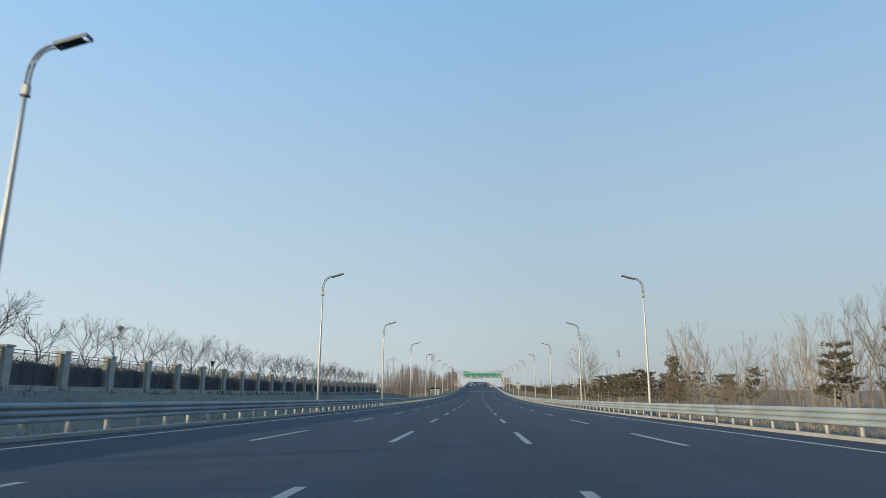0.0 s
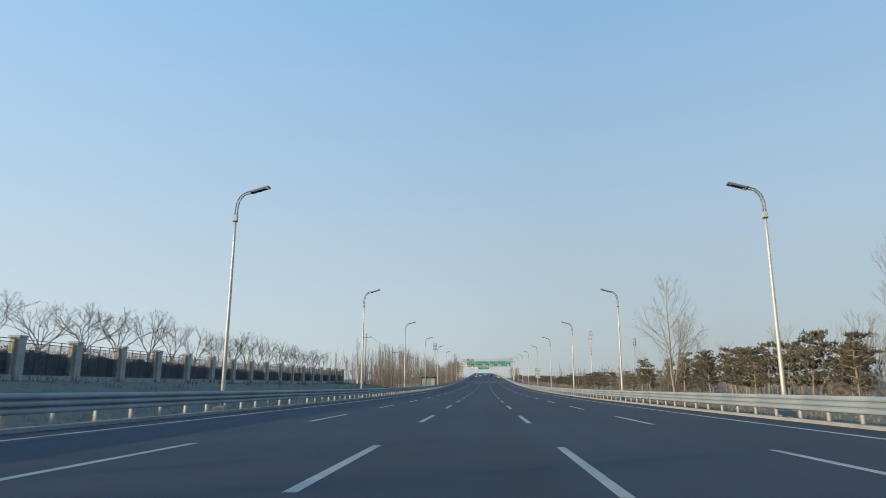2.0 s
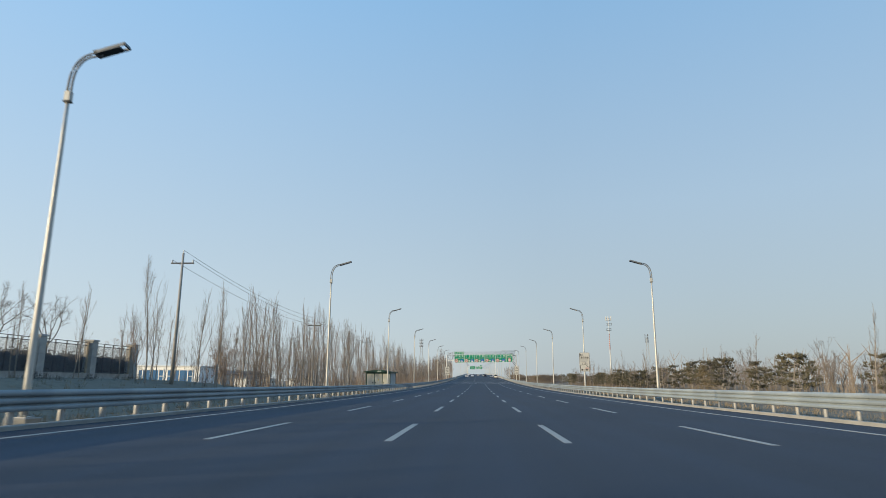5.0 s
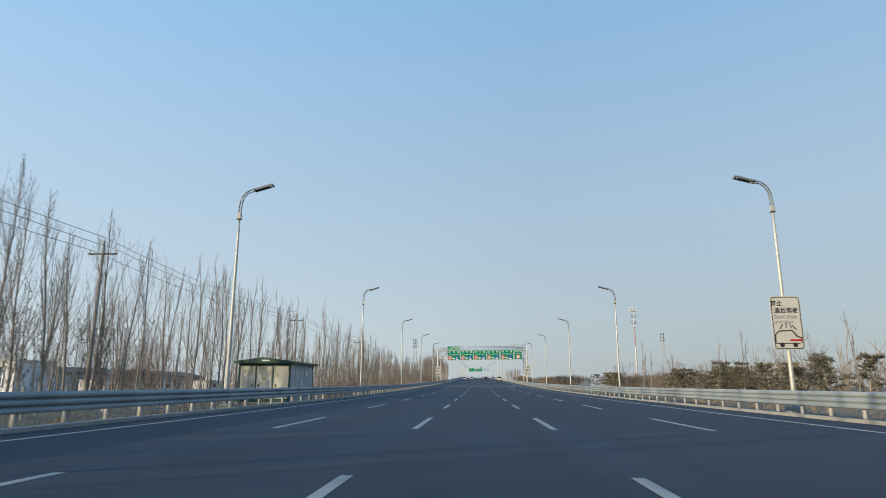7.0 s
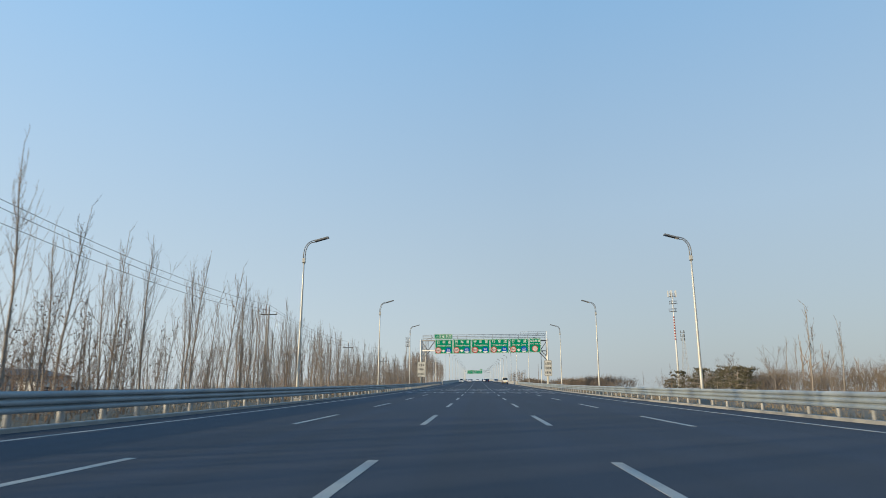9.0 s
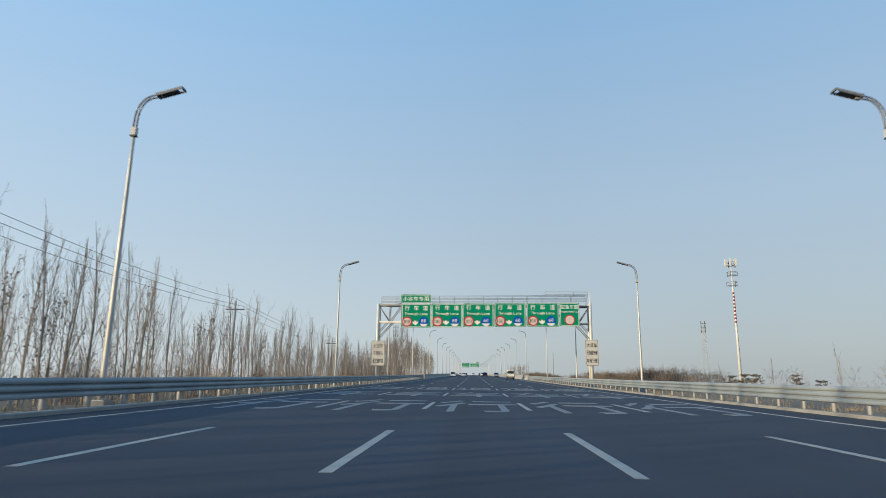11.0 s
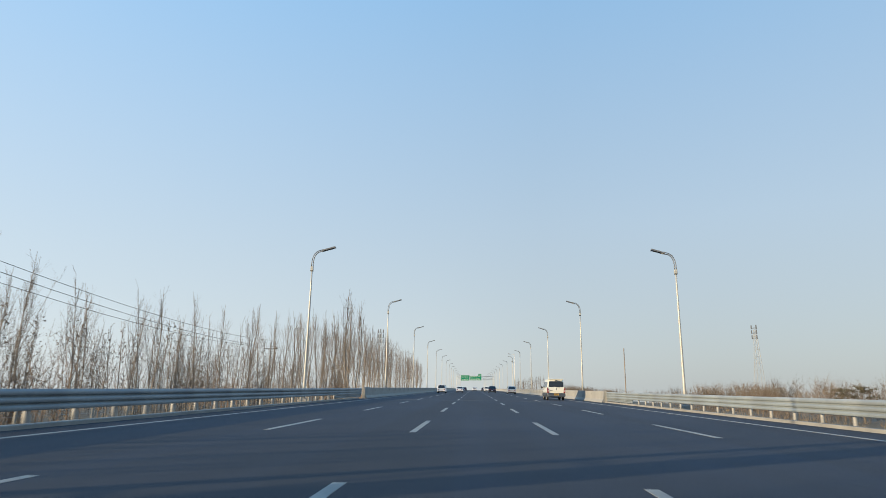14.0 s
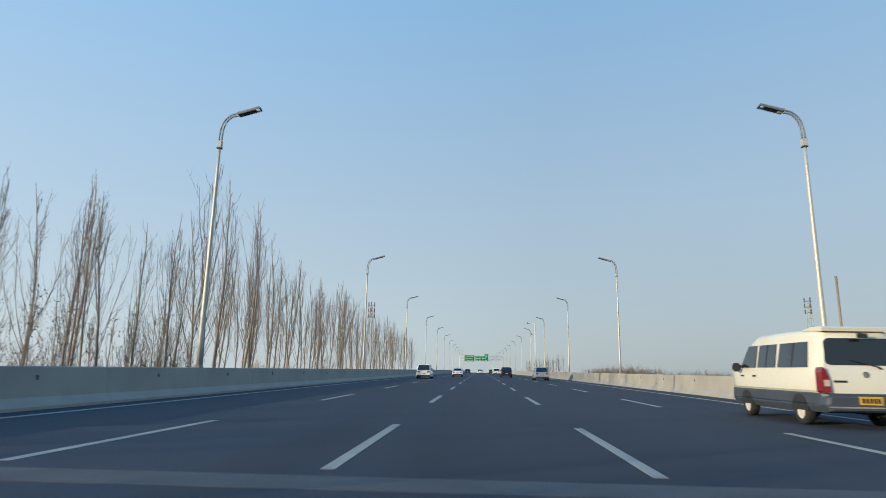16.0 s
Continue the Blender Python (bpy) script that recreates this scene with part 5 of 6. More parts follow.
n = 480
for i in range(n + 1):
    s = -50 + 239.5 * i / n
    z = ground_z(-31.2, s)
    for dx, h in ((0.5, -0.2), (0.55, 0.8), (0.3 + 0.1 * math.sin(3 * s), 0.85), (-0.3, 0.85), (-0.6, -0.2)):
        p = bend(-32.4 + dx, s, 0)
        V.append((p.x, p.y, z + (h if h < 0.84 else hedge_top(s) - 0.12)))
for i in range(n):
    for k in range(4):
        F.append((i * 5 + k, i * 5 + k + 1, (i + 1) * 5 + k + 1, (i + 1) * 5 + k))
for j in range(22000):
    s = rng.uniform(-50, 189)
    h = rng.uniform(0.2, 1.06) * hedge_top(s)
    p = bend(-32.4 + rng.choice((0.55, 0.45, 0.3, 0.0)) + rng.gauss(0, 0.06), s, 0)
    c = Vector((p.x, p.y, ground_z(-31.2, s) + h))
    for _ in range(2):
        o = Vector((rng.gauss(0, 0.07), rng.gauss(0, 0.07), rng.gauss(0, 0.07)))
        a, b = away(rng, rng.uniform(0, 180)) * 0.09, away(rng, rng.uniform(0, 180)) * 0.055
        n0 = len(V)
        V.extend([tuple(c + o - a), tuple(c + o + b), tuple(c + o + a), tuple(c + o - b)])
        F.append((n0, n0 + 1, n0 + 2, n0 + 3))
tagged(new("hedge", raw_mesh("hedge", V, F, HEDGE, False)), "dark evergreen hedge of small leaves behind the railings", "hedge", kind="stuff")

# dead grass at the rails and on the banks
V, F = [], []
for j in range(13000):
    s = rng.uniform(0, 470)
    x = rng.choice((-1, 1)) * (13.2 + abs(rng.gauss(0, 6.5)))
    if x > 0:
        x += 0.8
    p = bend(x, s, 0)
    c = Vector((p.x, p.y, ground_z(x, s) - 0.03))
    for _ in range(6):
        d = away(rng, rng.uniform(5, 50)) * rng.uniform(0.15, 0.5)
        side = Vector((rng.uniform(-1, 1), rng.uniform(-1, 1), 0)).normalized() * 0.016
        o = Vector((rng.gauss(0, 0.12), rng.gauss(0, 0.12), 0))
        n0 = len(V)
        V.extend([tuple(c + o - side), tuple(c + o + side), tuple(c + o + d)])
        F.append((n0, n0 + 1, n0 + 2))
tagged(new("dead_grass", raw_mesh("dead_grass", V, F, REED, False)), "tufts of dead straw-coloured grass on the verge", "grass", kind="stuff")

# low dead clumps on the bank below the fence
places = []
for j in range(240):
    s, x = rng.uniform(-20, 188), -29.9 + abs(rng.gauss(0, 2.2))
    places.append(upright(x, s, -0.03, rng.uniform(0, 360), rng.uniform(0.5, 1.15)))
scatter("dead_scrub", [bush_mesh(210 + i, 0.8, 0.7, 9, 1, GREY_TWIG, "dead_scrub", 60) for i in range(3)], places, GREY_TWIG, "low clumps of dead grey weeds on the bank below the fence", "scrub")

# far woods that close the horizon
V, F = [], []
for j in range(1600):
    side = rng.choice((-1, 1))
    far = rng.random()
    s = rng.uniform(-100, 2200)
    x = side * (rng.uniform(75, 330) if s < 1000 else rng.uniform(25, 500))
    if j % 4 == 0:
        s, x = rng.uniform(30, 340), rng.uniform(42, 75)
    p = bend(x, s, 0)
    h = rng.uniform(3.5, 9.0) * (1.0 if side < 0 else 0.72)
    st = stem(rng, Vector((p.x, p.y, ground_z(x, s) - 0.3)), Vector((0, 0, 1)), h, 0.05, 0.05, 2)
    add_tube(V, F, st, [0.10, 0.07, 0.02], 3)
    for _ in range(5):
        q = st[0].lerp(st[2], rng.uniform(0.15, 0.8))
        add_tube(V, F, stem(rng, q, away(rng, rng.uniform(20, 60)), h * rng.uniform(0.2, 0.45), 0.15, 0.1, 2), [0.07, 0.05, 0.02], 3)
tagged(new("far_woods", raw_mesh("far_woods", V, F, TWIG, False)), "distant belt of bare brown winter woods", "woods", kind="stuff")

# ---- small buildings and masts ----
SHED_GREY = material("shed_panel", (0.40, 0.42, 0.42), 0.55, 0.1, 0.8, 0.08, 25, 0.05, stain=(0.3, 0.31, 0.31))
SHED_PALE = material("shed_door", (0.52, 0.50, 0.41), 0.6, 0, 0.8, 0.08, 25, 0.05, stain=(0.42, 0.39, 0.31))
SHED_DARK = material("shed_frame", (0.03, 0.075, 0.05), 0.55, 0.1, 1, 0.1, 25)
YELLOW = material("warning_yellow", (0.65, 0.45, 0.04), 0.5, 0, 3, 0.05, 40)
PLASTER = material("pale_plaster", (0.82, 0.83, 0.84), 0.8, 0, 0.5, 0.06, 20, 0.1, stain=(0.42, 0.44, 0.47))
WINDOW = material("dark_glass", (0.02, 0.035, 0.055), 0.08, 0, 2, 0.05, 20)
BLUE_GLASS = material("blue_glass", (0.06, 0.16, 0.32), 0.12, 0, 0.5, 0.1, 10)
MAST_GREY = material("mast_grey", (0.60, 0.60, 0.58), 0.5, 0.0, 2, 0.08, 30)
RED_BAND = material("mast_red", (0.30, 0.05, 0.045), 0.5, 0, 2, 0.08, 30)


def build_shed():
    x0, x1, y0, y1 = -18.25, -14.35, 236.7, 243.4
    w, d = x1 - x0, y1 - y0
    c = bend(x0, y0, 0)
    g = thing("switchgear_shed", "grey metal switchgear shed with a shallow dark roof beside the road", "shed", Matrix.Translation((c.x, c.y, ground_z(-16.3, 240))))
    H = 3.05
    bm = bmesh.new()
    box(bm, -0.15, w + 0.15, -0.15, d + 0.15, -0.5, 0.18)
    part("plinth", bm, KERB, g)
    bm = bmesh.new()
    box(bm, 0, w, 0, d, 0.18, H)
    part("body", bm, SHED_GREY, g)
    for a, b, z0, z1 in ((-0.07, 0.07, 0.42, H - 0.2), (1.24, 1.34, 0.42, H - 0.2), (2.56, 2.66, 0.42, H - 0.2), (w - 0.07, w + 0.07, 0.42, H - 0.2), (-0.07, w + 0.07, H - 0.2, H), (-0.07, w + 0.07, 0.18, 0.42)):
        bm = bmesh.new()
        box(bm, a, b, -0.035, 0.0, z0, z1)
        part("frame_bar", bm, SHED_DARK, g)
    for y in (0.0, d - 0.12):
        bm = bmesh.new()
        box(bm, w, w + 0.035, y, y + 0.12, 0.18, H)
        part("corner_post", bm, SHED_DARK, g)
    for i, x in enumerate((0.08, 1.36, 2.68)):
        bm = bmesh.new()
        box(bm, x, x + 1.14, -0.022, 0, 0.44, H - 0.22)
        dr = part("door", bm, SHED_PALE, g, "cream sheet-metal door lit by the sun")
        bm = bmesh.new()
        box(bm, x + (0.92 if i == 0 else 0.12), x + (1.0 if i == 0 else 0.2), -0.05, -0.022, 1.3, 1.5)
        part("latch", bm, IRON, dr)
    bm = bmesh.new()
    plate(bm, [(1.82, 1.78), (2.08, 1.78), (1.95, 2.02)], -0.03, -0.024)
    part("warning_plate", bm, YELLOW, g, "small yellow triangular warning plate")
    for i in range(5):
        bm = bmesh.new()
        y = 0.2 + i * 1.28
        box(bm, w, w + 0.02, y, y + 1.18, 0.35, H - 0.15)
        sp = part("side_panel", bm, SHED_GREY, g)
        if i in (2, 3):
            bm = bmesh.new()
            z = 1.4 if i == 2 else 2.1
            box(bm, w + 0.02, w + 0.026, y + 0.4, y + (0.75 if i == 2 else 1.0), z, z + (0.35 if i == 2 else 0.5))
            part("notice", bm, SIGN_WHITE, sp)
    bm = bmesh.new()
    a = [(-0.35, H), (w + 0.35, H), (w + 0.35, H + 0.16), (w / 2, H + 0.46), (-0.35, H + 0.16)]
    lo, hi = [bm.verts.new((x, -0.45, z)) for x, z in a], [bm.verts.new((x, d + 0.35, z)) for x, z in a]
    bm.faces.new(lo)
    bm.faces.new(hi[::-1])
    for i in range(5):
        bm.faces.new((lo[(i + 1) % 5], lo[i], hi[i], hi[(i + 1) % 5]))
    roof = part("roof", bm, SHED_DARK, g)
    bm = bmesh.new()
    plate(bm, [(1.8, H + 0.16), (2.45, H + 0.16), (2.38, H + 0.26), (1.9, H + 0.26)], -0.462, -0.452)
    part("emblem", bm, SIGN_WHITE, roof, "pale emblem shape on the gable")


build_shed()


def build_site_building():
    """A one-storey hall: its windowed front looks back along the road, its blank end faces the road."""
    z0 = ground_z(-64, 270)
    g = thing("site_building", "low white building with tall blue windows behind the poplars", "building", Matrix.Translation((-61.4, 270, z0)))
    top, sill, head = 4.3 - z0, 0.95 - z0, 3.55 - z0
    bm = bmesh.new()
    box(bm, -27, 0, 0, 8.4, -0.6, top)
    part("wall", bm, PLASTER, g)
    bm = bmesh.new()
    box(bm, -27.3, 0.3, -0.35, 8.7, top, top + 0.22)
    part("roof", bm, WHITE_STEEL, g)
    for i in range(4):
        x = -1.4 - i * 6.6
        bm = bmesh.new()
        box(bm, x - 5.9, x, -0.05, 0.0, sill, head)
        w = part("window", bm, BLUE_GLASS, g)
        bm = bmesh.new()
        for u in (0.0, 1.1, 3.0, 4.8, 5.75):
            box(bm, x - u - 0.2, x - u, -0.11, -0.05, sill - 0.1, head + 0.1)
        for z in (sill - 0.1, head - 0.05):
            box(bm, x - 5.95, x, -0.11, -0.05, z, z + 0.2)
        for u in (0.1, 4.85):
            box(bm, x - u - 0.95, x - u, -0.10, -0.05, sill + 1.2, sill + 1.35)
        part("window_frame", bm, WHITE_STEEL, w)
        bm = bmesh.new()
        box(bm, x - 5.95, x + 0.05, -0.2, 0.0, sill - 0.22, sill - 0.1)
        part("window_sill", bm, WHITE_STEEL, w)


build_site_building()

# parked pale vehicles and sheds of the yard behind the trees
for i, (x, s, ln) in enumerate(((-60, 286, 8), (-55, 274, 6), (-54, 284, 10), (-51, 300, 7), (-53, 318, 8))):
    c = bend(x, s, 0)
    g = thing("site_cabin", "low white site cabin with a grey roof across the field", "cabin", Matrix.Translation((c.x, c.y, ground_z(x, s))), "site cabins across the field")
    bm = bmesh.new()
    box(bm, 0, 2.6, 0, ln, -0.2, 1.75)
    part("wall", bm, WHITE_STEEL, g)
    bm = bmesh.new()
    box(bm, -0.15, 2.75, -0.15, ln + 0.15, 1.75, 1.9)
    part("roof", bm, SIGN_BACK, g)
    for k in range(int(ln / 2.4)):
        bm = bmesh.new()
        box(bm, 2.6, 2.63, 0.8 + 2.2 * k, 1.9 + 2.2 * k, 0.7, 1.35)
        part("window", bm, WINDOW, g)


def build_warehouse():
    """A long low grey shed beyond the yard."""
    c = bend(-88, 284, 0)
    g = thing("warehouse", "long low warehouse with a dark grey sheet roof beyond the yard", "building", Matrix.Translation((c.x, c.y, ground_z(-80, 300))))
    d = 80.0
    bm = bmesh.new()
    box(bm, 0, 11, 0, d, -0.4, 3.2)
    part("wall", bm, SHED_GREY, g)
    bm = bmesh.new()
    a = [(-0.4, 3.2), (11.4, 3.2), (11.4, 3.35), (5.5, 4.6), (-0.4, 3.35)]
    lo, hi = [bm.verts.new((x, -0.4, z)) for x, z in a], [bm.verts.new((x, d + 0.4, z)) for x, z in a]
    bm.faces.new(lo)
    bm.faces.new(hi[::-1])
    for i in range(5):
        bm.faces.new((lo[(i + 1) % 5], lo[i], hi[i], hi[(i + 1) % 5]))
    part("roof", bm, WAREHOUSE_ROOF, g)
    for i in range(11):
        bm = bmesh.new()
        box(bm, 11, 11.04, 2 + 7 * i, 5.2 + 7 * i, -0.1, 2.3)
        part("door", bm, SIGN_BACK, g)


WAREHOUSE_ROOF = material("warehouse_roof", (0.2, 0.175, 0.155), 0.8, 0.0, 0.3, 0.1, 10, 0.1)
build_warehouse()


def build_boundary_posts():
    """A wire fence on pale concrete posts along the foot of the verge."""
    fence = thing("wire_fence", "wire fence on short pale concrete posts along the verge", "fence")
    bm = bmesh.new()
    box(bm, -0.06, 0.06, -0.06, 0.06, -0.4, 1.42)
    bmesh.ops.bevel(bm, geom=bm.edges[:], offset=0.012, segments=1, affect="EDGES")
    post = mesh_of(bm, "post", CONCRETE)
    r = random.Random(17)
    spots = [196 + 3.0 * i + r.uniform(-0.25, 0.25) for i in range(82)]
    feet = []
    for s in spots:
        m = upright(-20.4, s, 0, r.uniform(-20, 20)) @ pose(0, 0, 0, r.uniform(-4, 4), r.uniform(-4, 4), 0)
        part("post", post, CONCRETE, fence, m=m)
        feet.append(m.translation.copy())
    for z in (0.45, 0.85, 1.25):
        bm = bmesh.new()
        tube(bm, [p + Vector((0.065, 0, z)) for p in feet], 0.006, 3)
        part("wire", bm, GALV, fence)


build_boundary_posts()


def build_garden_lamp(x, s):
    g = thing("garden_lamp", "dark garden lamp with a flared hood behind the fence", "lamp", upright(x, s))
    bm = bmesh.new()
    tube(bm, [(0, 0, -0.2), (0, 0, 3.6)], [0.06, 0.045], 8)
    part("pole", bm, IRON, g, soft=True)
    bm = bmesh.new()
    tube(bm, [(0, 0, 3.6), (0, 0, 3.7), (0, 0, 4.1)], [0.1, 0.14, 0.24], 10)
    part("lantern", bm, LAMP_DARK, g, soft=True)
    bm = bmesh.new()
    tube(bm, [(0, 0, 4.1), (0, 0, 4.16), (0, 0, 4.3)], [0.42, 0.4, 0.05], 12)
    part("hood", bm, LAMP_DARK, g, soft=True)


build_garden_lamp(-34.4, 75.6)

POLE_GREY = material("pole_concrete", (0.31, 0.295, 0.27), 0.85, 0, 2, 0.12, 25, 0.2)


def pole_height(s):
    """Poles on the rising ground beyond the bend are shorter, so that the wires run level."""
    return 11.0 - (ground_z(-25.3, s) - road_z(min(s, 290)) + 0.35 + 1.7 * smooth(300, 420, s)) + 0.7 * smooth(420, 470, s) if s > 290 else 11.0


def build_utility_pole(x, s):
    g = thing("utility_pole", "grey concrete utility pole with a crossarm and insulators", "utility pole", upright(x, s, 0, 0), "utility poles along the field")
    h = pole_height(s)
    z = h - 0.9
    bm = bmesh.new()
    tube(bm, [(0, 0, -0.6), (0, 0, h * 0.45), (0, 0, h)], [0.16, 0.13, 0.09], 10)
    part("pole", bm, POLE_GREY, g, soft=True)
    bm = bmesh.new()
    box(bm, -1.0, 1.0, -0.05, 0.05, z - 0.05, z + 0.05)
    part("crossarm", bm, IRON, g)
    for xx in (-0.92, 0.92):
        bm = bmesh.new()
        tube(bm, [(xx, 0, z + 0.05), (xx, 0, z + 0.16), (xx, 0, z + 0.3)], [0.05, 0.065, 0.03], 8)
        part("insulator", bm, SIGN_BACK, g)
    bm = bmesh.new()
    tube(bm, [(0, 0, h - 0.05), (0, 0, h + 0.25)], [0.05, 0.03], 8)
    part("insulator", bm, SIGN_BACK, g)
    return g


pole_top = []
for x, s in ((-25.3, 184.6), (-25.3, 229), (-25.3, 275), (-25.3, 321.3), (-25.3, 368.5), (-25.3, 414.6), (-28.3, 470)):
    build_utility_pole(x, s)
    pole_top.append(upright(x, s, pole_height(s)).translation.copy())
for dx, z in ((-0.92, -0.6), (0.92, -0.6), (0.0, 0.25)):
    for a, b in zip(pole_top, pole_top[1:]):
        bm = bmesh.new()
        pts = []
        for i in range(13):
            u = i / 12
            p = a.lerp(b, u) + Vector((dx, 0, z - 0.75 * 4 * u * (1 - u)))
            pts.append(p)
        tube(bm, pts, 0.016, 4)
        tagged(new("overhead_wire", mesh_of(bm, "overhead_wire", IRON)), "thin dark sagging overhead wire between utility poles", "wire", "overhead wires")


def build_telecom_mast():
    c = bend(70.6, 475.7, 0)
    g = thing("telecom_mast", "slim pale grey telecom mast with three antenna rings and red bands", "mast", Matrix.Translation((c.x, c.y, ground_z(69, 473))))
    H = 37.3
    bm = bmesh.new()
    tube(bm, [(0, 0, -0.5), (0, 0, H * 0.5), (0, 0, H)], [0.42, 0.30, 0.18], 12)
    part("pole", bm, MAST_GREY, g, soft=True)
    for i in range(9):
        bm = bmesh.new()
        z = 20.4 + i * 0.98
        tube(bm, [(0, 0, z), (0, 0, z + 0.52)], 0.315 - 0.008 * i, 12)
        part("red_band", bm, RED_BAND, g, soft=True)
    for z in (30.6, 33.4, 36.1):
        n = 14
        for zz in (z + 0.9, z):
            pts = [(1.25 * math.cos(2 * math.pi * i / n), 1.25 * math.sin(2 * math.pi * i / n), zz) for i in range(n + 1)]
            bm = bmesh.new()
            tube(bm, pts, 0.05, 5, False)
            ring = part("platform_ring", bm, TRUSS, g)
        for i in range(6):
            a = 2 * math.pi * i / 6
            strut("spoke", ring, (0, 0, z), (1.25 * math.cos(a), 1.25 * math.sin(a), z), 0.05, TRUSS)
        for i in range(3 if z < 36 else 5):
            a = 2 * math.pi * i / (3 if z < 36 else 5) + 0.5 * z
            bm = bmesh.new()
            x, y = 1.45 * math.cos(a), 1.45 * math.sin(a)
            if z > 36:
                box(bm, x - 0.2, x + 0.2, y - 0.12, y + 0.12, z - 0.3, z + 2.0)
            else:
                box(bm, x - 0.07, x + 0.07, y - 0.07, y + 0.07, z - 0.2, z + 1.1)
            part("antenna", bm, MAST_GREY if z > 36 else TRUSS, ring)


build_telecom_mast()


MAST_DARK = material("mast_dark_grey", (0.17, 0.18, 0.195), 0.6, 0.1, 2, 0.1, 30)


def build_lattice_mast(x, s, H, name="lattice_mast", label="thin grey lattice mast far off across the fields"):
    c = bend(x, s, 0)
    H += road_z(s) - ground_z(x, s)
    g = thing(name, label, "mast", Matrix.Translation((c.x, c.y, ground_z(x, s))), "far lattice masts")
    b0, b1 = 2.9, 0.55
    for sx in (-1, 1):
        for sy in (-1, 1):
            bm = bmesh.new()
            tube(bm, [(sx * b0, sy * b0, -0.5), (sx * b1, sy * b1, H * 0.94)], 0.10, 5)
            part("leg", bm, GALV, g)
    bm = bmesh.new()
    n = 12
    for i in range(n):
        u, v = i / n * 0.94, (i + 1) / n * 0.94
        ru, rv = b0 + (b1 - b0) * u / 0.94, b0 + (b1 - b0) * v / 0.94
        for sx, sy, tx, ty in ((-1, -1, 1, -1), (1, -1, 1, 1), (1, 1, -1, 1), (-1, 1, -1, -1)):
            tube(bm, [(sx * ru, sy * ru, u * H), (tx * rv, ty * rv, v * H)], 0.04, 4)
            tube(bm, [(sx * rv, sy * rv, v * H), (tx * rv, ty * rv, v * H)], 0.04, 4)
    part("bracing", bm, GALV, g)
    for zz in (H - 8.0, H - 5.0, H - 2.0):
        bm = bmesh.new()
        n = 10
        tube(bm, [(1.5 * math.cos(2 * math.pi * i / n), 1.5 * math.sin(2 * math.pi * i / n), zz) for i in range(n + 1)], 0.09, 5, False)
        ring = part("platform_ring", bm, MAST_DARK, g)
        for i in range(3):
            a = 2 * math.pi * (i + 0.3) / 3
            bm = bmesh.new()
            x, y = 1.75 * math.cos(a), 1.75 * math.sin(a)
            box(bm, x - 0.26, x + 0.26, y - 0.2, y + 0.2, zz - 0.6, zz + 1.7)
            part("antenna", bm, MAST_DARK, ring)


build_lattice_mast(168.7, 768, 41.0)
build_lattice_mast(-55.9, 759, 35.5)

POST_BROWN = material("weathered_steel_post", (0.30, 0.24, 0.19), 0.7, 0.1, 2, 0.15, 20, 0.1)
# a lone post and a white camera post on the far kerb
for x, s, H in ((21.74, 478.46, 7.0),):
    c = bend(x, s, 0)
    g = thing("steel_post", "lone slim brown steel post beyond the parapet", "post", Matrix.Translation((c.x, c.y, ground_z(x, s))))
    bm = bmesh.new()
    tube(bm, [(0, 0, -0.5), (0, 0, H + road_z(s) - ground_z(x, s) + 0.2)], 0.07, 10)
    part("shaft", bm, POST_BROWN, g, soft=True)
    bm = bmesh.new()
    box(bm, -0.4, 0.4, -0.4, 0.4, -0.6, 0.1)
    part("footing", bm, KERB, g)


def build_camera_post():
    """A tall white post on the bridge's edge with two short camera arms."""
    g = thing("camera_post", "white steel post with two camera arms on the parapet", "camera post", Matrix.Translation(bend(12.1, 579, 1.06)))
    H = 10.5
    bm = bmesh.new()
    tube(bm, [(0, 0, 0.03), (0, 0, 5), (0, 0, H)], [0.16, 0.13, 0.10], 10)
    part("pole", bm, WHITE_STEEL, g, soft=True)
    bm = bmesh.new()
    box(bm, -0.22, 0.22, -0.22, 0.22, 0.0, 0.03)
    part("base_plate", bm, GALV, g)
    for z, ln in ((H - 0.15, -1.7), (H - 2.6, -0.8)):
        bm = bmesh.new()
        tube(bm, [(0, 0, z), (ln, 0, z + 0.1)], 0.05, 6)
        arm = part("arm", bm, WHITE_STEEL, g)
        bm = bmesh.new()
        box(bm, ln - 0.14, ln + 0.14, -0.45, 0.2, z + 0.1, z + 0.38)
        part("camera_housing", bm, SIGN_BACK, arm)


build_camera_post()

# ---- vehicles ----
GLASS = material("car_glass", (0.012, 0.016, 0.02), 0.06, 0, 2, 0.05, 20, coat=0.5)
TYRE = material("tyre_rubber", (0.018, 0.018, 0.018), 0.8, 0, 5, 0.1, 40, 0.2)
RIM = material("wheel_rim", (0.68, 0.67, 0.64), 0.4, 0.05, 5, 0.1, 40)
TRIM = material("black_trim", (0.022, 0.023, 0.025), 0.6, 0, 5, 0.1, 40)
GREY_CLAD = material("grey_cladding", (0.055, 0.07, 0.095), 0.5, 0.1, 2, 0.08, 30, stain=(0.10, 0.10, 0.105))
TAIL_RED = material("tail_lamp_red", (0.20, 0.008, 0.014), 0.2, 0, 5, 0.05, 40, coat=0.6)
TAIL_CLEAR = material("tail_lamp_clear", (0.55, 0.42, 0.40), 0.2, 0, 5, 0.05, 40, coat=0.6)
PLATE_Y = material("plate_yellow", (0.62, 0.36, 0.045), 0.5, 0, 4, 0.05, 40)
PLATE_B = material("plate_blue", (0.03, 0.10, 0.35), 0.5, 0, 4, 0.05, 40)
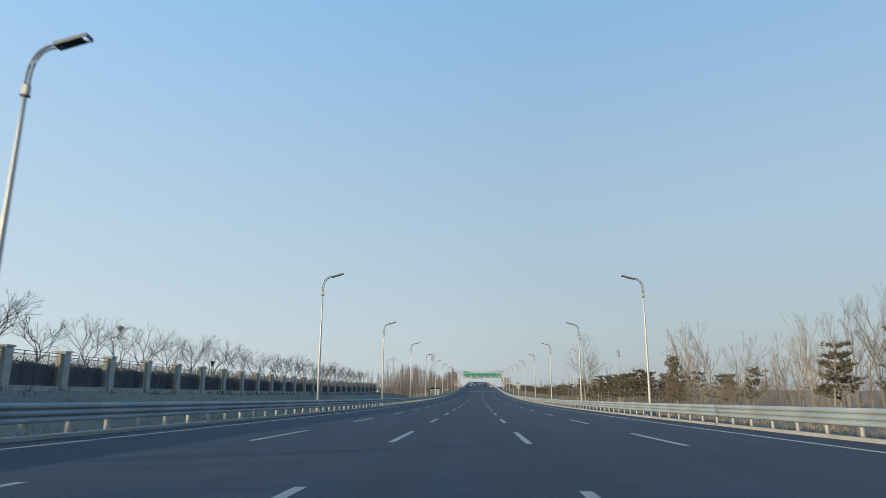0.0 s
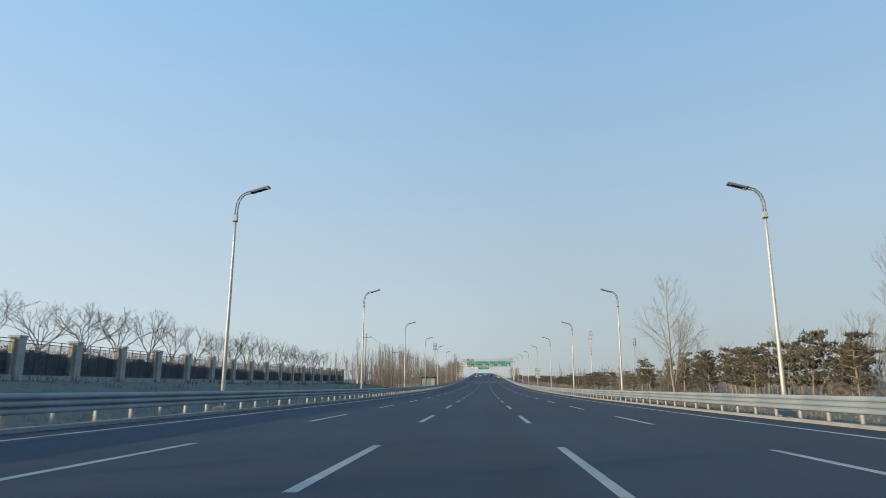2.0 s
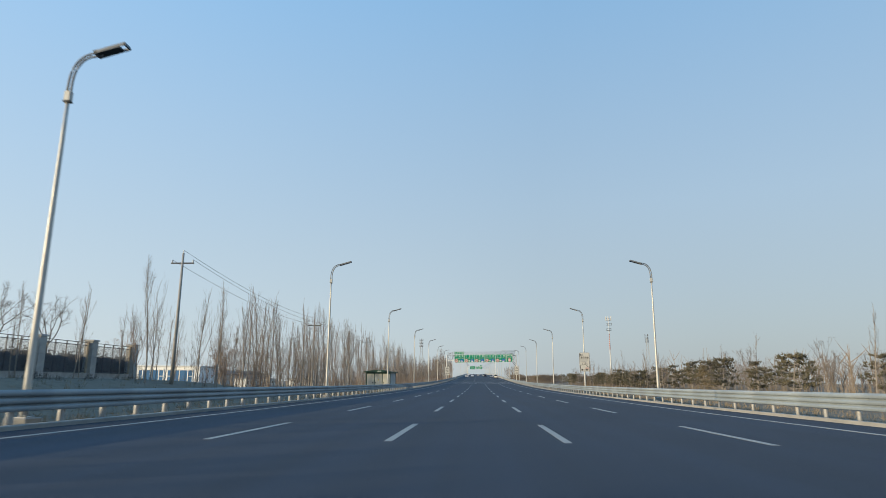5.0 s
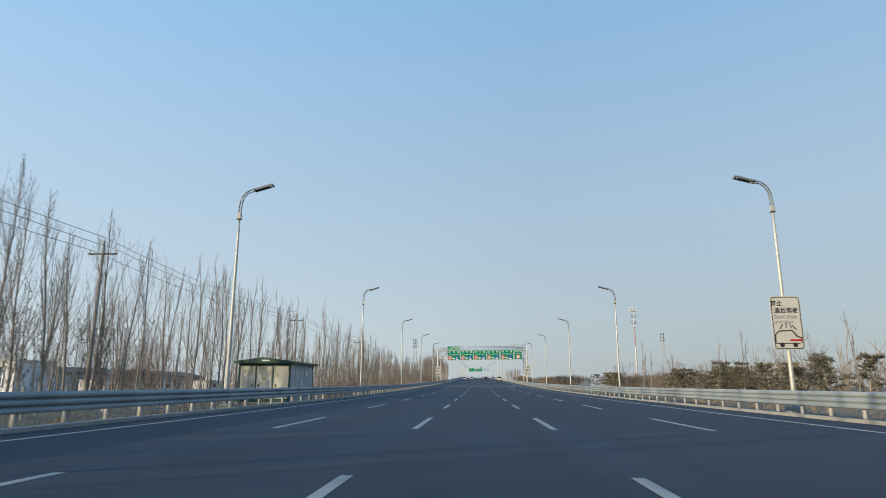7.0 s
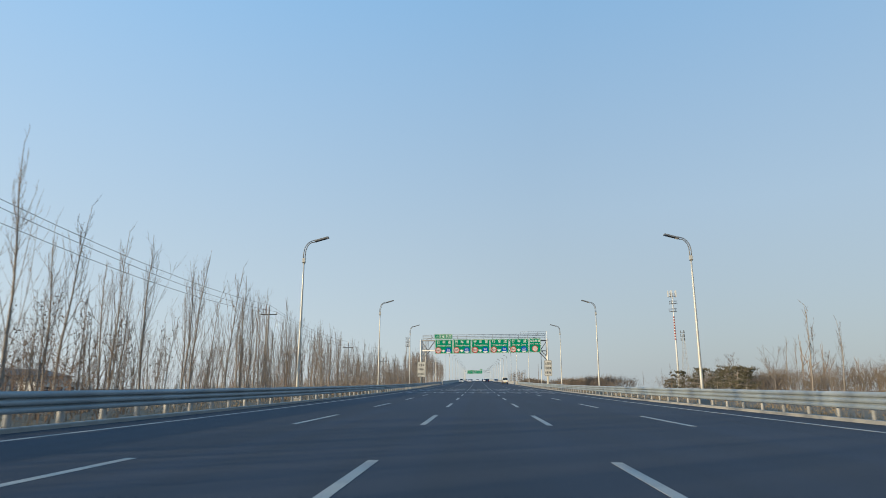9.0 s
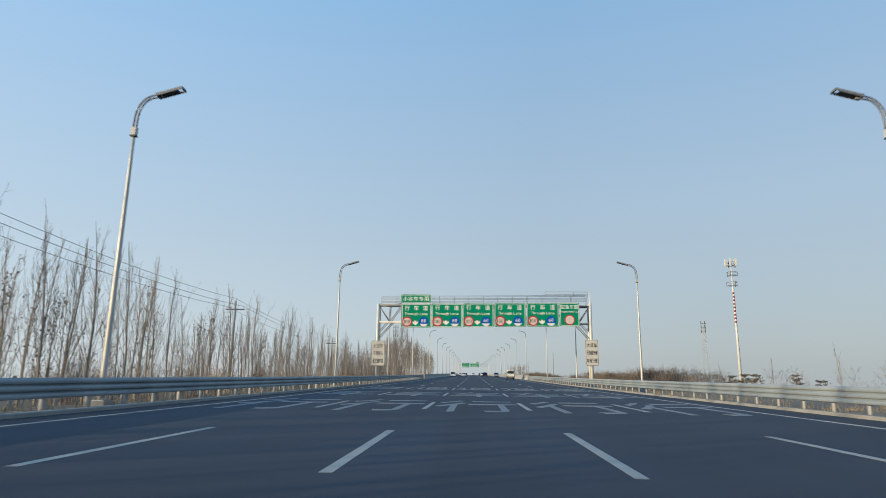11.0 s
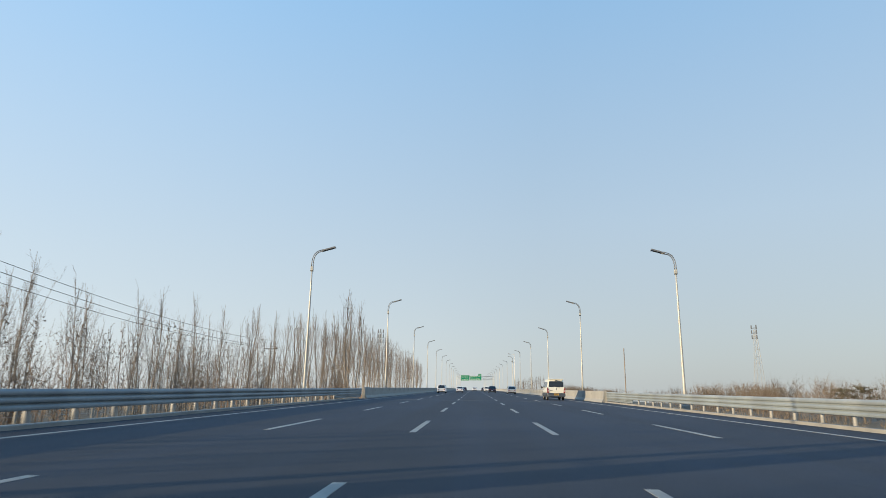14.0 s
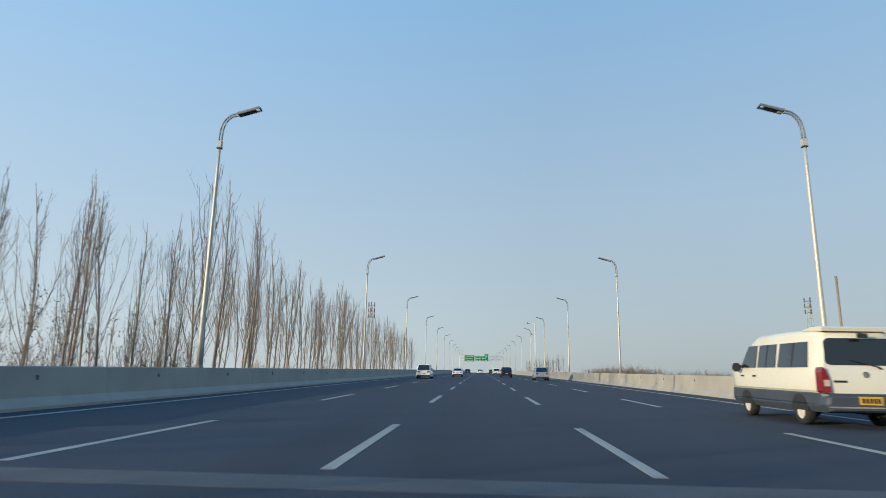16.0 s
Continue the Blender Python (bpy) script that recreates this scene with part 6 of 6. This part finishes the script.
CREAM = material("van_cream_paint", (0.66, 0.645, 0.56), 0.32, 0, 0.8, 0.03, 30, coat=0.5, stain=(0.57, 0.55, 0.47))
WHITE_CAR = material("white_car_paint", (0.74, 0.75, 0.76), 0.28, 0, 1, 0.02, 30, coat=0.6)
SILVER_CAR = material("silver_car_paint", (0.46, 0.48, 0.50), 0.3, 0.5, 1, 0.03, 30, coat=0.6)
DARK_CAR = material("dark_blue_car_paint", (0.018, 0.024, 0.045), 0.25, 0.2, 1, 0.05, 30, coat=0.7)
CHROME = material("chrome", (0.7, 0.7, 0.7), 0.15, 1.0, 3, 0.03, 30)


def ring_pts(hw, z0, z1, tuck, r, n=4):
    """Half-round corners for a car's section: half width at the belt, low and high edge, how far the top tucks in."""
    top = hw - tuck
    pts = [(-hw + 0.06, z0), (-hw, z0 + 0.12), (-hw, z0 + 0.5 * (z1 - z0))]
    for i in range(n + 1):
        a = radians(180 - 90 * i / n)
        pts.append((-top + r + r * math.cos(a), z1 - r + r * math.sin(a)))
    return pts + [(-x, z) for x, z in reversed(pts)]


def loft(bm, sections):
    rings = [[bm.verts.new((x, y, z)) for x, z in pts] for y, pts in sections]
    k = len(rings[0])
    for a, b in zip(rings, rings[1:]):
        for i in range(k):
            bm.faces.new((a[i], a[(i + 1) % k], b[(i + 1) % k], b[i]))
    for ring in (rings[0], rings[-1]):
        for i in range(k // 2 - 1):
            bm.faces.new((ring[i], ring[i + 1], ring[k - 2 - i], ring[k - 1 - i]))


def wheel(parent, x, y, r, w, out):
    """out: the side that the rim faces, 1 or -1."""
    bm = bmesh.new()
    prof = [(r * 0.6, -w / 2), (r * 0.93, -w / 2), (r, -w / 2 + 0.03), (r, w / 2 - 0.03), (r * 0.93, w / 2), (r * 0.6, w / 2)]
    n = 24
    rings = [[bm.verts.new((px, rr * math.cos(2 * math.pi * i / n), rr * math.sin(2 * math.pi * i / n))) for i in range(n)] for rr, px in prof]
    for a, b in zip(rings, rings[1:] + rings[:1]):
        for i in range(n):
            bm.faces.new((a[i], a[(i + 1) % n], b[(i + 1) % n], b[i]))
    t = part("wheel", bm, TYRE, parent, soft=True, m=Matrix.Translation((x, y, r)))
    bm = bmesh.new()
    hub = [[bm.verts.new((out * px, rr * math.cos(2 * math.pi * i / n), rr * math.sin(2 * math.pi * i / n))) for i in range(n)] for rr, px in ((r * 0.61, w * 0.1), (r * 0.61, w * 0.42), (r * 0.5, w * 0.36), (r * 0.2, w * 0.44), (r * 0.08, w * 0.5))]
    for a, b in zip(hub, hub[1:]):
        for i in range(n):
            bm.faces.new((a[i], a[(i + 1) % n], b[(i + 1) % n], b[i]))
    bm.faces.new(hub[-1])
    bm.faces.new(hub[0][::-1])
    part("rim", bm, RIM, t)


def quad(bm, a, b, c, d, lift):
    """A thin pane over four corners, lifted off the body along its normal."""
    a, b, c, d = (Vector(v) for v in (a, b, c, d))
    n = (b - a).cross(d - a).normalized()
    f = [bm.verts.new(v + n * lift) for v in (a, b, c, d)]
    k = [bm.verts.new(v - n * 0.02) for v in (a, b, c, d)]
    bm.faces.new(f)
    for i in range(4):
        bm.faces.new((f[i], k[i], k[(i + 1) % 4], f[(i + 1) % 4]))


def build_car(name, label, category, paint, m, L=4.6, W=1.82, H=1.5, rear=0.75, front=1.45, belt=0.92, slope_r=0.55, slope_f=0.75, plate=None):
    """A car facing +y whose rear is at y = 0. rear, front: where the cabin begins and ends at the belt, from either end."""
    g = thing(name, label, category, m, "traffic ahead")
    hw = W / 2
    bm = bmesh.new()
    loft(bm, [(0.0, ring_pts(hw - 0.12, 0.34, belt - 0.10, 0.10, 0.10)), (0.10, ring_pts(hw - 0.05, 0.28, belt - 0.02, 0.08, 0.12)), (0.5, ring_pts(hw, 0.24, belt, 0.07, 0.10)), (L * 0.5, ring_pts(hw, 0.22, belt, 0.06, 0.08)),
              (L - front, ring_pts(hw, 0.22, belt - 0.02, 0.07, 0.10)), (L - 0.35, ring_pts(hw - 0.04, 0.24, belt - 0.16, 0.12, 0.14)), (L, ring_pts(hw - 0.18, 0.32, belt - 0.30, 0.16, 0.12))])
    body = part("body", bm, paint, g, soft=False)
    y0, y1, t0, t1 = rear, L - front, rear + slope_r, L - front - slope_f
    hb, ht = hw - 0.07, hw - 0.24
    if rear < 0.4:
        y0 = 0.12
    zt = H
    bm = bmesh.new()
    loft(bm, [(y0, ring_pts(hb, belt - 0.06, belt + 0.01, 0.02, 0.02)), (t0 * 0.55 + y0 * 0.45, ring_pts(hb, belt - 0.06, belt + 0.58 * (zt - belt), 0.11, 0.08)), (t0, ring_pts(hb, belt - 0.06, zt - 0.03, ht and hb - ht, 0.14)),
              ((t0 + t1) / 2, ring_pts(hb, belt - 0.06, zt, hb - ht, 0.14)), (t1, ring_pts(hb, belt - 0.06, zt - 0.04, hb - ht, 0.14)), (y1, ring_pts(hb, belt - 0.06, belt + 0.01, 0.02, 0.02))])
    cabin = part("cabin", bm, paint, g)
    zl, zh = belt + 0.05, zt - 0.14
    fr = lambda z: (z - belt) / (zt - belt)
    yr = lambda z: y0 + (t0 - y0) * fr(z)
    yf = lambda z: y1 + (t1 - y1) * fr(z)
    xw = lambda z: hb + (ht - hb) * fr(z)
    bm = bmesh.new()
    quad(bm, (-xw(zl) + 0.12, yr(zl) - 0.03, zl), (xw(zl) - 0.12, yr(zl) - 0.03, zl), (xw(zh) - 0.12, yr(zh) - 0.03, zh), (-xw(zh) + 0.12, yr(zh) - 0.03, zh), 0.03)
    part("rear_window", bm, GLASS, cabin)
    bm = bmesh.new()
    quad(bm, (xw(zl) - 0.1, yf(zl) + 0.03, zl), (-xw(zl) + 0.1, yf(zl) + 0.03, zl), (-xw(zh) + 0.1, yf(zh) + 0.03, zh), (xw(zh) - 0.1, yf(zh) + 0.03, zh), 0.03)
    part("windscreen", bm, GLASS, cabin)
    for sx in (-1, 1):
        bm = bmesh.new()
        mid = (y0 + y1) / 2
        for a0, a1, b0, b1 in ((yr(zl) + 0.22, mid - 0.05, yr(zh) + 0.2, mid - 0.05), (mid + 0.05, yf(zl) - 0.2, mid + 0.05, yf(zh) - 0.15)):
            c = [(sx * (xw(zl) + 0.005), a0, zl), (sx * (xw(zl) + 0.005), a1, zl), (sx * (xw(zh) + 0.03), b1, zh), (sx * (xw(zh) + 0.03), b0, zh)]
            quad(bm, *(c if sx > 0 else (c[1], c[0], c[3], c[2])), 0.03)
        part("side_windows", bm, GLASS, cabin)
        bm = bmesh.new()
        box(bm, sx * (hw - 0.34) - 0.14, sx * (hw - 0.34) + 0.14, -0.01, 0.1, belt - 0.26, belt - 0.10)
        part("tail_lamp", bm, TAIL_RED, body)
        bm = bmesh.new()
        box(bm, min(sx * (hb + 0.02), sx * (hb + 0.2)), max(sx * (hb + 0.02), sx * (hb + 0.2)), y1 - 0.75, y1 - 0.6, belt + 0.02, belt + 0.16)
        part("mirror", bm, paint, body)
    bm = bmesh.new()
    box(bm, -hw + 0.14, hw - 0.14, -0.05, 0.2, 0.26, 0.46)
    part("bumper", bm, TRIM, body)
    bm = bmesh.new()
    box(bm, -0.22, 0.22, -0.022, 0.1, 0.56, 0.70)
    pl = part("number_plate", bm, plate or PLATE_B, body)
    for i in range(5):
        bm = bmesh.new()
        box(bm, -0.18 + i * 0.074, -0.13 + i * 0.074, -0.027, -0.02, 0.59, 0.67)
        part("plate_bar", bm, SIGN_WHITE, pl)
    for sx in (-1, 1):
        for y in (0.85, L - 0.9):
            wheel(g, sx * (hw - 0.13), y, 0.33, 0.22, sx)
    return g


def build_van(m):
    g = thing("minivan", "cream high-roof minivan with grey lower cladding driving in the outer lane", "van", m)
    hw, H = 0.86, 2.02
    low, belt = 0.68, 1.16

    def sec(y, top, hwid, zl, tuck):
        pts = [(-hwid + 0.04, zl), (-hwid, zl + 0.05), (-hwid, belt - 0.06), (-hwid + 0.015, belt)]
        r = 0.16
        t = hwid - tuck
        for i in range(6):
            a = radians(180 - 90 * i / 5)
            pts.append((-t + r + r * math.cos(a), top - r + r * math.sin(a)))
        return y, pts + [(-x, z) for x, z in reversed(pts)]

    bm = bmesh.new()
    loft(bm, [sec(0.30, 1.90, hw - 0.06, low, 0.16), sec(0.36, 1.965, hw - 0.03, low, 0.14), sec(0.6, 2.0, hw, low, 0.13), sec(1.8, 2.02, hw, low, 0.12), sec(3.2, 2.0, hw, low, 0.13),
              sec(3.62, 1.90, hw, low, 0.15), sec(4.0, 1.62, hw - 0.01, low, 0.16), sec(4.45, 1.30, hw - 0.03, low, 0.12), sec(4.8, 1.22, hw - 0.09, low, 0.1), sec(4.9, 1.08, hw - 0.16, low, 0.08)])
    # the tail leans forward towards the roof
    for v in bm.verts:
        if v.co.y < 0.5 and v.co.z > low:
            v.co.y += -0.16 + 0.17 * max(0, (v.co.z - belt)) / (H - belt) - 0.04 * (v.co.z < belt - 0.03)
    part("upper_body", bm, CREAM, g, soft="crisp")
    bm = bmesh.new()
    loft(bm, [(0.06, ring_pts(hw - 0.07, 0.34, low + 0.004, 0.02, 0.05)), (0.16, ring_pts(hw, 0.30, low + 0.004, 0.0, 0.02)), (2.5, ring_pts(hw + 0.008, 0.28, low + 0.004, 0.0, 0.02)), (4.6, ring_pts(hw, 0.30, low + 0.004, 0.0, 0.02)), (4.92, ring_pts(hw - 0.15, 0.34, low + 0.004, 0.03, 0.05))])
    clad = part("cladding", bm, GREY_CLAD, g, "grey lower cladding")
    bm = bmesh.new()
    box(bm, -hw - 0.012, hw + 0.012, 0.35, 4.55, 0.44, 0.47)
    part("trim_strip", bm, CHROME, clad)
    # bumper with rounded ends and a bright strip
    bm = bmesh.new()
    loft(bm, [(-0.06, ring_pts(hw - 0.06, 0.36, 0.60, 0.02, 0.05)), (-0.02, ring_pts(hw + 0.01, 0.33, 0.63, 0.02, 0.06)), (0.22, ring_pts(hw + 0.02, 0.33, 0.62, 0.02, 0.06))])
    bump = part("rear_bumper", bm, GREY_CLAD, g)
    bm = bmesh.new()
    box(bm, -hw + 0.02, hw - 0.02, -0.072, -0.05, 0.40, 0.43)
    part("chrome_strip", bm, CHROME, bump)
    # rear window and hatch
    lean = lambda z: 0.30 - 0.16 + 0.17 * max(0, (z - belt)) / (H - belt)
    bm = bmesh.new()
    z0, z1 = 1.25, 1.80
    w0, w1 = hw - 0.13, hw - 0.2
    pts = []
    for x, z in rounded(-1, 1, 0, 1, 0.16):
        u = z
        w = w0 + (w1 - w0) * u
        zz = z0 + (z1 - z0) * u
        pts.append((x * w, lean(zz) - 0.012 + 0.0, zz))
    f = [bm.verts.new(p) for p in pts]
    b = [bm.verts.new((x, y + 0.05, z)) for x, y, z in pts]
    bm.faces.new(f)
    for i in range(len(f)):
        bm.faces.new((f[(i + 1) % len(f)], f[i], b[i], b[(i + 1) % len(f)]))
    part("rear_window", bm, GLASS, g)
    bm = bmesh.new()
    tube(bm, [(0.28, lean(1.22) - 0.03, 1.22), (-0.22, lean(1.36) - 0.035, 1.36)], 0.012, 6)
    tube(bm, [(0.28, lean(1.22) - 0.03, 1.22), (0.36, lean(1.2) - 0.02, 1.18)], 0.02, 6)
    part("wiper", bm, TRIM, g)
    bm = bmesh.new()
    tube(bm, [(0.0, 0.34, 1.96), (0.02, 0.12, 1.90)], 0.015, 6)
    box(bm, -0.07, 0.13, 0.08, 0.12, 1.80, 1.89)
    part("rear_mirror", bm, TRIM, g)
    bm = bmesh.new()
    prof = [(0.22, 1.94), (0.20, 2.005), (0.26, 2.04), (0.60, 2.045), (1.0, 1.99)]
    a = [bm.verts.new((-hw + 0.16, y, z)) for y, z in prof]
    c = [bm.verts.new((hw - 0.16, y, z)) for y, z in prof]
    bm.faces.new(a)
    bm.faces.new(c[::-1])
    for i in range(5):
        bm.faces.new((a[(i + 1) % 5], a[i], c[i], c[(i + 1) % 5]))
    part("roof_spoiler", bm, CREAM, g)
    for sx in (-1, 1):
        bm = bmesh.new()
        tail = [(hw - 0.17, 0.70), (hw - 0.02, 0.69), (hw + 0.006, 0.72), (hw + 0.006, 1.10), (hw - 0.005, 1.17), (hw - 0.03, 1.20), (hw - 0.065, 1.17), (hw - 0.11, 1.08), (hw - 0.145, 0.95)]
        plate(bm, tail if sx > 0 else [(-x, z) for x, z in reversed(tail)], 0.055, 0.30)
        lamp = part("tail_lamp", bm, TAIL_RED, g, "tall red and clear tail lamp")
        bm = bmesh.new()
        box(bm, min(sx * (hw - 0.14), sx * (hw - 0.03)), max(sx * (hw - 0.14), sx * (hw - 0.03)), 0.045, 0.08, 0.82, 0.95)
        part("clear_lens", bm, TAIL_CLEAR, lamp)
        # side windows follow the leaning side
        side = lambda z: hw - 0.135 * max(0, z - belt) / (1.86 - belt) + 0.002
        for y0, y1, s0, s1, bars in ((0.62, 1.95, 0.70, 1.95, 1), (2.10, 3.02, 2.10, 3.02, 1), (3.16, 4.02, 3.16, 3.66, 0)):
            bm = bmesh.new()
            zl, zh = 1.20, 1.74
            c = [(sx * side(zl), y0, zl), (sx * side(zl), y1, zl), (sx * side(zh), s1, zh), (sx * side(zh), s0, zh)]
            quad(bm, *(c if sx > 0 else (c[1], c[0], c[3], c[2])), 0.014)
            win = part("side_window", bm, GLASS, g)
            if bars:
                bm = bmesh.new()
                ym = (y0 + y1) / 2
                c = [(sx * side(zl), ym - 0.02, zl), (sx * side(zl), ym + 0.02, zl), (sx * side(zh), ym + 0.02, zh), (sx * side(zh), ym - 0.02, zh)]
                quad(bm, *(c if sx > 0 else (c[1], c[0], c[3], c[2])), 0.02)
                part("window_bar", bm, TRIM, win)
        bm = bmesh.new()
        box(bm, min(sx * (hw + 0.02), sx * (hw + 0.22)), max(sx * (hw + 0.02), sx * (hw + 0.22)), 3.92, 4.08, 1.10, 1.32)
        bmesh.ops.bevel(bm, geom=bm.edges[:], offset=0.04, segments=2, affect="EDGES")
        part("door_mirror", bm, TRIM, g)
        for y in (3.25, 3.95):
            bm = bmesh.new()
            box(bm, min(sx * hw, sx * (hw + 0.025)), max(sx * hw, sx * (hw + 0.025)), y - 0.1, y + 0.06, 0.98, 1.02)
            part("door_handle", bm, TRIM, g)
        for y in (1.05, 3.75):
            wheel(g, sx * (hw - 0.1), y, 0.29, 0.19, sx)
            bm = bmesh.new()
            pts = [(y + 0.345 * math.cos(radians(a)), 0.30 + 0.345 * math.sin(radians(a))) for a in range(0, 181, 15)]
            va = [bm.verts.new((sx * (hw - 0.03), yy, max(zz, 0.31))) for yy, zz in pts]
            vb = [bm.verts.new((sx * (hw + 0.012), yy, max(zz, 0.31))) for yy, zz in pts]
            bm.faces.new(vb)
            bm.faces.new(va[::-1])
            for i in range(len(pts)):
                bm.faces.new((va[i], va[(i + 1) % len(pts)], vb[(i + 1) % len(pts)], vb[i]))
            part("wheel_arch", bm, TRIM, g)
    bm = bmesh.new()
    box(bm, -0.34, 0.34, 0.02, 0.08, 0.46, 0.68)
    part("plate_recess", bm, GREY_CLAD, g)
    bm = bmesh.new()
    box(bm, -0.24, 0.2, -0.075, 0.02, 0.47, 0.63)
    pl = part("number_plate", bm, PLATE_Y, g, "yellow number plate with dark bars")
    for i in range(5):
        bm = bmesh.new()
        box(bm, -0.2 + i * 0.075, -0.15 + i * 0.075, -0.08, -0.074, 0.505, 0.595)
        part("plate_bar", bm, SIGN_BLACK, pl)
    bm = bmesh.new()
    plate(bm, disc(0.02, 1.06, 0.065, 16), 0.085, 0.14)
    part("badge", bm, CHROME, g)
    bm = bmesh.new()
    box(bm, -0.62, -0.36, 0.085, 0.14, 0.90, 0.94)
    part("name_bar", bm, TRIM, g)
    bm = bmesh.new()
    tube(bm, [(0.35, -0.02, 0.26), (0.35, 1.2, 0.27)], 0.035, 8)
    tube(bm, [(-hw + 0.2, 1.05, 0.3), (hw - 0.2, 1.05, 0.3)], 0.05, 8)
    part("exhaust_and_axle", bm, TRIM, g)


build_van(on_road(454.1, 8.62) @ Matrix.Diagonal((1.12, 1.12, 1.12, 1)))
build_car("people_carrier", "white people carrier with a wide dark rear window", "car", WHITE_CAR, on_road(517, -7.05), 4.9, 1.88, 1.78, 0.1, 1.35, 1.0, 0.32, 0.9)
build_car("sedan", "white sedan with dark glass", "car", WHITE_CAR, on_road(546, -3.9), 4.6, 1.8, 1.47, 0.75, 1.5, 0.93, 0.6, 0.8)
build_car("off_roader", "dark blue sport utility car with tinted glass", "car", DARK_CAR, on_road(546, 4.35), 4.7, 1.9, 1.72, 0.1, 1.5, 1.02, 0.45, 0.8)
build_car("off_roader", "silver sport utility car with dark glass", "car", SILVER_CAR, on_road(520, 7.7), 4.6, 1.88, 1.68, 0.1, 1.5, 1.0, 0.5, 0.8)
build_car("sedan", "white sedan far ahead on the bridge", "car", WHITE_CAR, on_road(628, 0.1), 4.6, 1.8, 1.48, 0.75, 1.5, 0.93, 0.6, 0.8)
build_car("sedan", "dark sedan far ahead on the bridge", "car", DARK_CAR, on_road(640, -3.9), 4.6, 1.8, 1.47, 0.75, 1.5, 0.93, 0.6, 0.8)
build_car("sedan", "dark sedan far ahead beside a white one", "car", DARK_CAR, on_road(650, 3.9), 4.6, 1.8, 1.47, 0.75, 1.5, 0.93, 0.6, 0.8)
build_car("off_roader", "white sport utility car far ahead on the bridge", "car", WHITE_CAR, on_road(600, 4.1), 4.6, 1.88, 1.68, 0.1, 1.5, 1.0, 0.5, 0.8)
build_car("sedan", "white sedan far off near the direction signs", "car", WHITE_CAR, on_road(690, -7.7), 4.6, 1.8, 1.47, 0.75, 1.5, 0.93, 0.6, 0.8)
